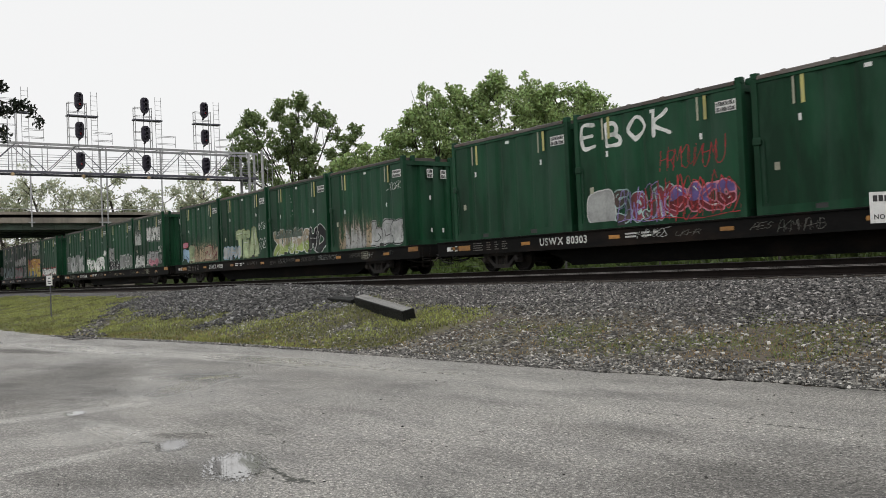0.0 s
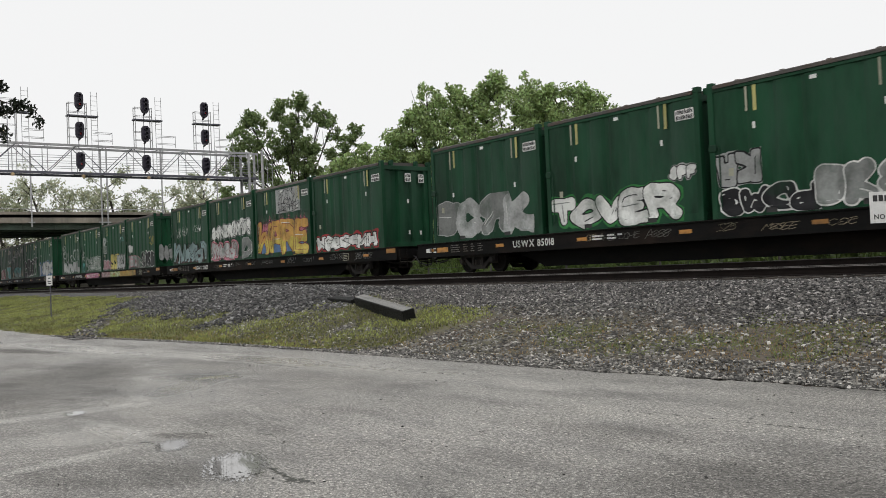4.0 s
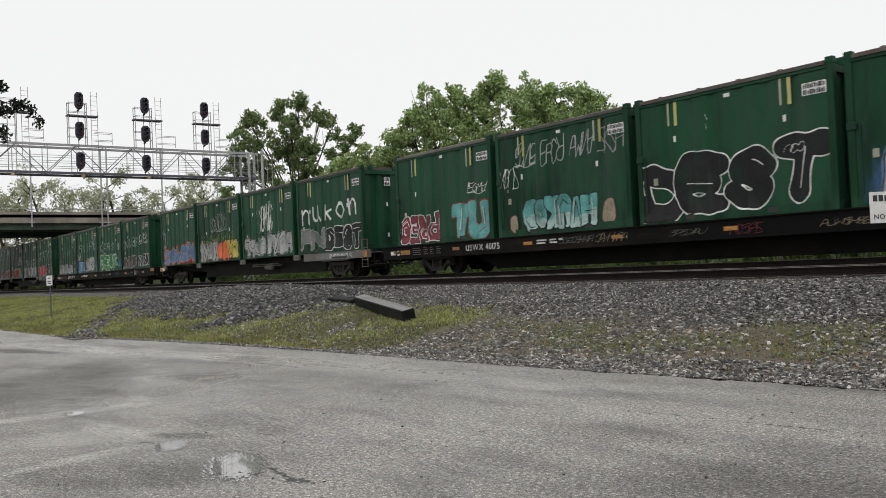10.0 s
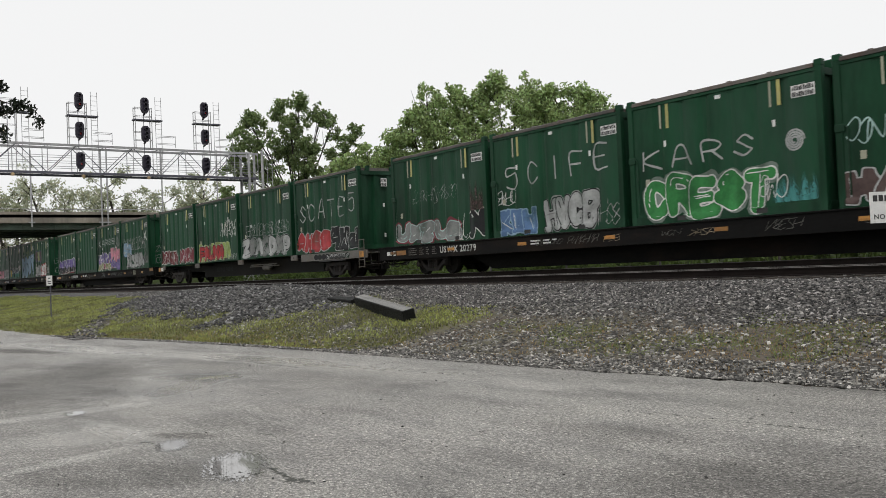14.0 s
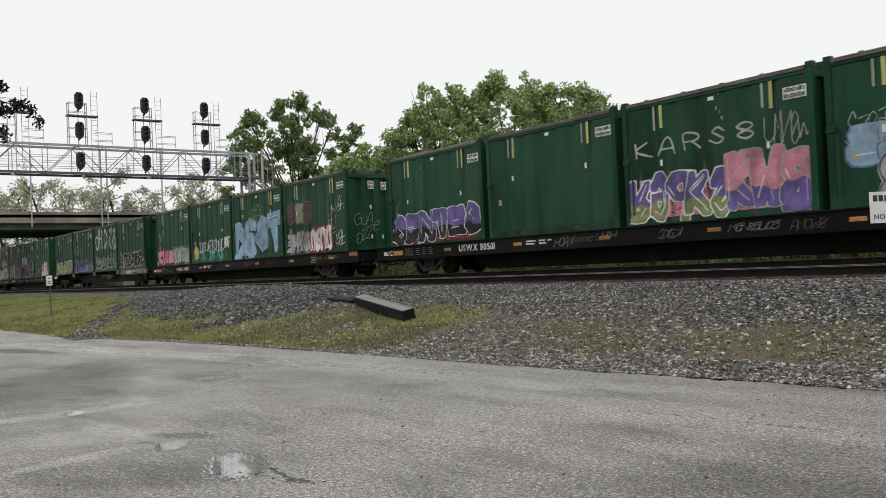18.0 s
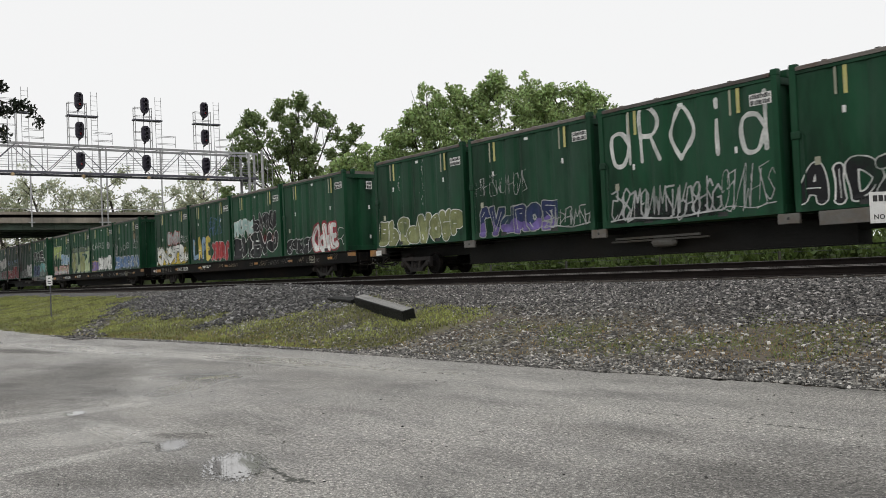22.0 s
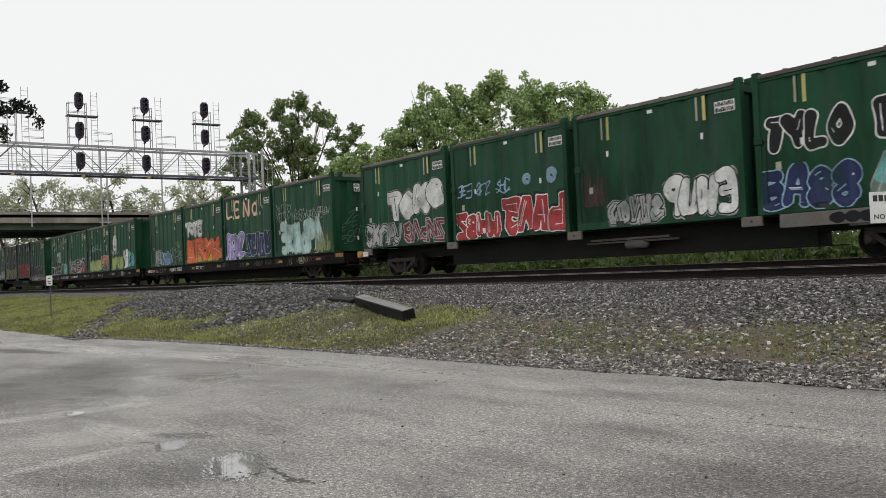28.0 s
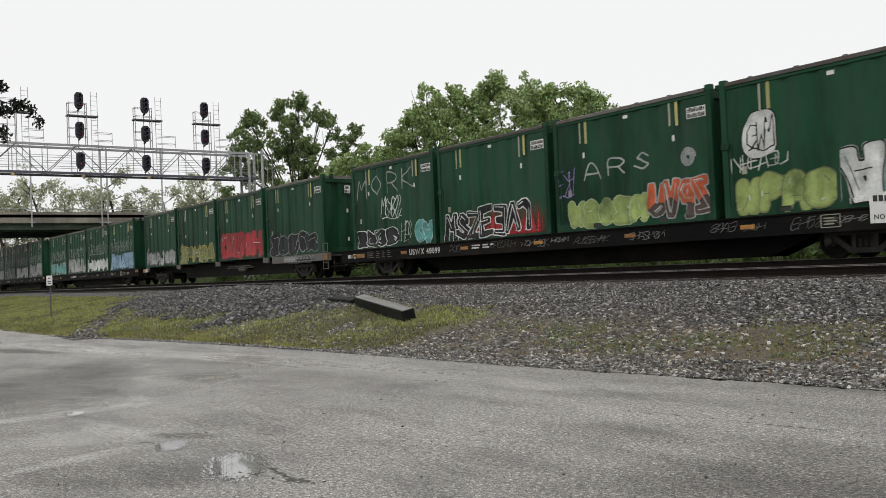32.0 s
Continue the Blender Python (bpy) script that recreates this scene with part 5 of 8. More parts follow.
def spray(hue):
    if hue not in INKS:
        mean = sum(HUES[hue]) / 3
        flat = tuple(0.92 * (0.9 * c + 0.1 * mean) for c in HUES[hue])
        INKS[hue] = surface("spray_paint_" + hue, flat, 0.55, 0, 2.2, 0.26, 14, 0.06, tuple(0.3 * c + g for c, g in zip(flat, (0.008, 0.03, 0.015))), 0.3, each=0.2, spec=0.14)
    return INKS[hue]


LIFT = {}


def lay(vs, fs, layer, mats, name, parent, label, conform=True, at=-1.25, step=0.0022):
    """Lays flat shapes of (x, z) on a side: cut at the folds of the pressed panel and pressed onto it."""
    bm = bmesh.new()
    for (pts, faces, slot, lift) in zip(vs, fs, layer, range(len(vs))):
        made = [bm.verts.new((p[0], -step * (slot + 1), p[1])) for p in pts]
        for f in faces:
            try:
                bm.faces.new([made[i] for i in f]).material_index = slot
            except ValueError:
                pass
    if not bm.verts:
        bm.free()
        return None
    if conform:
        # later paint lies over earlier paint
        at -= LIFT.get(parent.name, 0.0)
        LIFT[parent.name] = LIFT.get(parent.name, 0.0) + step * (max(layer) + 1)
        lo, hi = min(v.co.x for v in bm.verts), max(v.co.x for v in bm.verts)
        for b in BREAKS:
            if lo < b < hi:
                bmesh.ops.bisect_plane(bm, geom=bm.verts[:] + bm.edges[:] + bm.faces[:], plane_co=(b, 0, 0), plane_no=(1, 0, 0))
        for v in bm.verts:
            v.co.y += at + side_depth(v.co.x)
    else:
        for v in bm.verts:
            v.co.y += at
    bmesh.ops.recalc_face_normals(bm, faces=bm.faces)
    for f in bm.faces:
        if f.normal.y > 0:
            f.normal_flip()
    me = bpy.data.meshes.new(name)
    bm.to_mesh(me)
    bm.free()
    for m in mats:
        me.materials.append(m)
    return part(name, me, mats[0], parent, label)


def fit_box(pts, u0, u1, v0, v1):
    x0, x1, z0, z1 = (u0 - 0.5) * LONG, (u1 - 0.5) * LONG, v0 * 3.55, v1 * 3.55
    x0, x1, z0 = max(x0, -2.86), min(x1, 2.86), max(z0, 0.03)
    return x0, x1, z0, z1


def word(box, text, u0, u1, v0, v1, fill, line="", halo="", seed=0, thin=False, rise=0.0, second="", **more):
    """Painted lettering: fat letters with an outline, or single strokes of a broad marker."""
    if line:
        return piece(box, text.upper(), u0, u1, v0, v1, fill, line, halo, seed, second, rise, name="painted_lettering", **more)
    return marker(box, text, u0, u1, v0, v1, fill, 0.028 if thin == "fine" else 0.058, rise, seed)


def blob(rng, cx, cz, rx, rz, n=22, rough=0.10):
    ph = [rng.uniform(0, 6.28) for k in range(4)]
    out = []
    for k in range(n):
        a = 2 * math.pi * k / n
        r = 1 + rough * math.sin(2 * a + ph[0]) + rough * 0.8 * math.sin(3 * a + ph[1]) + rough * 0.5 * math.sin(5 * a + ph[2])
        c, s = math.cos(a), math.sin(a)
        e = 0.72
        out.append((cx + rx * r * math.copysign(abs(c) ** e, c), cz + rz * r * math.copysign(abs(s) ** e, s)))
    return [(min(max(x, -2.87), 2.87), min(max(z, 0.02), 3.37)) for x, z in out]


def ribbon(pts, w, held=True):
    """A painted stroke of even width along points."""
    n = len(pts)
    p = np.array(pts, float)
    d = np.gradient(p, axis=0)
    d /= np.maximum(np.linalg.norm(d, axis=1)[:, None], 1e-6)
    q = np.stack([-d[:, 1], d[:, 0]], -1) * w / 2
    v = np.concatenate([p - q, p + q])
    if held:
        v[:, 0] = np.clip(v[:, 0], -2.87, 2.87)
        v[:, 1] = np.clip(v[:, 1], 0.02, 3.37)
    return v, [(i, i + 1, n + i + 1, n + i) for i in range(n - 1)]


# letter skeletons on a grid of 6 by 8, strokes parted by |
FORMS = {"A": "00 28 48 60|13 53", "B": "00 08|08 48 56 44 04|44 62 50 00", "C": "56 47 28 06 02 20 41 52", "D": "00 08 38 65 63 30 00", "E": "58 08 00 50|04 44",
         "F": "58 08 00|04 44", "G": "56 38 06 02 20 51 54 34", "H": "00 08|60 68|04 64", "I": "30 38", "J": "48 42 20 01", "K": "00 08|58 04 60", "L": "08 00 50",
         "M": "00 18 34 58 60", "N": "00 08 60 68", "O": "30 03 05 38 65 63 30", "P": "00 08 48 66 44 04", "Q": "30 03 05 38 65 63 30|42 60", "R": "00 08 48 66 44 04|34 60",
         "S": "56 38 16 25 43 52 30 02", "T": "08 68|38 30", "U": "08 02 30 62 68", "V": "08 30 68", "W": "08 10 35 50 68", "X": "08 60|00 68", "Y": "08 34 68|34 30",
         "Z": "08 68 00 60", "5": "58 08 05 46 52 30 01", "8": "34 06 38 66 34 02 30 62 34", "3": "08 58 35 53 40 01", "7": "08 58 20", "!": "38 33|31 30",
         "y": "08 05 24 54|58 51 30 01", "u": "08 02 20 42 48|43 60", "k": "00 08|55 03|14 50", "o": "30 03 05 38 65 63 30", "n": "00 08|05 38 56 50", "d": "68 60|63 40 10 02 04 15 45 63",
         "i": "30 35|37 38", "a": "55 36 14 12 30 52|57 50 60"}


def skeleton(ch, curved):
    """Strokes of one letter as arrays of points in a unit square."""
    out = []
    for s in FORMS[ch].split("|"):
        p = np.array([(int(q[0]) / 6, int(q[1]) / 8) for q in s.split()], float)
        if curved and len(p) > 2:
            e = np.concatenate([[2 * p[0] - p[1]], p, [2 * p[-1] - p[-2]]])
            fine = []
            for i in range(1, len(e) - 2):
                for t in np.linspace(0, 1, 5)[:-1]:
                    a, b, c, d = e[i - 1], e[i], e[i + 1], e[i + 2]
                    fine.append(0.5 * (2 * b + (c - a) * t + (2 * a - 5 * b + 4 * c - d) * t * t + (3 * b - a - 3 * c + d) * t ** 3))
            p = np.array(fine + [p[-1]])
        out.append(p)
    return out


def reach(gx, gz, strokes, power=2.0):
    """Distance from each point of a grid to the nearest stroke."""
    best = np.full(gx.shape, 9.0)
    for p in strokes:
        for (ax, az), (bx, bz) in zip(p[:-1], p[1:]):
            dx, dz = bx - ax, bz - az
            t = np.clip(((gx - ax) * dx + (gz - az) * dz) / max(dx * dx + dz * dz, 1e-9), 0, 1)
            u, v = np.abs(gx - ax - t * dx), np.abs(gz - az - t * dz)
            d = np.hypot(u, v) if power == 2.0 else (u ** power + v ** power) ** (1 / power)
            best = np.minimum(best, d)
    return best


def side_relief(x, z):
    """How far a container's near side stands from its axis: channels in the panel, the proud foot rail below."""
    c = np.abs(np.asarray(x)[:, None] - np.array(RIBS)[None]).min(1)
    panel_y = 1.25 - 0.042 * np.clip((0.19 - c) / 0.13, 0, 1)
    k = np.clip((np.asarray(z) - 0.216) / 0.008, 0, 1)
    return panel_y * k + 1.2765 * (1 - k)


def outline_fill(xs, zs, field):
    """Triangles that fill the part of a grid where the field is below nothing, folded where the steel folds."""
    f = np.pad(field, 1, constant_values=0.05)
    xs = np.concatenate([[xs[0] - 0.004], xs, [xs[-1] + 0.004]])
    zs = np.concatenate([[zs[0] - 0.004], zs, [zs[-1] + 0.004]])
    inside = f < 0
    if not inside.any():
        return None
    pts, edges = [], []
    h = np.full((f.shape[0], f.shape[1] - 1), -1)
    v = np.full((f.shape[0] - 1, f.shape[1]), -1)
    for j, i in np.argwhere(inside[:, :-1] != inside[:, 1:]):
        t = f[j, i] / (f[j, i] - f[j, i + 1])
        h[j, i] = len(pts)
        pts.append((xs[i] + (xs[i + 1] - xs[i]) * t, zs[j]))
    for j, i in np.argwhere(inside[:-1] != inside[1:]):
        t = f[j, i] / (f[j, i] - f[j + 1, i])
        v[j, i] = len(pts)
        pts.append((xs[i], zs[j] + (zs[j + 1] - zs[j]) * t))
    lo, hi, le, ri = h[:-1], h[1:], v[:, :-1], v[:, 1:]
    many = (lo >= 0).astype(int) + (hi >= 0) + (le >= 0) + (ri >= 0)
    for j, i in np.argwhere(many > 0):
        q = [k for k in (lo[j, i], ri[j, i], hi[j, i], le[j, i]) if k >= 0]
        if len(q) == 2:
            edges.append((int(q[0]), int(q[1])))
        elif (f[j, i] + f[j, i + 1] + f[j + 1, i] + f[j + 1, i + 1] < 0) == bool(inside[j, i]):
            edges += [(int(q[0]), int(q[1])), (int(q[2]), int(q[3]))]
        else:
            edges += [(int(q[3]), int(q[0])), (int(q[1]), int(q[2]))]
    a = np.array(pts)
    (x0, z0), (x1, z1) = a.min(0) - 0.01, a.max(0) + 0.01
    for b in BREAKS:
        if x0 < b < x1:
            edges.append((len(pts), len(pts) + 1))
            pts += [(b, z0), (b, z1)]
    for b in (0.216, 0.224):
        if z0 < b < z1:
            edges.append((len(pts), len(pts) + 1))
            pts += [(x0, b), (x1, b)]
    vs, _, tri, *_ = delaunay_2d_cdt([Vector(p) for p in pts], edges, [], 0, 1e-5)
    p = np.array([q[:] for q in vs])
    tri = np.array([t for t in tri if len(t) == 3])
    c = p[tri].mean(1)
    i = np.clip(np.searchsorted(xs, c[:, 0]) - 1, 0, len(xs) - 2)
    j = np.clip(np.searchsorted(zs, c[:, 1]) - 1, 0, len(zs) - 2)
    s, t = (c[:, 0] - xs[i]) / (xs[i + 1] - xs[i]), (c[:, 1] - zs[j]) / (zs[j + 1] - zs[j])
    val = (f[j, i] * (1 - s) + f[j, i + 1] * s) * (1 - t) + (f[j + 1, i] * (1 - s) + f[j + 1, i + 1] * s) * t
    return p, tri[val < 0]


def press(box, layers, name, label, step=0.002, lift=None):
    """Lays stacked layers of paint (hue, points, triangles) on a container's near side as one part."""
    vs, fs, mi, mats, n = [], [], [], [], 0
    fixed = lift is not None
    lift = lift if fixed else LIFT.get(box.name, 0.0)
    for k, (hue, p, tri) in enumerate(layers):
        y = -side_relief(p[:, 0], p[:, 1]) - lift - step * (k + 1)
        vs.append(np.stack([p[:, 0], y, p[:, 1]], -1))
        a, b, c = p[tri[:, 0]], p[tri[:, 1]], p[tri[:, 2]]
        turn = (b[:, 0] - a[:, 0]) * (c[:, 1] - a[:, 1]) - (b[:, 1] - a[:, 1]) * (c[:, 0] - a[:, 0]) < 0
        tri = np.where(turn[:, None], tri[:, ::-1], tri)
        fs.append(tri + n)
        n += len(p)
        m = spray(hue)
        if m not in mats:
            mats.append(m)
        mi += [mats.index(m)] * len(tri)
    if not fixed:
        LIFT[box.name] = lift + step * len(layers)
    me = raw_mesh(name, np.concatenate(vs), np.concatenate(fs), mats[0])
    for m in mats[1:]:
        me.materials.append(m)
    me.polygons.foreach_set("material_index", mi)
    return part(name, me, mats[0], box, label)


def piece(box, letters, u0, u1, v0, v1, fill, line, halo="", seed=0, second="", rise=0.0, shade="", flip=False, name="painted_piece", fat=1.0, blocky=None, mark=True, dots=""):
    """A sprayed piece: fat overlapping letters, an even outline round each, with a halo, a thrown shade, a second colour and inner strokes."""
    rng = random.Random(seed * 7 + len(letters) * 3 + sum(map(ord, letters)))
    x0, x1, z0, z1 = fit_box(None, u0, u1, v0, v1)
    n = len(letters)
    cell, tall = (x1 - x0) / n, z1 - z0
    if blocky is None:
        blocky = seed % 3 == 1
    half = fat * min(cell * 0.215, tall * 0.18) * rng.uniform(0.88, 1.08)
    edge = min(0.038, 0.014 + 0.05 * cell)
    pad = edge + (0.16 if halo else 0.06)
    grid = 0.032 if cell > 0.5 else 0.027
    xs = np.arange(max(-2.87, x0 - pad), min(2.87, x1 + pad), grid)
    zs = np.arange(max(0.03, z0 - pad), min(3.36, z1 + pad + 0.5 * abs(rise)), grid)
    gx, gz = np.meshgrid(xs, zs)
    skel, thick = [], []
    for i, ch in enumerate(letters):
        mirror, over = flip and rng.random() < 0.5, flip and rng.random() < 0.4
        sw = max(cell * 0.32, cell * rng.uniform(1.12, 1.32) - 2 * half) * (0.35 if ch in "I!" else 1)
        sh = max(tall * 0.3, tall * rng.uniform(0.88, 1.02) - 2 * half)
        lean, tilt, up = rng.uniform(-0.14, 0.2), radians(rng.uniform(-7, 7)), rng.uniform(-0.05, 0.05) * tall
        cx, cz = x0 + cell * (i + 0.5), (z0 + z1) / 2 + up + rise * (i / max(1, n - 1) - 0.5)
        bend = rng.uniform(-0.25, 0.25)
        strokes = []
        for p in skeleton(ch, not blocky):
            a, b = p[:, 0] - 0.5, p[:, 1] - 0.5
            a, b = (-a if mirror else a), (-b if over else b)
            a = a * (1 + bend * b) + lean * b
            x, z = a * sw, b * sh
            strokes.append(np.stack([cx + x * math.cos(tilt) - z * math.sin(tilt), cz + x * math.sin(tilt) + z * math.cos(tilt)], -1))
        skel.append(strokes)
        ph = rng.uniform(0, 6)
        thick.append(half * (1 + 0.2 * np.sin(ph + 5.0 * gz / tall) + 0.1 * np.sin(ph * 2 + 9 * gx)))
    dist = [reach(gx, gz, s, 5.0 if blocky else 2.0) - w for s, w in zip(skel, thick)]
    allof = np.minimum.reduce(dist)
    # the paint leaves the fork pockets bare
    hole = np.minimum.reduce([np.maximum(np.abs(gx - c) - 0.16, np.abs(gz - 0.122) - 0.066) for c in (-1.26, 1.26)])

    def made(hue, field, out, cols=slice(None)):
        got = outline_fill(xs[cols], zs, np.maximum(field, -hole)[:, cols])
        if got is not None and len(got[1]):
            out.append((hue, *got))
    layers = []
    wave = 0.03 * np.sin(gx * 7 + seed) + 0.025 * np.sin(gz * 9 + gx * 4)
    if halo:
        made(halo, allof - edge - 0.06 + wave, layers)
    if shade:
        k = max(1, int(round(0.055 / grid)))
        low = np.full_like(allof, 1.0)
        low[:-k, k:] = allof[k:, :-k]
        lower = np.full_like(allof, 1.0)
        lower[:-1, 1:] = low[1:, :-1]
        made(shade, np.minimum(low, lower) - edge, layers)
    if not halo and not shade and line == "black" and fill in ("white", "silver", "red"):
        made("silver", allof - edge - 0.022 + 0.5 * wave, layers)
    made(line, allof - edge, layers)
    shown = []
    for i in range(n):
        f = dist[i]
        for j in range(i + 1, n):
            f = np.maximum(f, edge * 0.85 - dist[j])
        shown.append(f)
    kind = "fat " if name == "painted_lettering" else ""
    lab = (kind + fill + " painted letters outlined in " + line) if kind else fill + " spray-painted piece outlined in " + line
    base = press(box, layers, name, lab)
    level = LIFT[box.name]
    cut = gz - (z0 + tall * 0.42) + 0.09 * np.sin(gx * 4.3 + seed) + 0.05 * np.sin(gx * 11)
    thin = max(0.014, edge * 0.45)
    tone = "white" if fill not in ("white", "silver", "paleteal") else "grey"
    shine = rng.random() < 0.6
    most = 0
    for i, (f, s) in enumerate(zip(shown, skel)):
        used = np.nonzero((f < 0.05).any(0))[0]
        if not len(used):
            continue
        cols, mine = slice(used[0], used[-1] + 1), []
        made(second if second and not blocky and i % 2 else fill, f, mine, cols)
        if not mine:
            continue
        if second and blocky:
            made(second, np.maximum(f, cut), mine, cols)
        if mark and cell > 0.34:
            p, q = rng.choice(s), rng.choice(s)
            k = rng.randint(0, max(0, len(p) - 3))
            made(line, np.maximum(reach(gx, gz, [p[k:k + rng.randint(2, 5)]]) - thin, f + 0.004), mine, cols)
            if shine:
                k = rng.randint(0, len(q) - 2)
                made(tone, np.maximum(reach(gx, gz, [q[k:k + 2] + np.array([-0.35, 0.3]) * half]) - thin, f + 0.012), mine, cols)
        if dots:
            mid = (xs[used[0]] + xs[used[-1]]) / 2
            spots = [np.array([(x, z), (x + 0.01, z)]) for x, z in ((mid + rng.uniform(-0.6, 0.6) * cell, rng.uniform(z0, z1)) for k in range(5))]
            made(dots, np.maximum(reach(gx, gz, spots) - 0.045, f + 0.01), mine, cols)
        press(base, mine, "letter", "", lift=level)
        most = max(most, len(mine))
    LIFT[box.name] = level + 0.002 * most
    return base


def bubbles(box, count, u0, u1, v0, v1, fill, line, halo="", seed=0, second="", **more):
    """A throw-up whose letters cannot be read."""
    rng = random.Random(seed * 5 + 3)
    return piece(box, "".join(rng.choice("ABCDEGHJKMNPRSUVWZ58") for k in range(count)), u0, u1, v0, v1, fill, line, halo, seed, second, flip=True, **{"fat": 1.12, **more})


def one_coat(box, strokes, half, hue, name, label, grid):
    """Lays plain strokes of one colour and width on a container's side."""
    p = np.concatenate(strokes)
    pad = half + 0.03
    xs = np.arange(max(-2.87, p[:, 0].min() - pad), min(2.87, p[:, 0].max() + pad), grid)
    zs = np.arange(max(0.03, p[:, 1].min() - pad), min(3.36, p[:, 1].max() + pad), grid)
    gx, gz = np.meshgrid(xs, zs)
    width = half * (1 + 0.18 * np.sin(gx * 9 + gz * 5))
    got = outline_fill(xs, zs, reach(gx, gz, strokes) - width)
    return tagged(press(box, [(hue, *got)], name, label), kind="stuff")


def marker(box, text, u0, u1, v0, v1, hue, half=0.05, rise=0.0, seed=0):
    """Single-stroke letters drawn with a broad roller or cap."""
    rng = random.Random(sum(map(ord, text)) + seed)
    x0, x1, z0, z1 = fit_box(None, u0, u1, v0, v1)
    cell, tall = (x1 - x0) / len(text), z1 - z0
    strokes = []
    for i, ch in enumerate(text):
        cx, cz = x0 + cell * (i + 0.5), (z0 + z1) / 2 + rng.uniform(-0.06, 0.06) * tall + rise * (i / max(1, len(text) - 1) - 0.5)
        lean, wide = rng.uniform(-0.1, 0.15), cell * rng.uniform(0.55, 0.66)
        for p in skeleton(ch, True):
            a, b = p[:, 0] - 0.5, p[:, 1] - 0.5
            strokes.append(np.stack([cx + (a + lean * b) * wide, cz + b * tall * 0.92], -1))
    return one_coat(box, strokes, half, hue, "painted_lettering", "thin " + hue + " painted letters", 0.028)


def scrawl(box, u0, u1, v0, v1, hue, seed=0, strokes=4, width=0.035):
    """A quick looping tag that cannot be read: thin joined strokes."""
    rng = random.Random(seed * 13 + 5)
    x0, x1, z0, z1 = fit_box(None, u0, u1, v0, v1)
    strokes = max(strokes, int((x1 - x0) / 0.22))
    cell, tall = (x1 - x0) / strokes, z1 - z0
    lean, runs = rng.uniform(0.05, 0.4), []
    for k in range(strokes):
        cx, cz = x0 + cell * (k + 0.5), (z0 + z1) / 2 + rng.uniform(-0.08, 0.08) * tall
        m, o, big = rng.choice((1, -1)), rng.choice((1, 1, -1)), rng.uniform(0.75, 1.15)
        for p in skeleton(rng.choice("ACEGHKMNRSUWZ58"), rng.random() < 0.6):
            a, b = (p[:, 0] - 0.5) * m, (p[:, 1] - 0.5) * o
            runs.append(np.stack([cx + (a + lean * b) * cell * 1.25, cz + (b + 0.12 * a) * tall * big], -1))
    # a long underline closes some tags
    if rng.random() < 0.3:
        runs.append(np.array([(x0 + (x1 - x0) * t / 8, z0 - 0.02 + 0.05 * math.sin(t)) for t in range(9)]))
    return one_coat(box, runs, width * 0.42, hue, "painted_tag", hue + " looping painted tag", 0.022)


FADES = {}


def fade(hue):
    """Buffed or washed-out paint that thins away upwards in streaks."""
    if hue not in FADES:
        m, t, b = nodes_of("washed_paint_" + hue)
        n, l = t.nodes, t.links
        c = HUES[hue]
        co = n.new("ShaderNodeTexCoord")
        mp = n.new("ShaderNodeMapping")
        mp.inputs["Scale"].default_value = (5.0, 1.0, 0.5)
        l.new(co.outputs["Object"], mp.inputs[0])
        run = n.new("ShaderNodeTexNoise")
        run.inputs["Scale"].default_value, run.inputs["Detail"].default_value = 1.6, 6
        l.new(mp.outputs[0], run.inputs[0])
        spot = n.new("ShaderNodeTexNoise")
        spot.inputs["Scale"].default_value, spot.inputs["Detail"].default_value = 9, 5
        l.new(co.outputs["Object"], spot.inputs[0])
        sep = n.new("ShaderNodeSeparateXYZ")
        l.new(co.outputs["Generated"], sep.inputs[0])

        def calc(op, a, c2, d=0.0):
            q = n.new("ShaderNodeMath")
            q.operation = op
            for k, v in enumerate((a, c2, d)):
                if isinstance(v, (int, float)):
                    q.inputs[k].default_value = v
                else:
                    l.new(v, q.inputs[k])
            return q.outputs[0]

        def ease(v, a, c2):
            q = n.new("ShaderNodeMapRange")
            q.interpolation_type = "SMOOTHSTEP"
            q.inputs["From Min"].default_value, q.inputs["From Max"].default_value = a, c2
            l.new(v, q.inputs[0])
            return q.outputs[0]
        height = calc("MULTIPLY_ADD", run.outputs[0], 1.5, calc("MULTIPLY", sep.outputs[2], -1.0))
        up = ease(height, 0.05, 0.55)
        sides = calc("MULTIPLY", ease(sep.outputs[0], 0.0, 0.12), ease(calc("SUBTRACT", 1.0, sep.outputs[0]), 0.0, 0.12))
        body = calc("MULTIPLY", calc("MULTIPLY", up, sides), ease(spot.outputs[0], 0.22, 0.5))
        l.new(calc("MULTIPLY", body, 0.8), b.inputs["Alpha"])
        ramp = n.new("ShaderNodeValToRGB")
        ramp.color_ramp.elements[0].position, ramp.color_ramp.elements[1].position = 0.3, 0.7
        ramp.color_ramp.elements[0].color, ramp.color_ramp.elements[1].color = tint(c, 0.55), tint(c, 1.05)
        l.new(run.outputs[0], ramp.inputs[0])
        l.new(ramp.outputs[0], b.inputs["Base Color"])
        b.inputs["Roughness"].default_value, b.inputs["Specular IOR Level"].default_value = 0.6, 0.14
        FADES[hue] = m
    return FADES[hue]


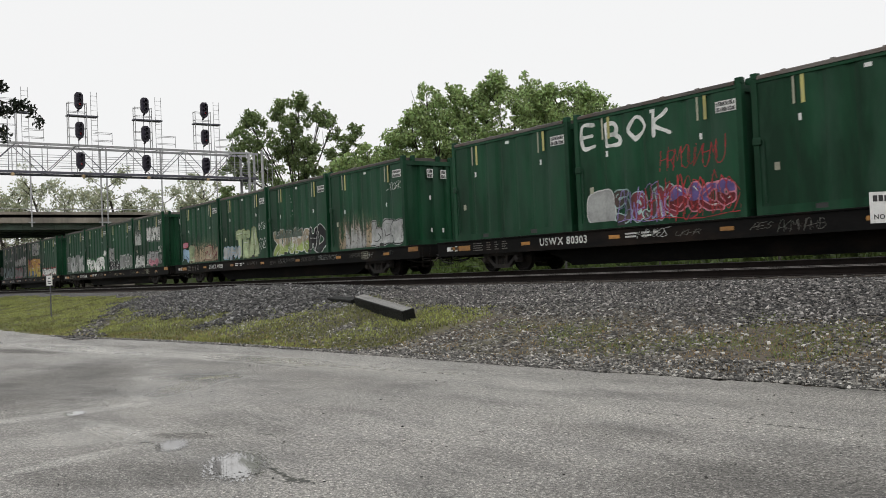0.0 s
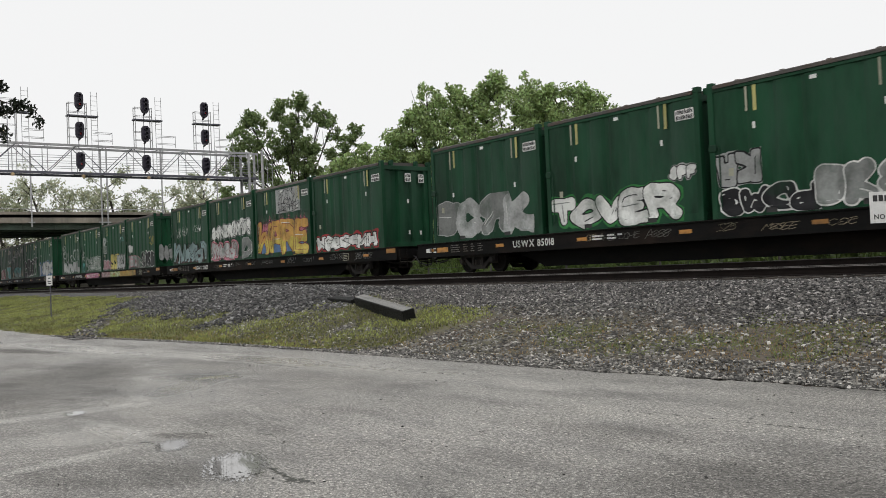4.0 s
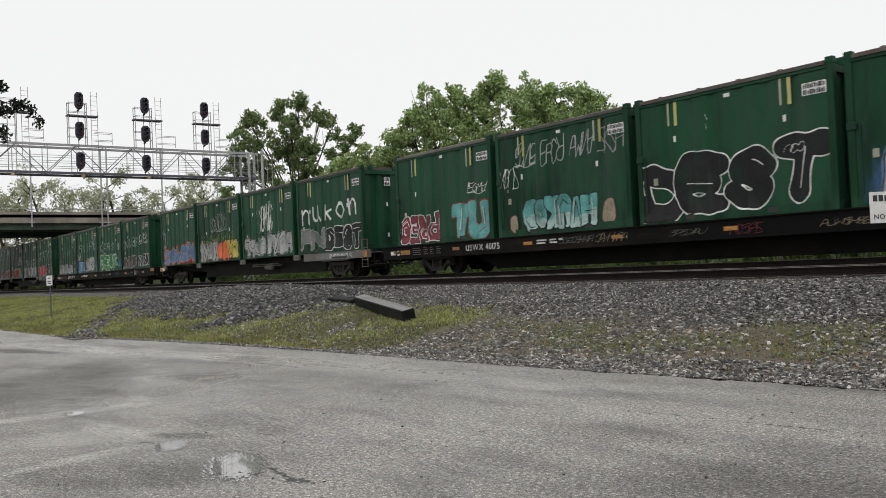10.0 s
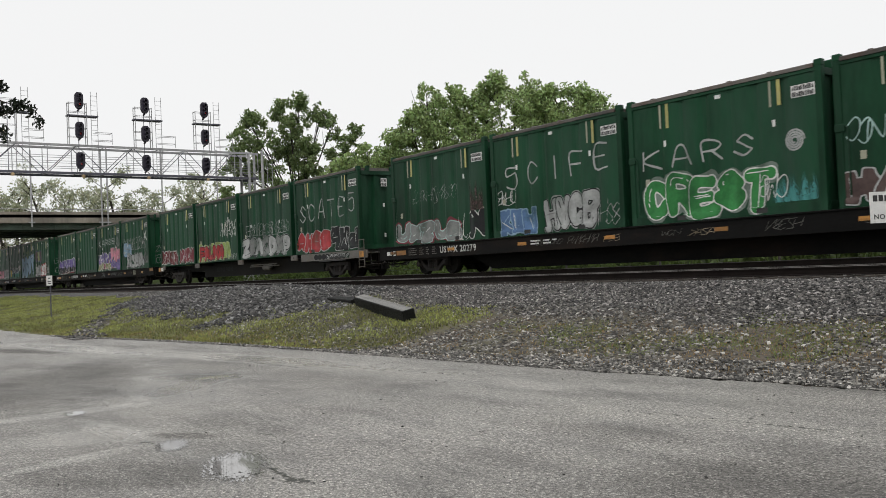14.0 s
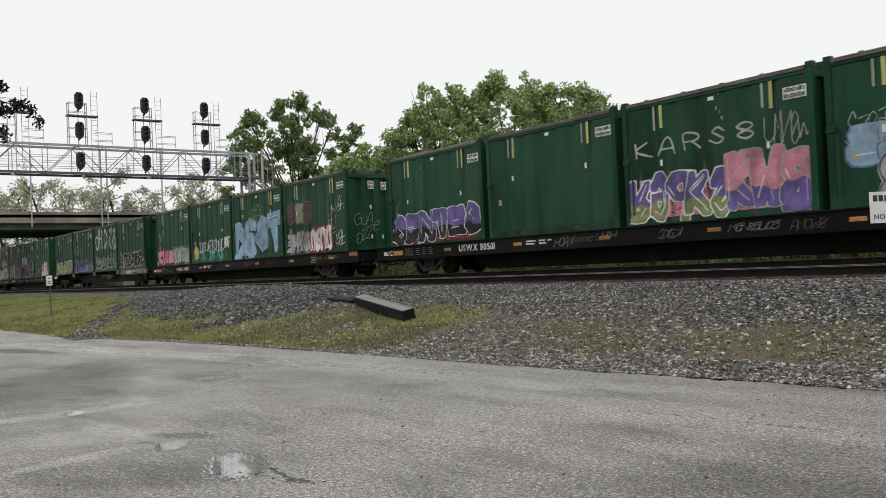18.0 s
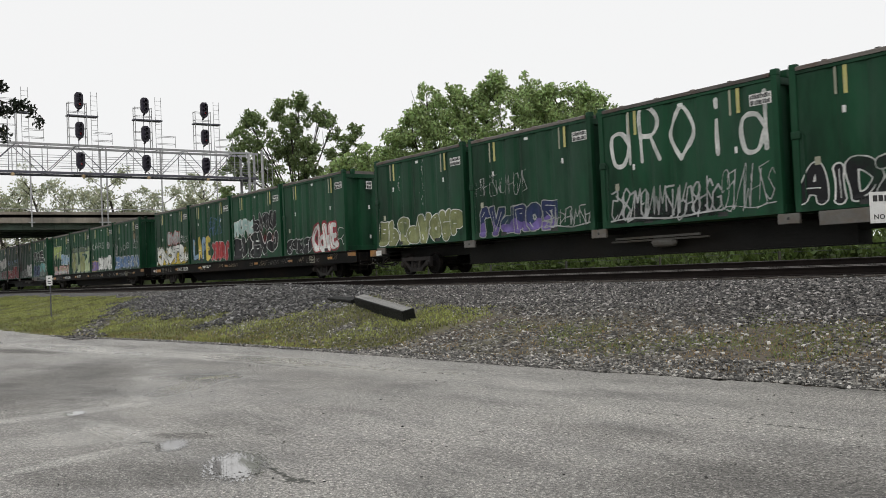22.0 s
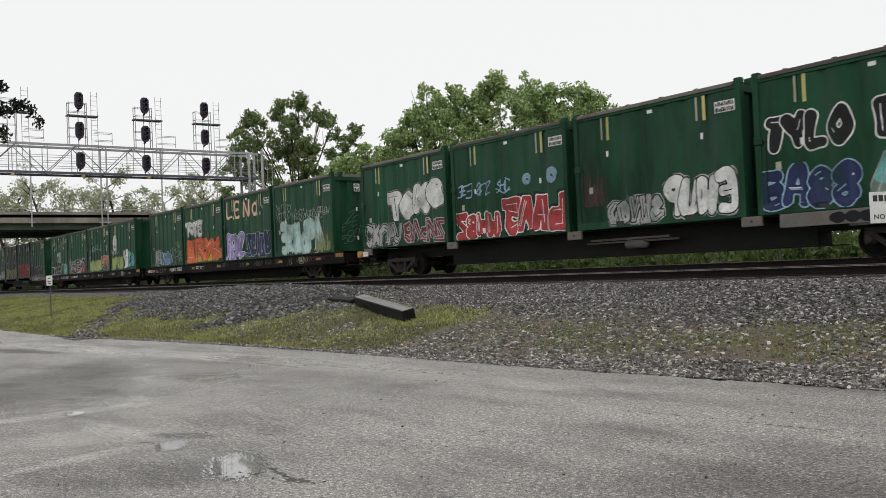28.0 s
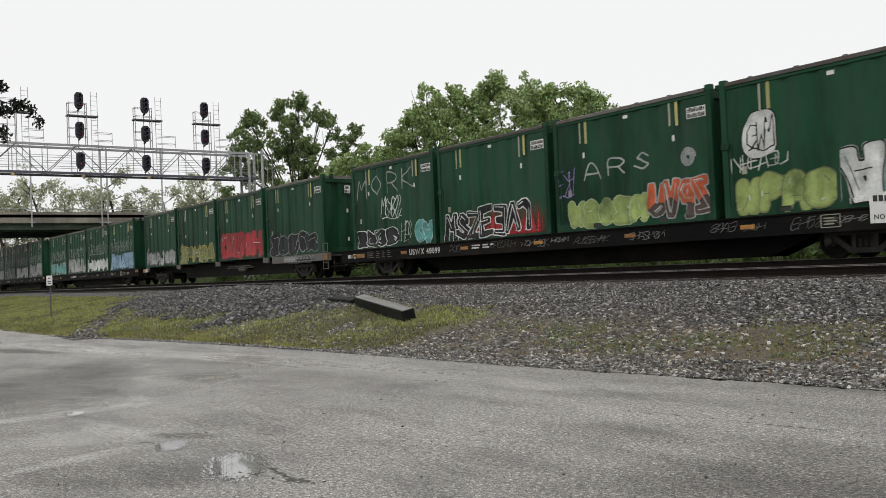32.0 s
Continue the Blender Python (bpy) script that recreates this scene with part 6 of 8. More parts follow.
def smear(box, u0, u1, v0, v1, hue, seed=0):
    """A patch of buffed or faded paint in soft upright streaks."""
    x0, x1, z0, z1 = fit_box(None, u0, u1, v0, v1)
    x0, x1 = max(-2.86, x0 - 0.15), min(2.86, x1 + 0.15)
    xs = sorted([x0, x1] + [b for b in BREAKS if x0 < b < x1])
    zs = [z0] + ([0.216, 0.224] if z0 < 0.2 else []) + [min(3.3, z1 + 0.25)]
    p = np.array([(x, z) for x in xs for z in zs])
    lift = LIFT.get(box.name, 0.0) + 0.002
    LIFT[box.name] = lift
    vs = np.stack([p[:, 0], -side_relief(p[:, 0], p[:, 1]) - lift, p[:, 1]], -1)
    k = len(zs)
    fs = [(i * k + j, (i + 1) * k + j, (i + 1) * k + j + 1, i * k + j + 1) for i in range(len(xs) - 1) for j in range(k - 1)]
    return part("faded_patch", raw_mesh("faded_patch", vs, fs, fade(hue)), fade(hue), box, hue + " faded streaky patch")


def disc(box, u, v, r, hue, rings=2):
    """A round spiral mark."""
    cx, cz = (u - 0.5) * LONG, v * 3.55
    vs, fs, sl = [], [], []
    v0, f0 = ribbon([(cx + r * (1 - t / 60 * 0.85) * math.cos(t * 0.42), cz + r * (1 - t / 60 * 0.85) * math.sin(t * 0.42)) for t in range(58)], r * 0.17)
    vs.append(v0)
    fs.append(f0)
    sl.append(0)
    return lay(vs, fs, sl, [spray(hue)], "painted_disc", box, hue + " spiral painted disc")


def oval(box, u0, u1, v0, v1, fill, line, seed=0):
    rng = random.Random(seed)
    x0, x1, z0, z1 = fit_box(None, u0, u1, v0, v1)
    c = ((x0 + x1) / 2, (z0 + z1) / 2, (x1 - x0) / 2, (z1 - z0) / 2)
    sd = rng.randint(0, 999)
    return lay([blob(random.Random(sd), *c, 26, 0.06), blob(random.Random(sd), c[0], c[1], c[2] - 0.035, c[3] - 0.035, 26, 0.06)], [[tuple(range(26))]] * 2, [0, 1],
               [spray(line), spray(fill)], "painted_oval", box, fill + " painted oval outlined in " + line)


def on_end(box, hue, seed, blobs=0):
    """Tags on the leading end of a container: looping strokes, some over fat filled letters."""
    rng = random.Random(seed)
    for k in range(blobs):
        cy, cz, ry, rz = -0.82 + 0.34 * k, 0.98 - 0.04 * k, 0.2, 0.62 - 0.13 * k
        ph = rng.uniform(0, 6)
        ring = [(cy + ry * (1 + 0.16 * math.sin(3 * t * 0.262 + ph)) * math.cos(t * 0.262), cz + rz * (1 + 0.1 * math.sin(2 * t * 0.262 + ph)) * math.sin(t * 0.262)) for t in range(24)]
        s = Shape()
        s.add([(2.978 + 0.001 * k, c, d) for c, d in ring], [tuple(range(24))])
        fat = part("end_letter", s, spray(hue), box, hue + " fat letter painted on the end")
        s = Shape()
        v, f = ribbon(ring + ring[:1], 0.02, False)
        s.add([(2.982 + 0.001 * k, c, d) for c, d in v], f)
        part("outline", s, spray("black"), fat, "black sprayed outline")
    s = Shape()
    for k in range(7):
        cy, cz, big = -0.62 + 0.3 * (k % 4) + (0.35 if blobs else 0), 0.55 + 0.2 * k * rng.uniform(0.7, 1.1), rng.uniform(0.3, 0.55)
        m, lean = rng.choice((1, -1)), rng.uniform(-0.3, 0.5)
        for p in skeleton(rng.choice("AEGKRSUZ58"), True):
            u, w = (p[:, 0] - 0.5) * m, p[:, 1] - 0.5
            q = np.stack([cy + (u + lean * w) * big * 0.75, cz + (w + 0.3 * u) * big], -1)
            v, f = ribbon(q, 0.022, False)
            s.add([(2.988 + 0.001 * k, c, d) for c, d in v], f)
    part("end_tag", s, spray(hue), box, hue + " painted tag on the end")


def car_number(car, text, x, size, y, z, hue):
    """Running number on a car's side."""
    vs, fs, sl = [], [], []
    cur = x
    for ch in text:
        if ch == " ":
            cur += size * 0.45
            continue
        pts, faces = glyph(ch, 0.02)
        p = pts * size * 1.38
        lo = p[:, 0].min()
        vs.append(np.stack([p[:, 0] - lo + cur, p[:, 1] + z], -1))
        fs.append(faces)
        sl.append(0)
        cur += p[:, 0].max() - lo + size * 0.16
    return tagged(lay(vs, fs, sl, [spray(hue)], "car_number", car, hue + " stencilled running number", False, y), kind="stuff")


def sill_tags(car, seed, hues):
    """Small scribbled tags along a flat car's side sill."""
    rng = random.Random(seed)
    x = -0.6
    while x > -21.6:
        span = rng.uniform(0.5, 1.5)
        x -= span + rng.choice((0.15, 0.3, 0.8, 1.6))
        if x < -18.2:
            break
        hue = rng.choice(hues)
        vs, fs, sl = [], [], []
        n = int(span / 0.17)
        high, lean = rng.uniform(0.14, 0.26), rng.uniform(0.1, 0.6)
        up = rng.uniform(-0.05, 0.05)
        for i in range(n):
            m = rng.choice((1, -1))
            for p in skeleton(rng.choice("ACEGHKMNRSUWZ58"), rng.random() < 0.5):
                a, b = (p[:, 0] - 0.5) * m, p[:, 1] - 0.5
                q = np.stack([x + (i + 0.5) * span / n + (a + lean * b) * 0.24, DECK - 0.27 + up + (b + 0.2 * a) * high], -1)
                v, f = ribbon(q, 0.011, False)
                vs.append(v)
                fs.append(f)
                sl.append(0)
        tagged(lay(vs, fs, sl, [spray(hue)], "sill_tag", car, hue + " painted tag on the sill", False, -1.3025), kind="stuff")


def sill_piece(car, x0, x1, fill, line, seed):
    """A long painted band with lettering lines on a flat car's sill."""
    rng = random.Random(seed)
    n = int((x1 - x0) / 0.1)
    top = [DECK - 0.06 - 0.05 * rng.random() for k in range(n + 1)]
    low = [DECK - 0.49 + 0.06 * rng.random() for k in range(n + 1)]
    px = [x0 + (x1 - x0) * k / n for k in range(n + 1)]
    vs = [list(zip(px, low)) + list(zip(px, top))]
    fs = [[(k, k + 1, n + 2 + k, n + 1 + k) for k in range(n)]]
    sl = [0]
    # jagged arms and loops that run into one another
    x = x0 + 0.1
    while x < x1 - 0.35:
        w = rng.uniform(0.22, 0.5)
        lean = rng.uniform(-0.12, 0.16)
        kind = rng.randrange(4)
        zt, zb = DECK - 0.09 - 0.06 * rng.random(), DECK - 0.47 + 0.07 * rng.random()
        zm = (zt + zb) / 2 + rng.uniform(-0.07, 0.07)
        if kind == 0:
            q = [(x, zb), (x + lean, zm), (x + 0.35 * w + lean, zt), (x + 0.6 * w, zm - 0.05), (x + w, zb + 0.04)]
        elif kind == 1:
            q = [(x + 0.5 * w + 0.45 * w * math.cos(0.5 * t), zm + 0.15 * math.sin(0.5 * t)) for t in range(rng.randrange(8, 13))]
        elif kind == 2:
            q = [(x, zt), (x + w, zt - 0.08), (x + 0.3 * w, zm), (x + 0.9 * w, zm - 0.04), (x + lean, zb)]
        else:
            q = [(x + w * t / 6, zm + 0.13 * math.sin(1.15 * t + lean * 20)) for t in range(7)]
        v, f = ribbon(q, rng.uniform(0.016, 0.042), False)
        vs.append(v)
        fs.append(f)
        sl.append(1)
        x += w * rng.uniform(0.45, 0.95)
    tagged(lay(vs, fs, sl, [spray(fill), spray(line)], "painted_piece", car, fill + " painted piece along the sill", False, -1.3025), kind="stuff")


def B(k, j):
    """Container j (1 trails, 4 leads) of car k."""
    return TRAIN[k + 1][1][j - 1]


def platform_piece(car, seed, fill, line):
    """A running piece on the end platform of a skeleton car."""
    rng = random.Random(seed)
    vs, fs, sl = [], [], []
    for k in range(9):
        x, z = -1.0 - k * 0.36, DECK - 0.20
        vs.append([(x + 0.19 * (1 + 0.2 * rng.random()) * math.cos(t * 0.45), z + 0.125 * (1 + 0.15 * rng.random()) * math.sin(t * 0.45)) for t in range(14)])
        fs.append([tuple(range(14))])
        sl.append(0)
        for again in range(2):
            p, q = rng.uniform(0, 6), rng.uniform(0, 6)
            v, f = ribbon([(x + 0.14 * math.sin(t * 0.7 + p), z + 0.09 * math.cos(t * 0.55 + q)) for t in range(12)], 0.028)
            vs.append(v)
            fs.append(f)
            sl.append(1)
    lay(vs, fs, sl, [spray(fill), spray(line)], "painted_piece", car, fill + " painted piece on the end platform", False, -1.3325)


def panel(box, u0, u1, v0, v1, hue, seed):
    """A squared block of rolled-on paint with slightly ragged sides."""
    rng = random.Random(seed)
    x0, x1, z0, z1 = fit_box(None, u0, u1, v0, v1)
    n = 14
    pts = [(x0 + (x1 - x0) * k / n, z0 + rng.uniform(0, 0.05)) for k in range(n + 1)] + [(x0 + (x1 - x0) * k / n, z1 - rng.uniform(0, 0.05)) for k in range(n + 1)]
    lay([pts], [[(k, k + 1, n + 2 + k, n + 1 + k) for k in range(n)]], [0], [spray(hue)], "painted_block", box, hue + " squared block of paint")


def flecks(box, u, v0, v1, seed):
    """A broken upright streak of flaked pale paint."""
    rng = random.Random(seed)
    cx, vs, fs, sl = (u - 0.5) * LONG, [], [], []
    z = v1 * 3.55
    while z > v0 * 3.55:
        h = rng.uniform(0.02, 0.12)
        x, w = cx + rng.gauss(0, 0.05), rng.uniform(0.008, 0.03)
        vs.append([(x - w, z), (x + w * 0.3, z - h), (x + w, z - h * 0.4), (x + w * 0.5, z + 0.01)])
        fs.append([(0, 1, 2, 3)])
        sl.append(0)
        z -= h + rng.choice((0.0, 0.02, 0.1, 0.3))
        cx += rng.uniform(-0.02, 0.03)
    tagged(lay(vs, fs, sl, [spray("silver")], "flaked_streak", box, "broken streak of flaked pale paint"), kind="stuff")


for k, j, u, v0, v1 in ((8, 1, 0.37, 0.4, 0.85), (10, 1, 0.55, 0.3, 0.93), (10, 1, 0.28, 0.6, 0.8), (9, 4, 0.72, 0.1, 0.9), (12, 4, 0.8, 0.5, 0.9), (0, 3, 0.4, 0.5, 0.85), (5, 3, 0.3, 0.4, 0.7), (14, 3, 0.5, 0.5, 0.7), (4, 3, 0.4, 0.6, 0.8), (8, 3, 0.55, 0.7, 0.95)):
    flecks(B(k, j), u, v0, v1, 900 + 10 * k + j)

# car by car, from the one that passes first
b = B(-1, 2)
word(b, "EBOK", 0.02, 0.64, 0.70, 0.90, "white", thin=True)
scrawl(b, 0.55, 0.9, 0.42, 0.60, "red", 3, 5, 0.03)
oval(b, 0.06, 0.27, 0.01, 0.33, "silver", "white", 4)
bubbles(b, 4, 0.27, 0.62, 0.03, 0.30, "brown", "paleteal", "", 6, "wine", fat=0.8)
bubbles(b, 4, 0.6, 0.95, 0.08, 0.30, "purple", "pink", "", 7, "darkred", fat=0.8)
scrawl(b, 0.28, 0.6, 0.05, 0.3, "violet", 6, 5, 0.03)
scrawl(b, 0.45, 0.98, 0.04, 0.34, "red", 8, 6, 0.03)
b = B(-1, 4)
bubbles(b, 4, 0.1, 0.8, 0.02, 0.25, "silver", "black", "", 6)

b = B(0, 1)
smear(b, 0.25, 0.95, 0.02, 0.45, "tan", 7)
smear(b, 0.3, 0.9, 0.02, 0.4, "tan", 8)
word(b, "R", 0.04, 0.22, 0.02, 0.27, "lightblue", "black")
word(b, "E", 0.24, 0.38, 0.02, 0.3, "palegreen", "tan")
bubbles(b, 2, 0.66, 0.95, 0.04, 0.26, "tan", "wine", "", 9, fat=0.8)
oval(b, 0.05, 0.2, 0.28, 0.38, "pink", "red", 2)
b = B(0, 2)
word(b, "TEA", 0.36, 0.8, 0.03, 0.47, "palegreen", "olive", seed=2, blocky=True, fat=1.1)
bubbles(b, 4, 0.05, 0.42, 0.02, 0.21, "silver", "lightblue", "", 11)
scrawl(b, 0.82, 0.98, 0.42, 0.52, "white", 12, 4, 0.025)
scrawl(b, 0.84, 0.99, 0.15, 0.3, "white", 13, 3, 0.04)
b = B(0, 3)
bubbles(b, 6, 0.08, 0.72, 0.02, 0.36, "tan", "white", "", 14, "lime", blocky=True, fat=1.0)
bubbles(b, 2, 0.7, 0.97, 0.02, 0.36, "black", "white", "", 15)
smear(b, 0.1, 0.6, 0.25, 0.42, "faint", 16)
b = B(0, 4)
smear(b, 0.12, 0.62, 0.02, 0.5, "tan", 17)
smear(b, 0.25, 0.68, 0.02, 0.42, "tan", 16)
smear(b, 0.22, 0.5, 0.02, 0.42, "silver", 18)
bubbles(b, 3, 0.58, 0.99, 0.02, 0.32, "silver", "black", "", 19)
scrawl(b, 0.8, 0.98, 0.66, 0.74, "white", 20, 5, 0.025)

b = B(1, 1)
bubbles(b, 4, 0.05, 0.92, 0.05, 0.42, "grey", "silver", "", 21, "silver")
b = B(1, 2)
word(b, "TOVER", 0.01, 0.86, 0.03, 0.30, "white", "black", "green")
word(b, "SPF", 0.82, 0.98, 0.33, 0.44, "white", "black")
b = B(1, 3)
bubbles(b, 2, 0.03, 0.24, 0.25, 0.47, "silver", "black", "", 22)
bubbles(b, 4, 0.04, 0.5, 0.02, 0.22, "black", "white", "", 23)
bubbles(b, 4, 0.5, 0.98, 0.03, 0.30, "grey", "white", "", 24)
b = B(1, 4)
word(b, "SAUCY!", 0.45, 0.92, 0.50, 0.76, "white", "black", seed=3)
smear(b, 0.03, 0.26, 0.46, 0.84, "white", 25)
smear(b, 0.05, 0.24, 0.5, 0.8, "white", 26)
bubbles(b, 4, 0.04, 0.37, 0.02, 0.24, "white", "black", "", 26)
bubbles(b, 2, 0.45, 0.55, 0.05, 0.25, "grey", "white", "", 27)
bubbles(b, 3, 0.53, 0.82, 0.03, 0.30, "silver", "black", "", 28, "pink")
scrawl(b, 0.84, 0.99, 0.26, 0.38, "white", 29, 4, 0.03)
bubbles(b, 2, 0.84, 0.99, 0.05, 0.24, "grey", "black", "", 30)

b = B(2, 1)
smear(b, 0.1, 0.9, 0.1, 0.44, "brown", 31)
smear(b, 0.03, 0.97, 0.02, 0.3, "brown", 30)
bubbles(b, 6, 0.05, 0.99, 0.02, 0.37, "dusky teal", "black", "", 34, fat=0.85, blocky=True)
scrawl(b, 0.15, 0.45, 0.5, 0.64, "white", 33, 4, 0.025)
scrawl(b, 0.62, 0.8, 0.52, 0.64, "white", 35, 3, 0.025)
b = B(2, 2)
word(b, "SONER", 0.05, 0.53, 0.36, 0.58, "white", "black")
bubbles(b, 5, 0.55, 0.93, 0.38, 0.62, "white", "black", "", 33, blocky=True)
bubbles(b, 6, 0.04, 0.66, 0.03, 0.29, "silver", "wine", "pink", 34)
bubbles(b, 1, 0.76, 0.95, 0.03, 0.32, "grey", "silver", "", 35)
scrawl(b, 0.01, 0.05, 0.02, 0.5, "white", 36, 1, 0.03)
scrawl(b, 0.95, 0.99, 0.05, 0.4, "white", 37, 1, 0.03)
b = B(2, 3)
panel(b, 0.40, 0.82, 0.60, 0.96, "silver", 38)
scrawl(b, 0.43, 0.8, 0.84, 0.93, "black", 39, 7, 0.03)
scrawl(b, 0.43, 0.8, 0.73, 0.82, "black", 40, 7, 0.035)
scrawl(b, 0.43, 0.8, 0.63, 0.71, "black", 41, 7, 0.03)
smear(b, 0.02, 0.98, 0.28, 0.6, "pink", 41)
smear(b, 0.05, 0.95, 0.34, 0.56, "pink", 44)
panel(b, 0.1, 0.92, 0.05, 0.26, "blue", 42)
word(b, "WARE", 0.04, 0.97, 0.03, 0.52, "amber", "wine", seed=6, fat=0.8, second="yellow", blocky=True)
b = B(2, 4)
bubbles(b, 7, 0.05, 0.9, 0.02, 0.2, "white", "black", "red", 43)

b = B(3, 1)
word(b, "yukon", 0.06, 0.96, 0.30, 0.56, "silver", thin=True, rise=0.25)
bubbles(b, 5, 0.12, 0.74, 0.03, 0.27, "silver", "faint", "", 44, blocky=True, mark=False)
bubbles(b, 1, 0.74, 0.96, 0.04, 0.3, "grey", "silver", "", 45)
scrawl(b, 0.04, 0.2, 0.52, 0.7, "white", 46, 2, 0.025)
b = B(3, 2)
bubbles(b, 8, 0.25, 0.97, 0.03, 0.34, "faint", "silver", "", 47, fat=0.7)
scrawl(b, 0.5, 0.97, 0.08, 0.34, "white", 48, 6, 0.03)
scrawl(b, 0.05, 0.2, 0.02, 0.24, "teal", 49, 3, 0.04)
scrawl(b, 0.06, 0.18, 0.28, 0.48, "white", 50, 2, 0.03)
b = B(3, 3)
bubbles(b, 1, 0.05, 0.17, 0.56, 0.74, "silver", "faint", "", 51)
bubbles(b, 1, 0.05, 0.17, 0.38, 0.55, "faint", "silver", "", 50)
bubbles(b, 4, 0.03, 0.38, 0.02, 0.24, "dusky pink", "silver", "", 52)
bubbles(b, 2, 0.38, 0.68, 0.02, 0.34, "mustard", "black", "", 53)
bubbles(b, 3, 0.66, 0.98, 0.03, 0.31, "silver", "black", "", 54, blocky=True)
scrawl(b, 0.8, 0.93, 0.58, 0.70, "teal", 55, 3, 0.03)
b = B(3, 4)
bubbles(b, 5, 0.05, 0.42, 0.03, 0.26, "faint", "pink", "", 56, "silver")
bubbles(b, 3, 0.06, 0.18, 0.33, 0.48, "white", "silver", "", 57)
word(b, "UK8", 0.54, 0.99, 0.01, 0.34, "black", "white")
scrawl(b, 0.8, 0.95, 0.45, 0.6, "yellow", 58, 3, 0.03)
scrawl(b, 0.42, 0.54, 0.02, 0.2, "white", 59, 2, 0.03)
on_end(b, "silver", 60, 3)

b = B(4, 1)
bubbles(b, 4, 0.05, 0.46, 0.02, 0.33, "wine", "white", "", 61)
word(b, "TU", 0.62, 0.95, 0.02, 0.40, "teal", "red", seed=3, blocky=True, fat=1.15)
scrawl(b, 0.78, 0.95, 0.48, 0.58, "white", 63, 3, 0.03)
b = B(4, 2)
for k, u in enumerate((0.16, 0.38, 0.60, 0.80)):
    scrawl(b, u, u + 0.16, 0.66, 0.86, "silver", 64 + k * 17, 3, 0.04)
scrawl(b, 0.02, 0.18, 0.45, 0.65, "white", 65, 3, 0.03)
bubbles(b, 6, 0.22, 0.76, 0.03, 0.33, "teal", "black", "", 67, "paleteal", blocky=True, fat=1.25)
oval(b, 0.8, 0.9, 0.03, 0.26, "tan", "brown", 3)
oval(b, 0.1, 0.17, 0.03, 0.2, "tan", "brown", 4)
b = B(4, 3)
word(b, "DEST", 0.03, 0.97, 0.04, 0.50, "black", "white", seed=3, rise=0.25, blocky=False, fat=1.05)
scrawl(b, 0.78, 0.86, 0.42, 0.48, "white", 68, 3, 0.025)
b = B(4, 4)
smear(b, 0.05, 0.95, 0.02, 0.45, "blue", 69)
word(b, "ISEK", 0.06, 0.95, 0.03, 0.38, "silver", "black", "blue", seed=6, fat=1.15)

b = B(5, 1)
scrawl(b, 0.05, 0.16, 0.32, 0.62, "silver", 70, 2, 0.03)
smear(b, 0.06, 0.97, 0.02, 0.3, "red", 70)
word(b, "COVEN", 0.1, 0.96, 0.02, 0.33, "blue", "amber", "red", seed=5, rise=0.15, blocky=True, fat=0.95, dots="lightblue")
b = B(5, 2)
bubbles(b, 4, 0.03, 0.5, 0.02, 0.33, "silver", "black", "olive", 71)
bubbles(b, 2, 0.5, 0.75, 0.03, 0.32, "orange", "red", "", 72)
bubbles(b, 2, 0.74, 0.97, 0.03, 0.34, "yellow", "black", "", 73)
scrawl(b, 0.35, 0.7, 0.5, 0.75, "silver", 74, 4, 0.035)
scrawl(b, 0.05, 0.9, 0.3, 0.45, "lime", 75, 5, 0.02)
b = B(5, 3)
scrawl(b, 0.36, 0.62, 0.4, 0.74, "white", 76, 2, 0.07)
bubbles(b, 4, 0.03, 0.47, 0.02, 0.30, "silver", "black", "", 77, blocky=True)
bubbles(b, 4, 0.52, 0.98, 0.04, 0.34, "silver", "black", "", 78, blocky=True)
b = B(5, 4)
word(b, "nukon", 0.05, 0.95, 0.42, 0.62, "white", thin=True, rise=0.15)
bubbles(b, 2, 0.05, 0.42, 0.05, 0.33, "grey", "silver", "", 78)
word(b, "DEST", 0.46, 0.99, 0.04, 0.33, "black", "white", seed=79, blocky=True)

b = B(6, 1)
scrawl(b, 0.25, 0.7, 0.46, 0.6, "silver", 80, 6, 0.02)
bubbles(b, 5, 0.05, 0.72, 0.02, 0.24, "grey", "paleteal", "wine", 81)
scrawl(b, 0.72, 0.82, 0.02, 0.25, "white", 82, 2, 0.03)
bubbles(b, 1, 0.84, 0.98, 0.02, 0.3, "black", "white", "", 83)
smear(b, 0.85, 0.97, 0.3, 0.62, "brown", 84)
b = B(6, 2)
word(b, "5CIFE", 0.1, 0.95, 0.48, 0.70, "silver", thin="fine", rise=0.2)
bubbles(b, 3, 0.08, 0.36, 0.02, 0.27, "blue", "lightblue", "", 85)
bubbles(b, 4, 0.44, 0.82, 0.02, 0.34, "silver", "black", "", 86)
scrawl(b, 0.05, 0.2, 0.32, 0.45, "white", 87, 3, 0.03)
scrawl(b, 0.84, 0.97, 0.05, 0.22, "silver", 88, 3, 0.025)
b = B(6, 3)
word(b, "KARS", 0.05, 0.72, 0.44, 0.60, "silver", thin="fine")
disc(b, 0.87, 0.5, 0.28, "silver")
word(b, "CREST", 0.1, 0.76, 0.03, 0.36, "green", "white", "faint")
smear(b, 0.78, 0.97, 0.08, 0.28, "teal", 89)
scrawl(b, 0.7, 0.82, 0.1, 0.3, "white", 90, 3, 0.03)
b = B(6, 4)
for k, (u, hue) in enumerate(((0.04, "paleteal"), (0.22, "silver"), (0.4, "paleteal"), (0.6, "white"), (0.8, "white"))):
    scrawl(b, u, u + 0.14, 0.42 + 0.02 * k, 0.58 + 0.02 * k, hue, 91 + k * 11, 3, 0.04)
bubbles(b, 4, 0.02, 0.52, 0.02, 0.27, "brown", "silver", "", 92, blocky=True)
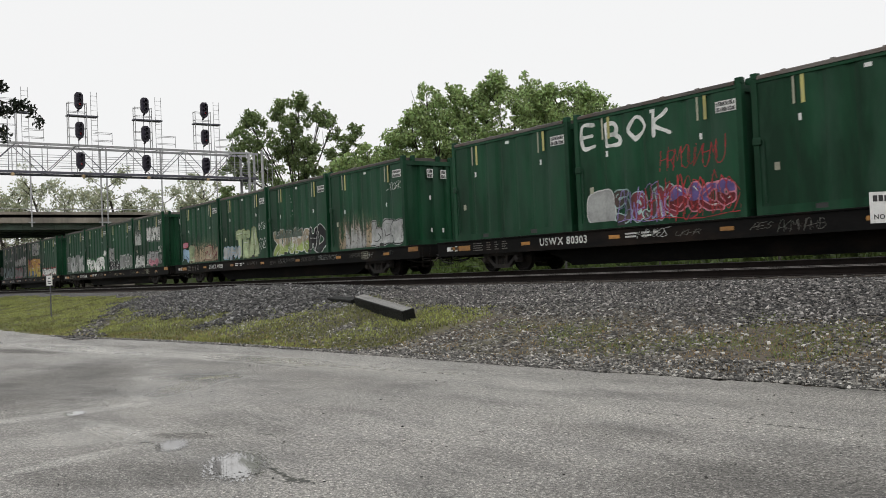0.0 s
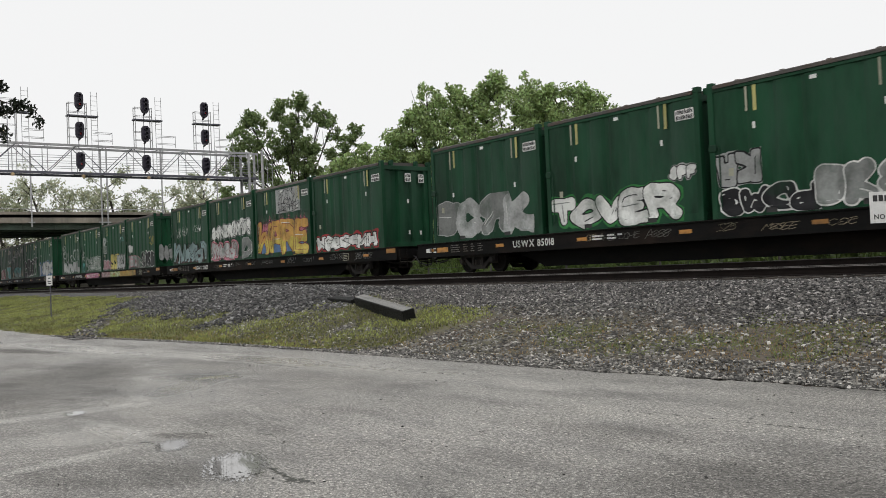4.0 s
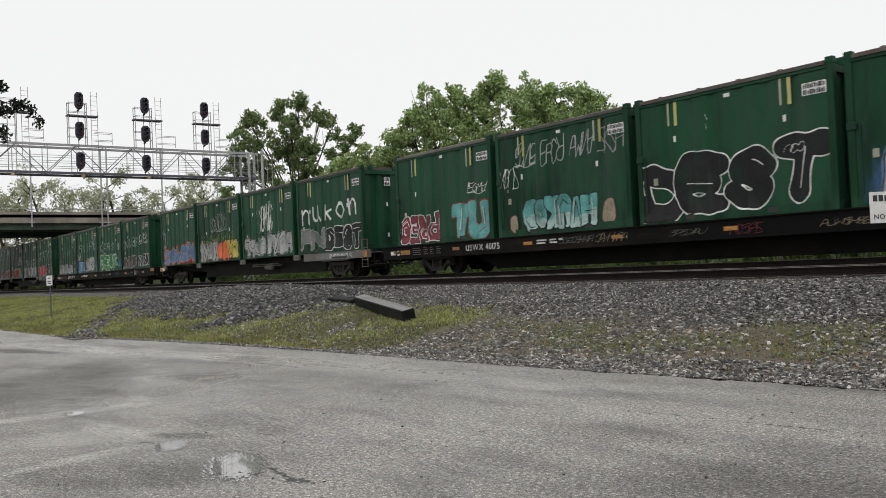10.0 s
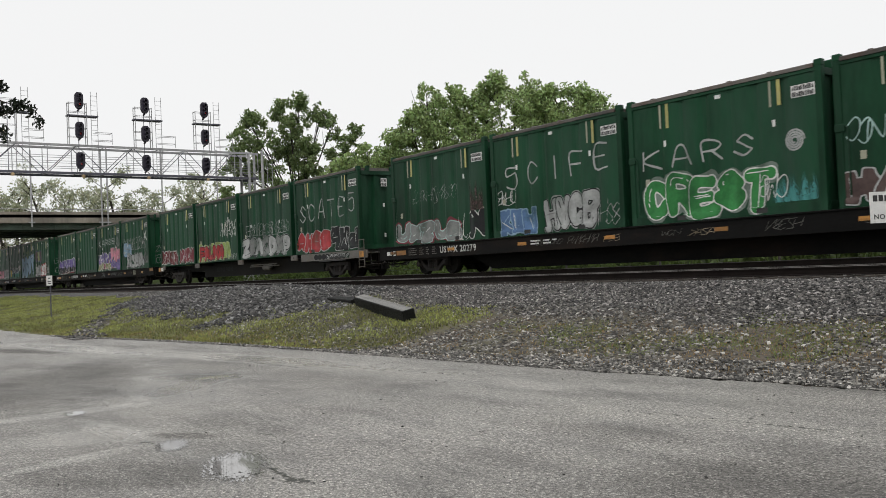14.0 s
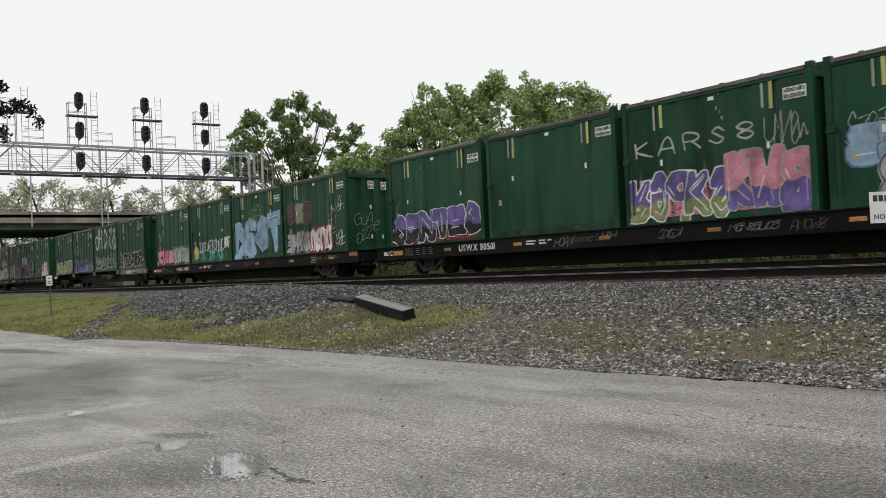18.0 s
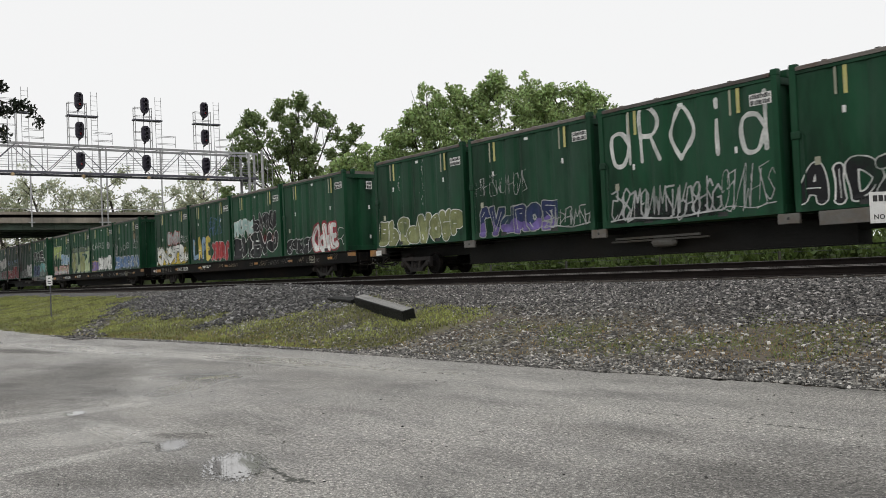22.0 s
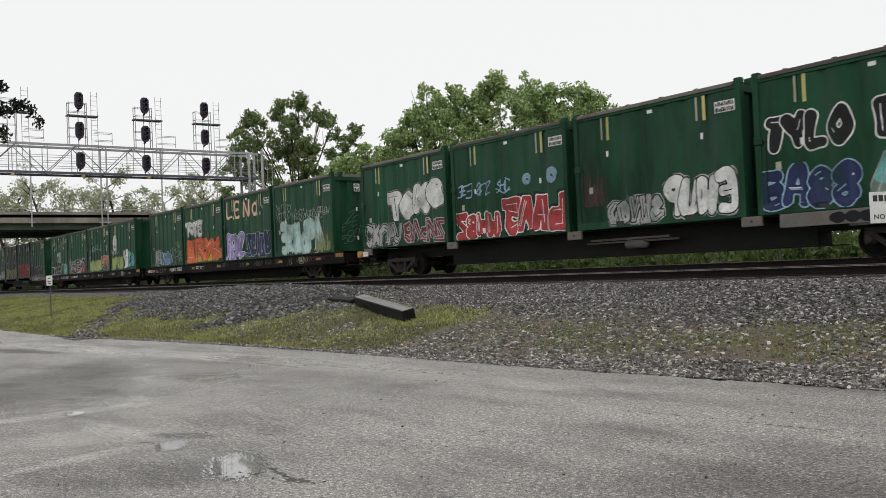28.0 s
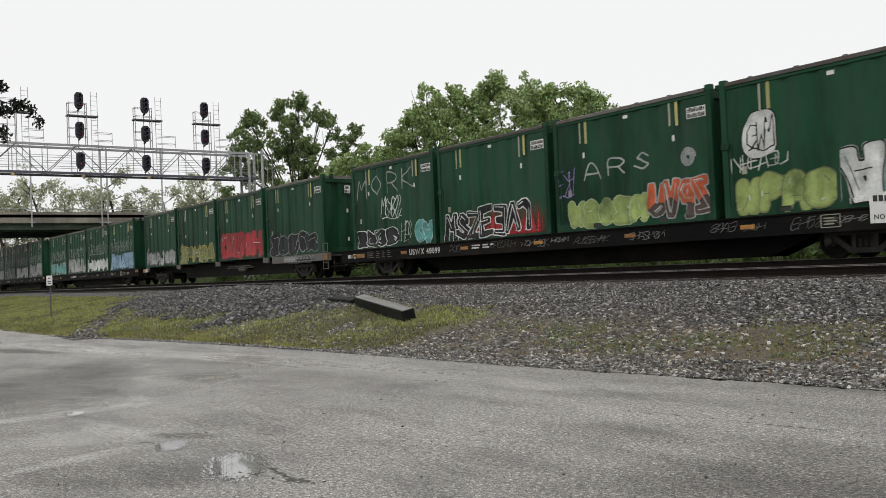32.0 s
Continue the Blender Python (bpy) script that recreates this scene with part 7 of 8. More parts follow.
bubbles(b, 2, 0.60, 0.76, 0.05, 0.24, "black", "white", "", 93)
bubbles(b, 2, 0.80, 0.97, 0.05, 0.27, "black", "white", "", 94)

b = B(7, 1)
bubbles(b, 4, 0.03, 0.5, 0.02, 0.26, "darkred", "white", "", 94)
bubbles(b, 4, 0.58, 0.98, 0.02, 0.28, "wine", "white", "", 95)
scrawl(b, 0.48, 0.58, 0.05, 0.25, "silver", 96, 2, 0.02)
b = B(7, 2)
bubbles(b, 7, 0.05, 0.8, 0.01, 0.3, "lime", "palegreen", "", 97)
word(b, "FAUNA", 0.08, 0.66, 0.02, 0.27, "red", "black")
scrawl(b, 0.62, 0.97, 0.4, 0.62, "white", 98, 6, 0.035)
scrawl(b, 0.78, 0.97, 0.03, 0.1, "silver", 99, 5, 0.03)
b = B(7, 3)
scrawl(b, 0.1, 0.95, 0.34, 0.5, "silver", 100, 9, 0.025)
bubbles(b, 7, 0.04, 0.97, 0.02, 0.3, "silver", "black", "", 101, "grey")
b = B(7, 4)
word(b, "SCATE5", 0.06, 0.97, 0.44, 0.68, "silver", thin="fine", rise=0.2)
bubbles(b, 4, 0.04, 0.55, 0.02, 0.28, "red", "silver", "", 102)
bubbles(b, 3, 0.57, 0.98, 0.02, 0.3, "black", "silver", "", 103)

b = B(8, 1)
smear(b, 0.02, 0.98, 0.02, 0.30, "wine", 104)
word(b, "SENTES", 0.04, 0.97, 0.03, 0.37, "purple", "white", seed=2, rise=0.2, second="black", blocky=True, fat=1.2)
scrawl(b, 0.05, 0.12, 0.28, 0.48, "faint", 105, 2, 0.03)
b = B(8, 3)
word(b, "KARS8", 0.05, 0.75, 0.55, 0.68, "silver", thin="fine", rise=0.1)
smear(b, 0.05, 0.95, 0.05, 0.45, "pink", 105)
bubbles(b, 5, 0.02, 0.6, 0.02, 0.40, "purple", "white", "", 106, "olive", fat=0.95)
bubbles(b, 3, 0.58, 0.99, 0.02, 0.48, "pink", "silver", "", 107, "purple", blocky=True)
scrawl(b, 0.78, 0.98, 0.5, 0.7, "silver", 108, 3, 0.03)
b = B(8, 4)
bubbles(b, 2, 0.08, 0.36, 0.26, 0.52, "lightblue", "blue", "", 109)
scrawl(b, 0.08, 0.9, 0.4, 0.62, "silver", 110, 8, 0.028)
bubbles(b, 6, 0.2, 0.8, 0.02, 0.3, "silver", "black", "", 111)
word(b, "X", 0.82, 0.96, 0.55, 0.72, "white")
smear(b, 0.83, 0.98, 0.1, 0.45, "grey", 112)
on_end(b, "silver", 113)

b = B(9, 1)
bubbles(b, 4, 0.04, 0.51, 0.02, 0.29, "pink", "wine", "", 114, blocky=True)
bubbles(b, 4, 0.54, 0.97, 0.03, 0.32, "silver", "black", "grey", 115, blocky=True)
scrawl(b, 0.04, 0.18, 0.3, 0.6, "silver", 116, 4, 0.025)
b = B(9, 2)
bubbles(b, 7, 0.05, 0.78, 0.02, 0.25, "teal", "black", "", 117, "navy")
scrawl(b, 0.02, 0.9, 0.02, 0.14, "green", 116, 8, 0.05)
scrawl(b, 0.2, 0.8, 0.18, 0.34, "white", 118, 5, 0.045)
oval(b, 0.08, 0.18, 0.05, 0.3, "yellow", "navy", 5)
word(b, "HOF", 0.82, 0.98, 0.22, 0.38, "white", thin=True)
b = B(9, 3)
word(b, "DEST", 0.02, 0.98, 0.02, 0.62, "lightblue", "navy", seed=6, rise=0.28, blocky=False, fat=1.1)
scrawl(b, 0.4, 0.6, 0.55, 0.78, "lime", 119, 2, 0.03)
b = B(9, 4)
bubbles(b, 3, 0.06, 0.46, 0.42, 0.70, "brown", "purple", "", 120, "olive")
bubbles(b, 4, 0.02, 0.42, 0.02, 0.3, "silver", "black", "", 121)
bubbles(b, 4, 0.44, 0.76, 0.02, 0.34, "white", "red", "red", 123)
scrawl(b, 0.74, 0.82, 0.25, 0.55, "silver", 123, 1, 0.04)
scrawl(b, 0.84, 0.98, 0.52, 0.68, "white", 124, 2, 0.035)
scrawl(b, 0.84, 0.98, 0.1, 0.25, "white", 125, 3, 0.035)
on_end(b, "silver", 126)

b = B(10, 1)
bubbles(b, 8, 0.04, 0.98, 0.02, 0.32, "olive", "white", "", 126, fat=1.25, rise=0.1)
b = B(10, 2)
bubbles(b, 6, 0.06, 0.72, 0.02, 0.30, "navy", "silver", "", 127, "purple", blocky=True, fat=0.9)
scrawl(b, 0.64, 0.97, 0.06, 0.2, "silver", 129, 3, 0.04)
scrawl(b, 0.06, 0.5, 0.42, 0.6, "silver", 130, 5, 0.025)
b = B(10, 3)
marker(b, "dROid", 0.04, 0.97, 0.48, 0.92, "white", 0.06)
smear(b, 0.06, 0.7, 0.03, 0.28, "black", 131)
scrawl(b, 0.06, 0.7, 0.06, 0.3, "silver", 131, 7, 0.06)
scrawl(b, 0.7, 0.97, 0.08, 0.35, "silver", 132, 4, 0.03)
b = B(10, 4)
word(b, "AIDZ", 0.03, 0.45, 0.04, 0.32, "black", "white")
word(b, "ADZ", 0.5, 0.97, 0.04, 0.34, "black", "white")

b = B(11, 1)
for k in range(3):
    smear(b, 0.02, 0.95, 0.02, 0.40, "yellow", 133 + k)
word(b, "KNOTS", 0.03, 0.86, 0.03, 0.35, "white", "black", fat=0.85)
bubbles(b, 1, 0.88, 0.97, 0.06, 0.2, "white", "black", "", 133)
bubbles(b, 4, 0.4, 0.75, 0.37, 0.6, "silver", "red", "", 135)
scrawl(b, 0.78, 0.97, 0.4, 0.5, "silver", 135, 4, 0.03)
b = B(11, 2)
word(b, "LAPE", 0.08, 0.52, 0.04, 0.42, "lightblue", "navy", seed=2, second="yellow", fat=1.2)
bubbles(b, 4, 0.55, 0.98, 0.02, 0.32, "red", "silver", "", 137)
scrawl(b, 0.5, 0.8, 0.42, 0.7, "blue", 138, 4, 0.03)
b = B(11, 3)
word(b, "MORK", 0.04, 0.45, 0.36, 0.60, "paleteal", "white")
bubbles(b, 4, 0.46, 0.9, 0.38, 0.66, "black", "silver", "", 139)
smear(b, 0.3, 0.98, 0.2, 0.45, "wine", 139)
bubbles(b, 5, 0.03, 0.95, 0.02, 0.35, "black", "white", "", 140, rise=0.2)
b = B(11, 4)
bubbles(b, 5, 0.05, 0.52, 0.02, 0.22, "black", "silver", "", 141)
bubbles(b, 4, 0.5, 0.88, 0.03, 0.38, "white", "red", "wine", 141)
scrawl(b, 0.9, 0.97, 0.05, 0.3, "white", 143, 1, 0.035)

b = B(12, 1)
word(b, "FAT", 0.05, 0.5, 0.38, 0.72, "lime", "silver", "")
bubbles(b, 3, 0.48, 0.96, 0.25, 0.5, "lightblue", "white", "", 144)
bubbles(b, 6, 0.05, 0.9, 0.02, 0.22, "tan", "pink", "", 145, "silver")
b = B(12, 2)
bubbles(b, 4, 0.05, 0.97, 0.02, 0.6, "olive", "silver", "", 146, "palegreen")
smear(b, 0.05, 0.95, 0.5, 0.72, "faint", 147)
b = B(12, 3)
word(b, "KARS", 0.04, 0.62, 0.50, 0.64, "silver", thin="fine")
disc(b, 0.78, 0.55, 0.3, "silver")
bubbles(b, 3, 0.03, 0.32, 0.02, 0.25, "purple", "yellow", "", 148)
bubbles(b, 5, 0.34, 0.92, 0.02, 0.32, "white", "black", "", 149)
b = B(12, 4)
word(b, "JOG", 0.2, 0.6, 0.4, 0.52, "silver", thin="fine", rise=0.2)
word(b, "DESTROYCIV", 0.03, 0.98, 0.02, 0.28, "blue", "white")
scrawl(b, 0.03, 0.14, 0.32, 0.52, "silver", 150, 3, 0.03)
scrawl(b, 0.75, 0.93, 0.42, 0.62, "silver", 151, 3, 0.03)
smear(b, 0.8, 0.84, 0.6, 0.95, "tan", 152)

b = B(13, 1)
bubbles(b, 5, 0.04, 0.50, 0.02, 0.28, "silver", "black", "", 153, blocky=True, fat=0.85)
word(b, "TOKE", 0.34, 0.98, 0.32, 0.66, "white", "black", seed=2, rise=0.25, fat=1.2)
bubbles(b, 5, 0.52, 0.97, 0.03, 0.27, "wine", "silver", "", 154, blocky=True, fat=0.8)
b = B(13, 2)
bubbles(b, 4, 0.04, 0.43, 0.02, 0.27, "red", "white", "", 156)
bubbles(b, 4, 0.48, 0.98, 0.02, 0.36, "red", "white", "black", 157)
for k in range(3):
    scrawl(b, 0.06 + k * 0.18, 0.18 + k * 0.18, 0.45, 0.56, "lightblue", 158 + k, 2, 0.06)
disc(b, 0.68, 0.53, 0.2, "lightblue")
disc(b, 0.88, 0.53, 0.27, "lightblue")
b = B(13, 3)
smear(b, 0.05, 0.17, 0.2, 0.6, "brown", 159)
bubbles(b, 5, 0.22, 0.55, 0.02, 0.24, "silver", "black", "", 160)
bubbles(b, 4, 0.57, 0.95, 0.03, 0.36, "white", "black", "", 161)
b = B(13, 4)
word(b, "TYLO", 0.05, 0.42, 0.42, 0.70, "black", "white", fat=1.25)
word(b, "BEL", 0.52, 0.8, 0.42, 0.7, "black", "white", fat=1.25)
bubbles(b, 4, 0.02, 0.44, 0.02, 0.32, "navy", "lightblue", "", 162)
bubbles(b, 3, 0.5, 0.82, 0.02, 0.36, "teal", "silver", "", 163, "faint")
scrawl(b, 0.8, 0.96, 0.18, 0.3, "white", 164, 4, 0.04)

b = B(14, 1)
bubbles(b, 3, 0.16, 0.36, 0.02, 0.30, "silver", "black", "", 165, fat=0.8)
bubbles(b, 4, 0.36, 0.66, 0.02, 0.24, "blue", "paleteal", "", 168, fat=1.3)
scrawl(b, 0.64, 0.78, 0.03, 0.3, "silver", 167, 4, 0.025)
scrawl(b, 0.8, 0.97, 0.3, 0.4, "lime", 168, 3, 0.03)
scrawl(b, 0.8, 0.98, 0.08, 0.26, "silver", 169, 4, 0.03)
b = B(14, 2)
word(b, "TOKE", 0.06, 0.5, 0.46, 0.72, "white", "black")
for k in range(3):
    smear(b, 0.02, 0.98, 0.02, 0.46, "yellow", 170 + k)
word(b, "ERYK", 0.1, 0.96, 0.03, 0.42, "orange", "darkred", seed=1, rise=0.1, fat=1.0)
b = B(14, 3)
marker(b, "LENa", 0.04, 0.76, 0.66, 0.90, "peach", 0.075, -0.1)
disc(b, 0.82, 0.75, 0.1, "silver")
bubbles(b, 4, 0.05, 0.42, 0.02, 0.42, "violet", "white", "", 173, fat=1.2)
bubbles(b, 5, 0.48, 0.99, 0.03, 0.38, "navy", "silver", "", 175, fat=1.2)
b = B(14, 4)
bubbles(b, 6, 0.12, 0.82, 0.02, 0.46, "paleteal", "silver", "", 174, fat=1.25)
scrawl(b, 0.04, 0.3, 0.5, 0.72, "silver", 176, 4, 0.03)
scrawl(b, 0.3, 0.95, 0.48, 0.6, "silver", 177, 7, 0.03)
smear(b, 0.72, 0.95, 0.02, 0.42, "olive", 178)
on_end(b, "faint", 179)

b = B(15, 1)
word(b, "MORK", 0.03, 0.8, 0.62, 0.86, "silver", thin="fine", rise=0.2)
scrawl(b, 0.38, 0.62, 0.34, 0.58, "white", 180, 2, 0.04)
bubbles(b, 4, 0.06, 0.56, 0.02, 0.22, "black", "white", "", 181)
bubbles(b, 2, 0.78, 0.97, 0.02, 0.26, "teal", "paleteal", "", 182)
scrawl(b, 0.62, 0.74, 0.08, 0.28, "white", 183, 2, 0.035)
b = B(15, 2)
smear(b, 0.3, 0.98, 0.02, 0.36, "red", 184)
bubbles(b, 7, 0.06, 0.86, 0.02, 0.32, "black", "white", "", 185, blocky=True, fat=0.8, rise=0.15)
b = B(15, 3)
word(b, "ARS", 0.18, 0.68, 0.44, 0.58, "silver", thin="fine", rise=0.1)
disc(b, 0.86, 0.5, 0.27, "silver")
bubbles(b, 5, 0.1, 0.62, 0.02, 0.26, "lime", "palegreen", "", 186)
bubbles(b, 4, 0.63, 0.97, 0.04, 0.34, "orange", "silver", "", 187, "brown")
scrawl(b, 0.03, 0.14, 0.32, 0.52, "violet", 188, 3, 0.03)
b = B(15, 4)
oval(b, 0.1, 0.27, 0.40, 0.76, "white", "black", 6)
scrawl(b, 0.13, 0.25, 0.48, 0.70, "black", 192, 2, 0.04)
scrawl(b, 0.05, 0.3, 0.34, 0.44, "white", 193, 4, 0.04)
bubbles(b, 4, 0.07, 0.5, 0.01, 0.29, "lime", "olive", "", 189)
word(b, "ES", 0.68, 0.95, 0.04, 0.36, "teal", "black")
bubbles(b, 1, 0.55, 0.7, 0.05, 0.4, "white", "black", "", 190)

b = B(16, 1)
bubbles(b, 6, 0.05, 0.95, 0.02, 0.28, "silver", "black", "", 191)
b = B(16, 2)
bubbles(b, 5, 0.06, 0.95, 0.02, 0.3, "olive", "yellow", "", 192)
b = B(16, 3)
bubbles(b, 5, 0.06, 0.95, 0.02, 0.42, "red", "wine", "", 193)
b = B(16, 4)
bubbles(b, 5, 0.06, 0.88, 0.02, 0.3, "black", "silver", "", 194)
# the last cars, seen only from afar
for k, hues in ((17, ("teal", "silver", "white", "lightblue")), (18, ("silver", "grey", "white", "silver")), (19, ("white", "red", "silver", "grey")), (20, ("silver", "white", "grey", "silver"))):
    for j in range(4):
        bubbles(B(k, j + 1), 5, 0.06, 0.94, 0.02, 0.3 + 0.06 * (j % 2), hues[j], "black" if j % 2 else "white", "", 200 + k * 4 + j)
        scrawl(B(k, j + 1), 0.1, 0.9, 0.4, 0.6, "silver", 300 + k * 4 + j, 6, 0.03)

for k, text, x, size in ((-1, "80303", -20.5, 0.24), (0, "40231", -20.55, 0.235), (1, "85018", -20.5, 0.235), (2, "20355", -21.1, 0.225), (3, "40038", -20.5, 0.235), (4, "40175", -20.6, 0.22), (6, "20279", -21.9, 0.24),
                         (8, "80501", -20.5, 0.24), (9, "40027", -21.1, 0.215), (11, "20378", -21.15, 0.215), (12, "20301", -20.9, 0.22), (14, "20395", -21.2, 0.225), (15, "40099", -20.8, 0.225)):
    car_number(TRAIN[k + 1][0], "USWX " + text, x, size, -1.3025, DECK - 0.38, "white")
for k, text in ((5, "90020"), (7, "90092"), (10, "90089"), (13, "90001")):
    car_number(TRAIN[k + 1][0], "USWX " + text, -18.2, 0.26, -0.332, DECK - 0.56, "black")
for k in range(-1, 18):
    if not CARS[k + 1][1]:
        hues = (("worn", "grey", "silver"), ("worn", "tan", "worn"), ("silver", "grey", "worn"), ("worn", "silver", "brown"), ("worn", "tan", "wine", "grey"))[k % 5] if k >= 0 else ("white", "silver", "worn")
        sill_tags(TRAIN[k + 1][0], 60 + k, hues)

for k, x0, x1, fill, line in ((3, -17.2, -13.4, "dull magenta", "white"), (3, -12.6, -10.3, "dusky pink", "white"), (3, -10.3, -7.9, "lime", "white"), (3, -7.9, -4.2, "amber", "lime"), (-1, -7.4, -5.2, "white", "black")):
    sill_piece(TRAIN[k + 1][0], x0, x1, fill, line, 40 + int(x0))
for k, fill, line in ((5, "grey", "white"), (7, "black", "silver"), (10, "white", "black"), (13, "black", "paleteal"), (16, "silver", "black")):
    platform_piece(TRAIN[k + 1][0], 700 + k, fill, line)

# what is painted on each container goes into its description
for car, row in TRAIN:
    for c in row:
        seen = []
        for k in c.children:
            if k.name.startswith("painted"):
                hue = k["label"].split()
                hue = hue[1] if hue[0] in ("thin", "fat") else hue[0]
                hue = {"faint": "faded", "palegreen": "pale green", "lightblue": "light blue", "paleteal": "pale teal", "darkred": "dark red"}.get(hue, hue)
                if hue not in seen:
                    seen.append(hue)
        if not seen:
            c["label"] = "clean green ribbed steel waste container without graffiti"
        elif len(seen) == 1:
            c["label"] = "green ribbed waste container with " + seen[0] + " graffiti"
        else:
            c["label"] = "green ribbed waste container with " + seen[0] + " and " + seen[1] + " graffiti"


# ---- loose stones, grass and water ----
def value_noise(x, y, cell, seed):
    r = np.random.RandomState(seed).rand(64, 64)
    gx, gy = x / cell, y / cell
    i, j = np.floor(gx).astype(int), np.floor(gy).astype(int)
    fx, fy = gx - i, gy - j
    fx, fy = fx * fx * (3 - 2 * fx), fy * fy * (3 - 2 * fy)
    a, b2 = r[i % 64, j % 64], r[(i + 1) % 64, j % 64]
    c, d = r[i % 64, (j + 1) % 64], r[(i + 1) % 64, (j + 1) % 64]
    return (a * (1 - fx) + b2 * fx) * (1 - fy) + (c * (1 - fx) + d * fx) * fy


def stone_material(name, dark, light):
    m, t, b = nodes_of(name)
    n, l = t.nodes, t.links
    g = n.new("ShaderNodeNewGeometry")
    ramp = n.new("ShaderNodeValToRGB")
    e = ramp.color_ramp.elements
    e[0].color, e[1].color = (*dark, 1), (*light, 1)
    mid = e.new(0.45)
    mid.color = (dark[0] + light[0] * 0.09, dark[1] + light[1] * 0.09, dark[2] + light[2] * 0.09, 1)
    mid = e.new(0.86)
    mid.color = (dark[0] * 0.6 + light[0] * 0.44, dark[1] * 0.6 + light[1] * 0.435, dark[2] * 0.6 + light[2] * 0.42, 1)
    l.new(g.outputs["Random Per Island"], ramp.inputs[0])
    co = n.new("ShaderNodeTexCoord")
    nz = n.new("ShaderNodeTexNoise")
    nz.inputs["Scale"].default_value = 40
    l.new(co.outputs["Object"], nz.inputs[0])
    mx = n.new("ShaderNodeMix")
    mx.data_type, mx.blend_type = "RGBA", "MULTIPLY"
    mx.inputs["Factor"].default_value = 0.5
    l.new(ramp.outputs[0], mx.inputs[6])
    l.new(nz.outputs[0], mx.inputs[7])
    l.new(mx.outputs[2], b.inputs["Base Color"])
    b.inputs["Roughness"].default_value = 0.6
    return m


def scatter_stones(name, x, y, size, mat, label, sink=0.3, up=0.0, seed=1):
    """Angular broken stones, each a jittered block lying on the bank."""
    rs = np.random.RandomState(seed)
    n = len(x)
    corner = np.array([(a, b2, c) for a in (-1, 1) for b2 in (-1, 1) for c in (-1, 1)], float)
    shape = corner[None] * (0.55 + 0.6 * rs.rand(n, 8, 3)) * (0.6 + 0.7 * rs.rand(n, 1, 3)) * 0.5 * size[:, None, None] * np.array([1.55, 1.0, 0.55])
    ang = rs.rand(n, 3) * 6.28
    ang[:, 1] = rs.randn(n) * 0.6
    c, s = np.cos(ang), np.sin(ang)
    v = shape
    v = np.stack([v[..., 0] * c[:, None, 0] - v[..., 1] * s[:, None, 0], v[..., 0] * s[:, None, 0] + v[..., 1] * c[:, None, 0], v[..., 2]], -1)
    v = np.stack([v[..., 0], v[..., 1] * c[:, None, 1] - v[..., 2] * s[:, None, 1], v[..., 1] * s[:, None, 1] + v[..., 2] * c[:, None, 1]], -1)
    z = np.maximum(bank_z(x, y), 0.0) + size * (0.5 - sink) + up
    v = v + np.stack([x, y, z], -1)[:, None]
    quad = np.array([(0, 1, 3, 2), (4, 6, 7, 5), (0, 4, 5, 1), (2, 3, 7, 6), (1, 5, 7, 3)])
    f = (np.arange(n)[:, None, None] * 8 + quad[None]).reshape(-1, 4)
    ob = new(name, raw_mesh(name, v.reshape(-1, 3), f, mat))
    return tagged(ob, label, "stones", kind="stuff")


BALLAST = stone_material("wet_grey_ballast", (0.019, 0.018, 0.0175), (0.60, 0.565, 0.54))
HEAP = stone_material("dark_spare_ballast", (0.011, 0.0108, 0.0108), (0.46, 0.45, 0.44))
EDGE = stone_material("mixed_edge_gravel", (0.036, 0.034, 0.030), (0.86, 0.83, 0.77))
rs = np.random.RandomState(21)


def sprinkle(n, x0, x1, y0, y1, bias=1.0):
    return x1 - (x1 - x0) * rs.rand(n) ** bias, y0 + (y1 - y0) * rs.rand(n)


# ballast shoulder beside and between the tracks
x, y = sprinkle(84000, -48, -2, 12.1, 16.25, 1.7)
k = value_noise(x, y, 1.1, 3) * 0.9 + (y - np.interp(x, [-40, -17, -14], [13.2, 12.9, 12.4])) / 1.2 > 0.1 + 0.75 * rs.rand(len(x))
scatter_stones("ballast", x[k], y[k], 0.020 + 0.027 * rs.rand(k.sum()), BALLAST, "wet grey broken ballast beside the rails", 0.25, 0.0, 2)
x, y = sprinkle(6500, -50, -4, 16.4, 20.2, 1.4)
scatter_stones("ballast", x, y, 0.05 + 0.04 * rs.rand(len(x)), BALLAST, "wet grey broken ballast between the tracks", 0.35, 0.0, 3)
# the heap of spare ballast
x, y = sprinkle(52000, -40.5, -20.5, 8.6, 15.4)
h = heap_at(x, y)
k = h > 0.08 + 0.5 * value_noise(x, y, 0.7, 9) * (0.5 + rs.rand(len(x)))
scatter_stones("ballast_heap", x[k], y[k], 0.036 + 0.055 * rs.rand(k.sum()) ** 1.6, HEAP, "dark heap of spare ballast on the bank", 0.15, 0.0, 4)
x, y = sprinkle(9000, -37.5, -26.5, 6.5, 11.5)
k = scree_at(x, y) * (0.4 + value_noise(x, y, 0.5, 19)) > 0.35 + 0.75 * rs.rand(len(x))
scatter_stones("scree", x[k], y[k], 0.035 + 0.06 * rs.rand(k.sum()) ** 1.6, BALLAST, "run of grey stones down the grassy bank", 0.2, 0.0, 8)
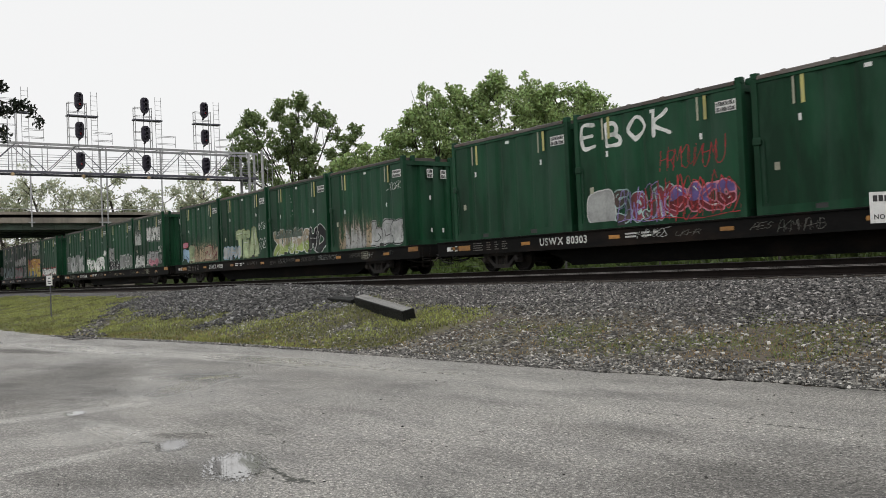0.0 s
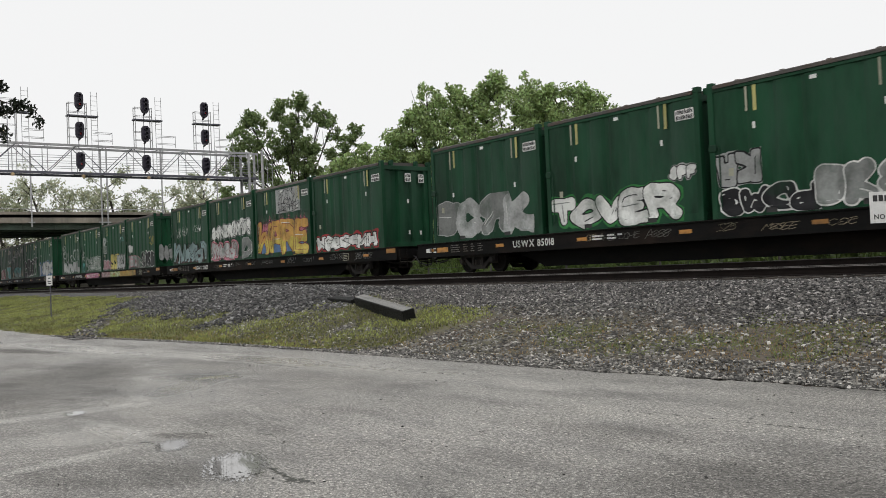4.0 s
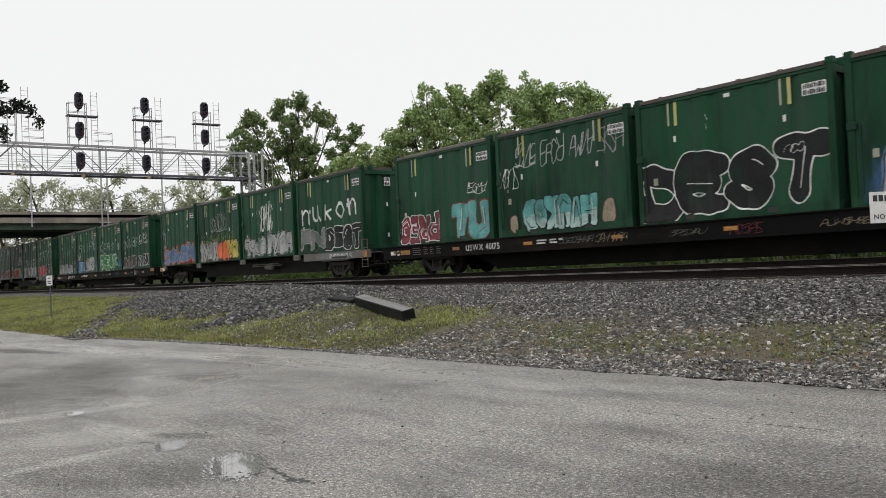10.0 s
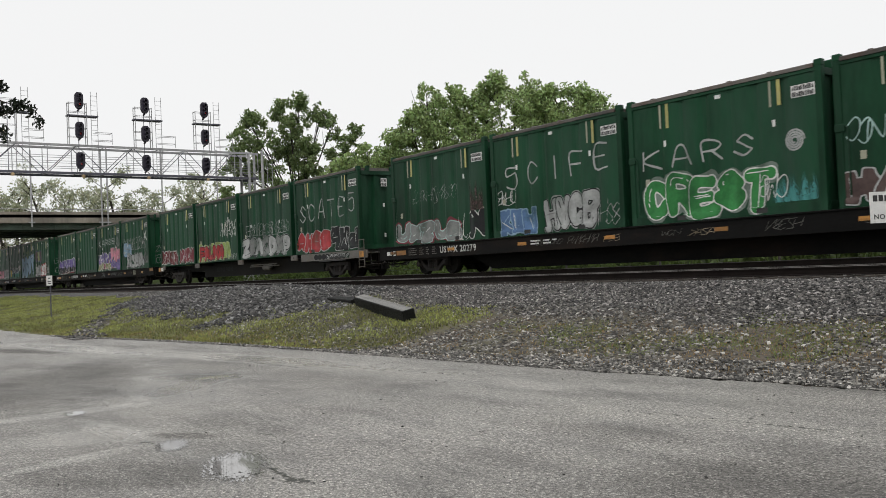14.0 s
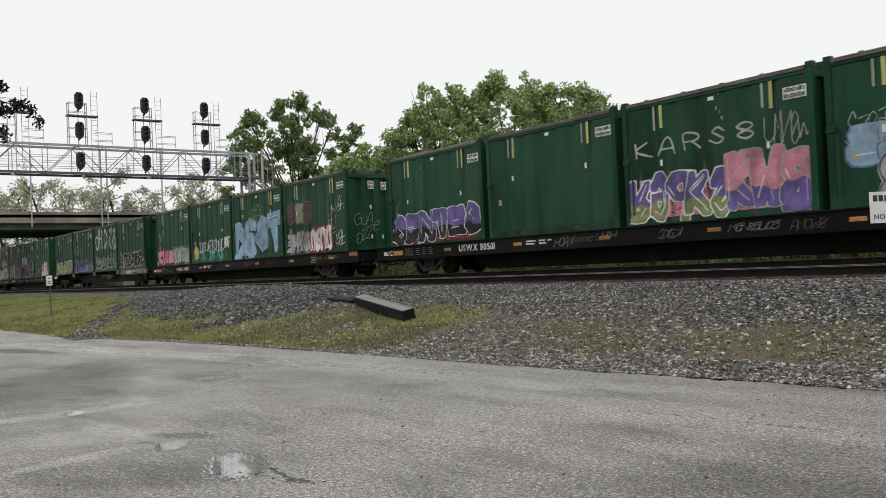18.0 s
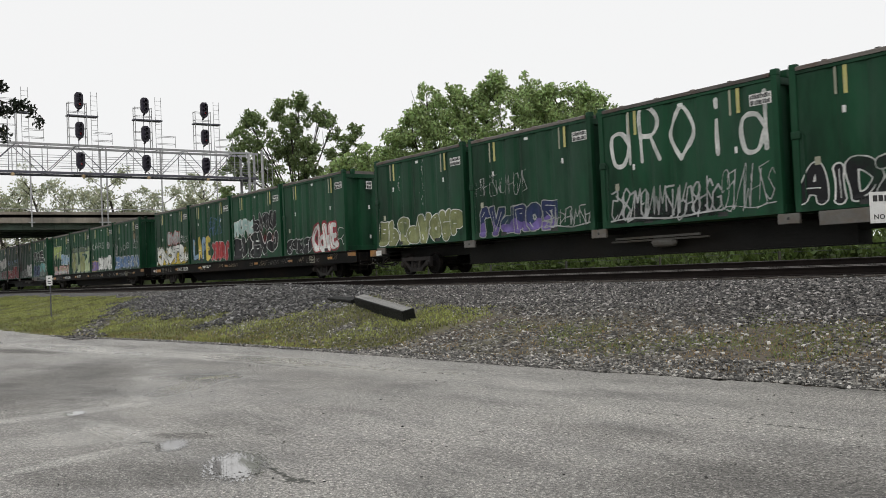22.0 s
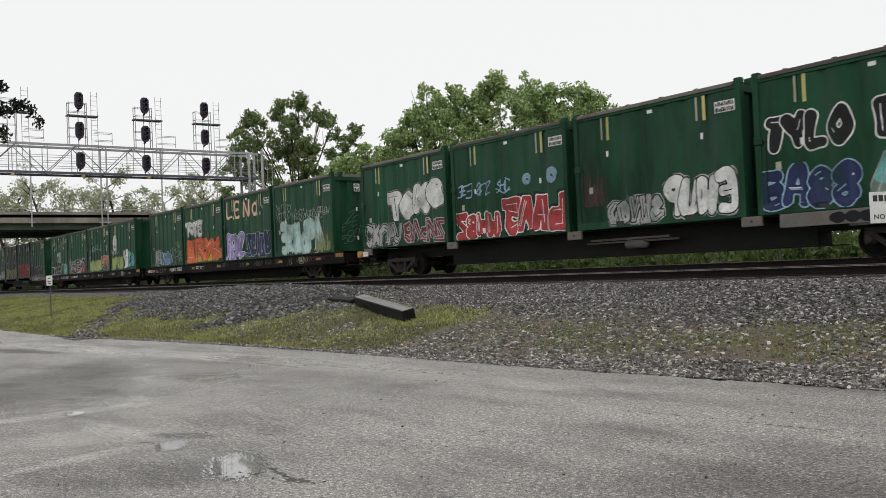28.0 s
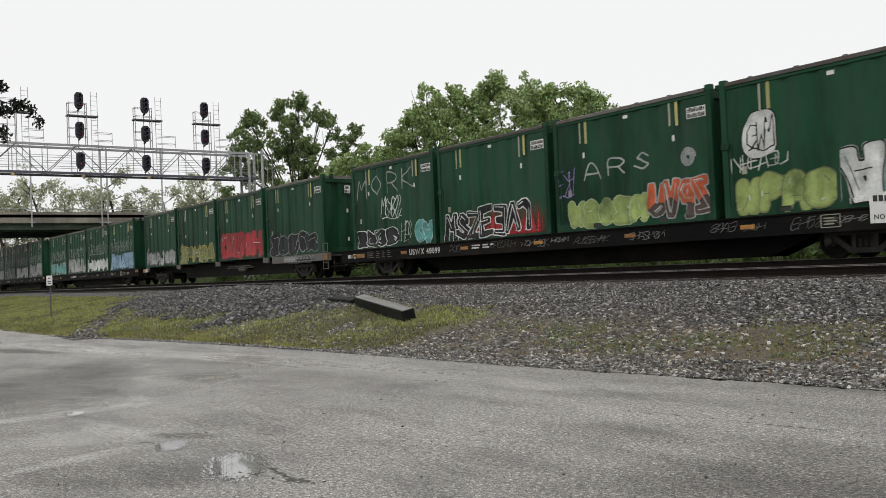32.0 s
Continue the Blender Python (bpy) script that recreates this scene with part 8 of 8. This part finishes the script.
# gravel spilt along the edge of the paving
x, y = sprinkle(32000, -30, -3, 0, 1, 1.3)
w = np.interp(x, [-30, -17, -14, -10, -6, -3], [0.12, 0.16, 0.55, 0.75, 0.95, 1.0])
y = edge_y(x) - 0.08 + w * y ** 1.5
scatter_stones("edge_gravel", x, y, 0.014 + 0.034 * rs.rand(len(x)) ** 1.8, EDGE, "mixed pale and dark gravel along the paving edge", 0.25, 0.0, 5)
x, y = sprinkle(70000, -34, -2, 9.0, 13.9, 1.35)
k = (y > edge_y(x) + 0.2) & (value_noise(x, y, 0.9, 14) > -0.25 + 0.75 * rs.rand(len(x)) + 0.25 * (x < -17)) & (value_noise(x, y, 0.55, 41) * 0.5 + value_noise(x, y, 1.9, 42) * 0.6 < 0.42 + 0.5 * rs.rand(len(x)))
scatter_stones("bank_gravel", x[k], y[k], 0.014 + 0.038 * rs.rand(k.sum()) ** 2.0, EDGE, "loose stones strewn over the bare bank", 0.35, 0.0, 6)
x, y = sprinkle(420, -20, -2, 1.6, 9.0)
k = y < edge_y(x) - 0.1
scatter_stones("grit", x[k], y[k], 0.006 + 0.012 * rs.rand(k.sum()) ** 2, EDGE, "scattered grit on the wet paving", 0.2, 0.0, 7)
x, y = sprinkle(260, -22, -2, 1.4, 8.6)
k = y < edge_y(x) - 0.1
scatter_stones("dark_grit", x[k], y[k], 0.007 + 0.014 * rs.rand(k.sum()) ** 2.5, HEAP, "dark chips and bits of bark on the paving", 0.25, 0.0, 9)


def grass(name, x, y, tall, mat, label, seed, wide=0.02):
    rr = np.random.RandomState(seed)
    n = len(x)
    z = np.maximum(bank_z(x, y), -0.02) - 0.01
    a = rr.rand(n) * 6.28
    h = tall * (0.5 + rr.rand(n))
    lean = rr.randn(n, 2) * 0.35 * h[:, None]
    d = np.stack([np.cos(a), np.sin(a)], -1) * wide * (0.6 + 0.8 * rr.rand(n, 1)) / 2
    p = np.stack([x, y], -1)
    v = np.zeros((n, 3, 3))
    v[:, 0, :2], v[:, 1, :2], v[:, 2, :2] = p - d, p + d, p + lean
    v[:, 0, 2] = v[:, 1, 2] = z
    v[:, 2, 2] = z + h
    ob = new(name, raw_mesh(name, v.reshape(-1, 3), np.arange(3 * n).reshape(-1, 3), mat))
    return tagged(ob, label, "grass", kind="stuff")


x, y = sprinkle(230000, -75, -12, 4.0, 15.2, 1.35)
e = edge_y(x)
heap = np.maximum(heap_at(x, y) * 0.7, 0.33 * scree_at(x, y))
top = np.interp(x, [-75, -45, -33, -22, -17, -15, -12], [13.4, 13.2, 12.0, 12.5, 12.6, 12.4, 10.6])
k = (y > e + 0.12) & (y < top + 0.9 * (value_noise(x, y, 1.6, 31) - 0.3)) & (heap < 0.16 + 0.3 * value_noise(x, y, 0.8, 35)) & (value_noise(x, y, 0.7, 33) * 0.55 + value_noise(x, y, 2.6, 34) * 0.6 > np.interp(x, [-40, -30, -18, -15.4, -14.4], [0.10, 0.22, 0.30, 0.36, 0.85]) + 0.2 * (rs.rand(len(x)) - 0.3))
x, y = x[k], y[k]
k = value_noise(x, y, 0.45, 71) * 0.6 + value_noise(x, y, 1.7, 72) * 0.5 + 0.25 * (rs.rand(len(x)) - 0.5) < np.interp(y - edge_y(x), [0, 1.5, 4], [0.72, 0.56, 0.38])
grass("bank_grass", x[~k], y[~k], 0.055, BLADE, "short yellowish green grass on the bank", 51, 0.04)
grass("dark_bank_grass", x[k], y[k], 0.06, SHADY, "darker olive grass low on the bank", 57, 0.035)
x, y = sprinkle(90000, -17, -2, 9.3, 13.6, 1.0)
tuft = np.zeros(len(x))
for cx, cy, r in ((-11.2, 11.2, 0.9), (-9.8, 10.8, 1.0), (-8.5, 11.3, 0.8), (-8.2, 12.2, 0.55), (-7.3, 11.8, 0.5), (-6.2, 12.1, 0.8), (-6.7, 11.2, 0.8), (-12.7, 11.3, 0.5), (-10.6, 10.7, 0.8), (-13.6, 11.6, 0.4), (-5.2, 11.6, 0.8)):
    tuft = np.maximum(tuft, np.exp(-((x - cx) ** 2 + ((y - cy) * 1.5) ** 2) / r ** 2))
k = (y > edge_y(x) + 0.45) & (tuft * (0.35 + value_noise(x, y, 0.35, 41)) + 0.2 * value_noise(x, y, 1.9, 42) > 0.25 + 0.5 * rs.rand(len(x)))
grass("sparse_grass", x[k], y[k], 0.032, MOSS, "thin patchy grass among the stones", 52, 0.03)
x, y = sprinkle(46000, -34, -2, 6.6, 13.0, 1.0)
k = (y > edge_y(x) + 0.05) & (y < edge_y(x) + np.interp(x, [-30, -14, -12, -2], [0.9, 1.3, 2.5, 3.0])) & (value_noise(x, y, 0.6, 43) > 0.36)
grass("straw", x[k], y[k], 0.045, DRY, "dry straw coloured grass by the paving", 53, 0.018)
x, y = sprinkle(30000, -70, -2, 24.3, 27.5, 1.0)
grass("far_weeds", x, y, 0.32, LEAF_BUSH, "rough green weeds beyond the tracks", 54, 0.07)
x, y = sprinkle(42000, -70, 2, 28.0, 34.0, 1.0)
grass("tall_weeds", x, y, 1.3, LEAF_BUSH, "tall tangled weeds under the trees", 56, 0.2)


LITTER = leaf_material("brown_dead_leaf", (0.13, 0.07, 0.035), 0.6)
x, y = sprinkle(16000, -22, -4, 8.9, 12.8, 1.0)
brown = np.zeros(len(x))
for cx, cy, r in ((-19.8, 10.9, 1.0), (-17.9, 9.7, 0.9), (-14.6, 11.8, 1.2), (-12.6, 11.6, 1.5), (-11.0, 12.1, 1.2), (-13.4, 10.6, 1.0), (-20.5, 9.0, 1.2)):
    brown = np.maximum(brown, np.exp(-((x - cx) ** 2 + ((y - cy) * 1.3) ** 2) / r ** 2))
k = (y > edge_y(x) + 0.1) & (brown * 0.5 + value_noise(x, y, 0.8, 61) * 0.5 + value_noise(x, y, 2.4, 62) * 0.3 > 0.66)
grass("leaf_litter", x[k], y[k], 0.02, LITTER, "brown dead leaves and twigs on the bank", 55, 0.05)["category"] = "litter"


def water_material():
    """Standing water that thins out raggedly into the damp asphalt."""
    m, t, b = nodes_of("standing_water")
    n, l = t.nodes, t.links
    b.inputs["Base Color"].default_value = (0.27, 0.265, 0.255, 1)
    b.inputs["Roughness"].default_value = 0.03
    b.inputs["IOR"].default_value = 1.5
    co = n.new("ShaderNodeTexCoord")
    nz = n.new("ShaderNodeTexNoise")
    nz.inputs["Scale"].default_value, nz.inputs["Detail"].default_value, nz.inputs["Roughness"].default_value = 9, 8, 0.7
    l.new(co.outputs["Object"], nz.inputs[0])
    rim = n.new("ShaderNodeVectorMath")
    rim.operation = "LENGTH"
    l.new(co.outputs["Object"], rim.inputs[0])
    sub = n.new("ShaderNodeMath")
    sub.operation = "MULTIPLY_ADD"
    sub.inputs[1].default_value = 3.2
    l.new(nz.outputs[0], sub.inputs[0])
    inv = n.new("ShaderNodeMath")
    inv.operation = "MULTIPLY"
    inv.inputs[1].default_value = -1.0
    l.new(rim.outputs["Value"], inv.inputs[0])
    l.new(inv.outputs[0], sub.inputs[2])
    fade = n.new("ShaderNodeMapRange")
    fade.inputs["From Min"].default_value, fade.inputs["From Max"].default_value = 0.62, 0.85
    l.new(sub.outputs[0], fade.inputs[0])
    l.new(fade.outputs[0], b.inputs["Alpha"])
    return m


WATER = water_material()
CRACK = surface("dark_wet_crack", (0.045, 0.046, 0.038), 0.5, 0, 6, 0.4, 60, 0.6, (0.06, 0.065, 0.04), 0.3)


def puddle(cx, cy, rx, ry, turn, seed):
    rng = random.Random(seed)
    s = Shape()
    s.add([(1.2 * math.cos(k * math.pi / 16), 1.2 * math.sin(k * math.pi / 16), 0) for k in range(32)], [tuple(range(32))])
    ob = new("puddle", s.mesh("puddle", WATER))
    ob.matrix_world = Matrix.Translation((cx, cy, 0.004)) @ Matrix.Rotation(turn, 4, "Z") @ Matrix.Diagonal((rx, ry, 1, 1))
    return tagged(ob, "shallow rain puddle mirroring the sky on asphalt", "puddle", "puddles on the paving")


puddle(-7.02, 2.97, 0.62, 0.27, radians(-23), 1)
puddle(-8.35, 2.9, 0.34, 0.15, radians(-20), 2)
puddle(-11.38, 2.77, 0.2, 0.14, radians(-17), 3)


def crack(x0, y0, x1, y1, w, seed):
    rng = random.Random(seed)
    d = Vector((x1 - x0, y1 - y0))
    nrm = Vector((-d.y, d.x)).normalized()
    n = max(6, int(d.length / 0.022))
    s = Shape()
    vs = []
    off = 0.0
    for i in range(n + 1):
        f = i / n
        off = off * 0.85 + rng.uniform(-0.016, 0.016)
        p = Vector((x0, y0)) + d * f + nrm * off
        h = w * rng.random() ** 2.2 * math.sin(math.pi * min(1, max(0.06, f))) ** 0.4 / 2 * (0.15 if rng.random() < 0.18 else 1)
        q = nrm * h * rng.uniform(0.3, 1.0)
        vs += [(p.x - nrm.x * h, p.y - nrm.y * h, 0.003), (p.x + q.x, p.y + q.y, 0.003)]
    s.add(vs, [(2 * i, 2 * i + 2, 2 * i + 3, 2 * i + 1) for i in range(n)])
    part("crack", s, CRACK, road, "dark wet crack")


crack(-6.92, 3.15, -6.35, 3.10, 0.14, 1)
crack(-6.36, 3.06, -5.86, 3.10, 0.20, 2)
crack(-10.1, 6.56, -9.52, 6.63, 0.05, 3)
crack(-6.24, 7.06, -5.2, 7.17, 0.035, 4)
crack(-5.2, 7.17, -4.25, 7.30, 0.06, 5)
crack(-13.2, 6.35, -11.2, 6.52, 0.05, 6)
crack(-15.5, 6.9, -13.2, 6.95, 0.08, 7)
crack(-20.2, 6.5, -18.0, 6.9, 0.10, 8)
crack(-8.85, 2.70, -8.66, 2.80, 0.12, 9)
crack(-7.55, 2.86, -7.35, 2.90, 0.05, 10)
crack(-8.3, 3.75, -8.0, 3.85, 0.05, 11)
crack(-6.9, 3.9, -6.75, 3.98, 0.05, 12)
crack(-26.0, 5.2, -22.5, 5.9, 0.12, 13)

# a pale rail lubricator box between the tracks
s = Shape()
s.box(-0.22, 0.22, -0.12, 0.12, 0.0, 0.17, 0.03)
lump = thing("track_box", pose(-13.9, 18.7, 1.12), "small pale grey track box between the tracks", "track box")
part("case", s, PALE, lump)

# the railway's notice, its name and emblem as plain dark blocks
sign, plate = notice("notice_board", -6.46, 13.08, 53.3, 0.74, 0.46, 1.27, 0.05, "white railway notice board on a post beside the track")
for i in range(3):
    s = Shape()
    s.box(-0.32 + i * 0.085, -0.255 + i * 0.085, -0.010, -0.0065, 1.27 + 0.32, 1.27 + 0.41)
    part("print_bar", s, INK, plate)
vs, fs, sl = [], [], []
for i, ch in enumerate("NO"):
    pts, faces = glyph(ch, 0.02)
    vs.append(pts * 0.10 + np.array([-0.32 + i * 0.085, 1.27 + 0.06]))
    fs.append(faces)
    sl.append(0)
lay(vs, fs, sl, [INK], "printed_word", plate, "black printed word", False, -0.007)


# ---- what moves ----
def motions():
    times = [0, 4, 8, 12, 16, 20, 24, 28, 32]
    for ob, start, up in MOVING:
        walk(ob, [(t, pose(start + travel(t), TRAIN_Y, RAIL_Z + up)) for t in times])
    # the wheelsets roll: one turn in every 2.64 m
    for (c, row), (start, thin) in zip(TRAIN, CARS):
        # only between the underpass and the point where the car has gone by
        run = [f for f in range(0, 32 * FPS + 1) if -142 < start + travel(f / FPS) < 22]
        run = [0] + [f for f in run if 0 < f < 32 * FPS] + [32 * FPS]
        turn = {f: travel(min(max(f, run[1]), run[-2]) / FPS) / 0.42 for f in run}
        for w in c.children_recursive:
            if w.name.startswith("wheelset"):
                x, y, z = w.location
                walk(w, [(t, Matrix.Translation((x, y, z)) @ Matrix.Rotation(a, 4, "Y")) for t, a in ((f / FPS, turn[f]) for f in run)])


motions()
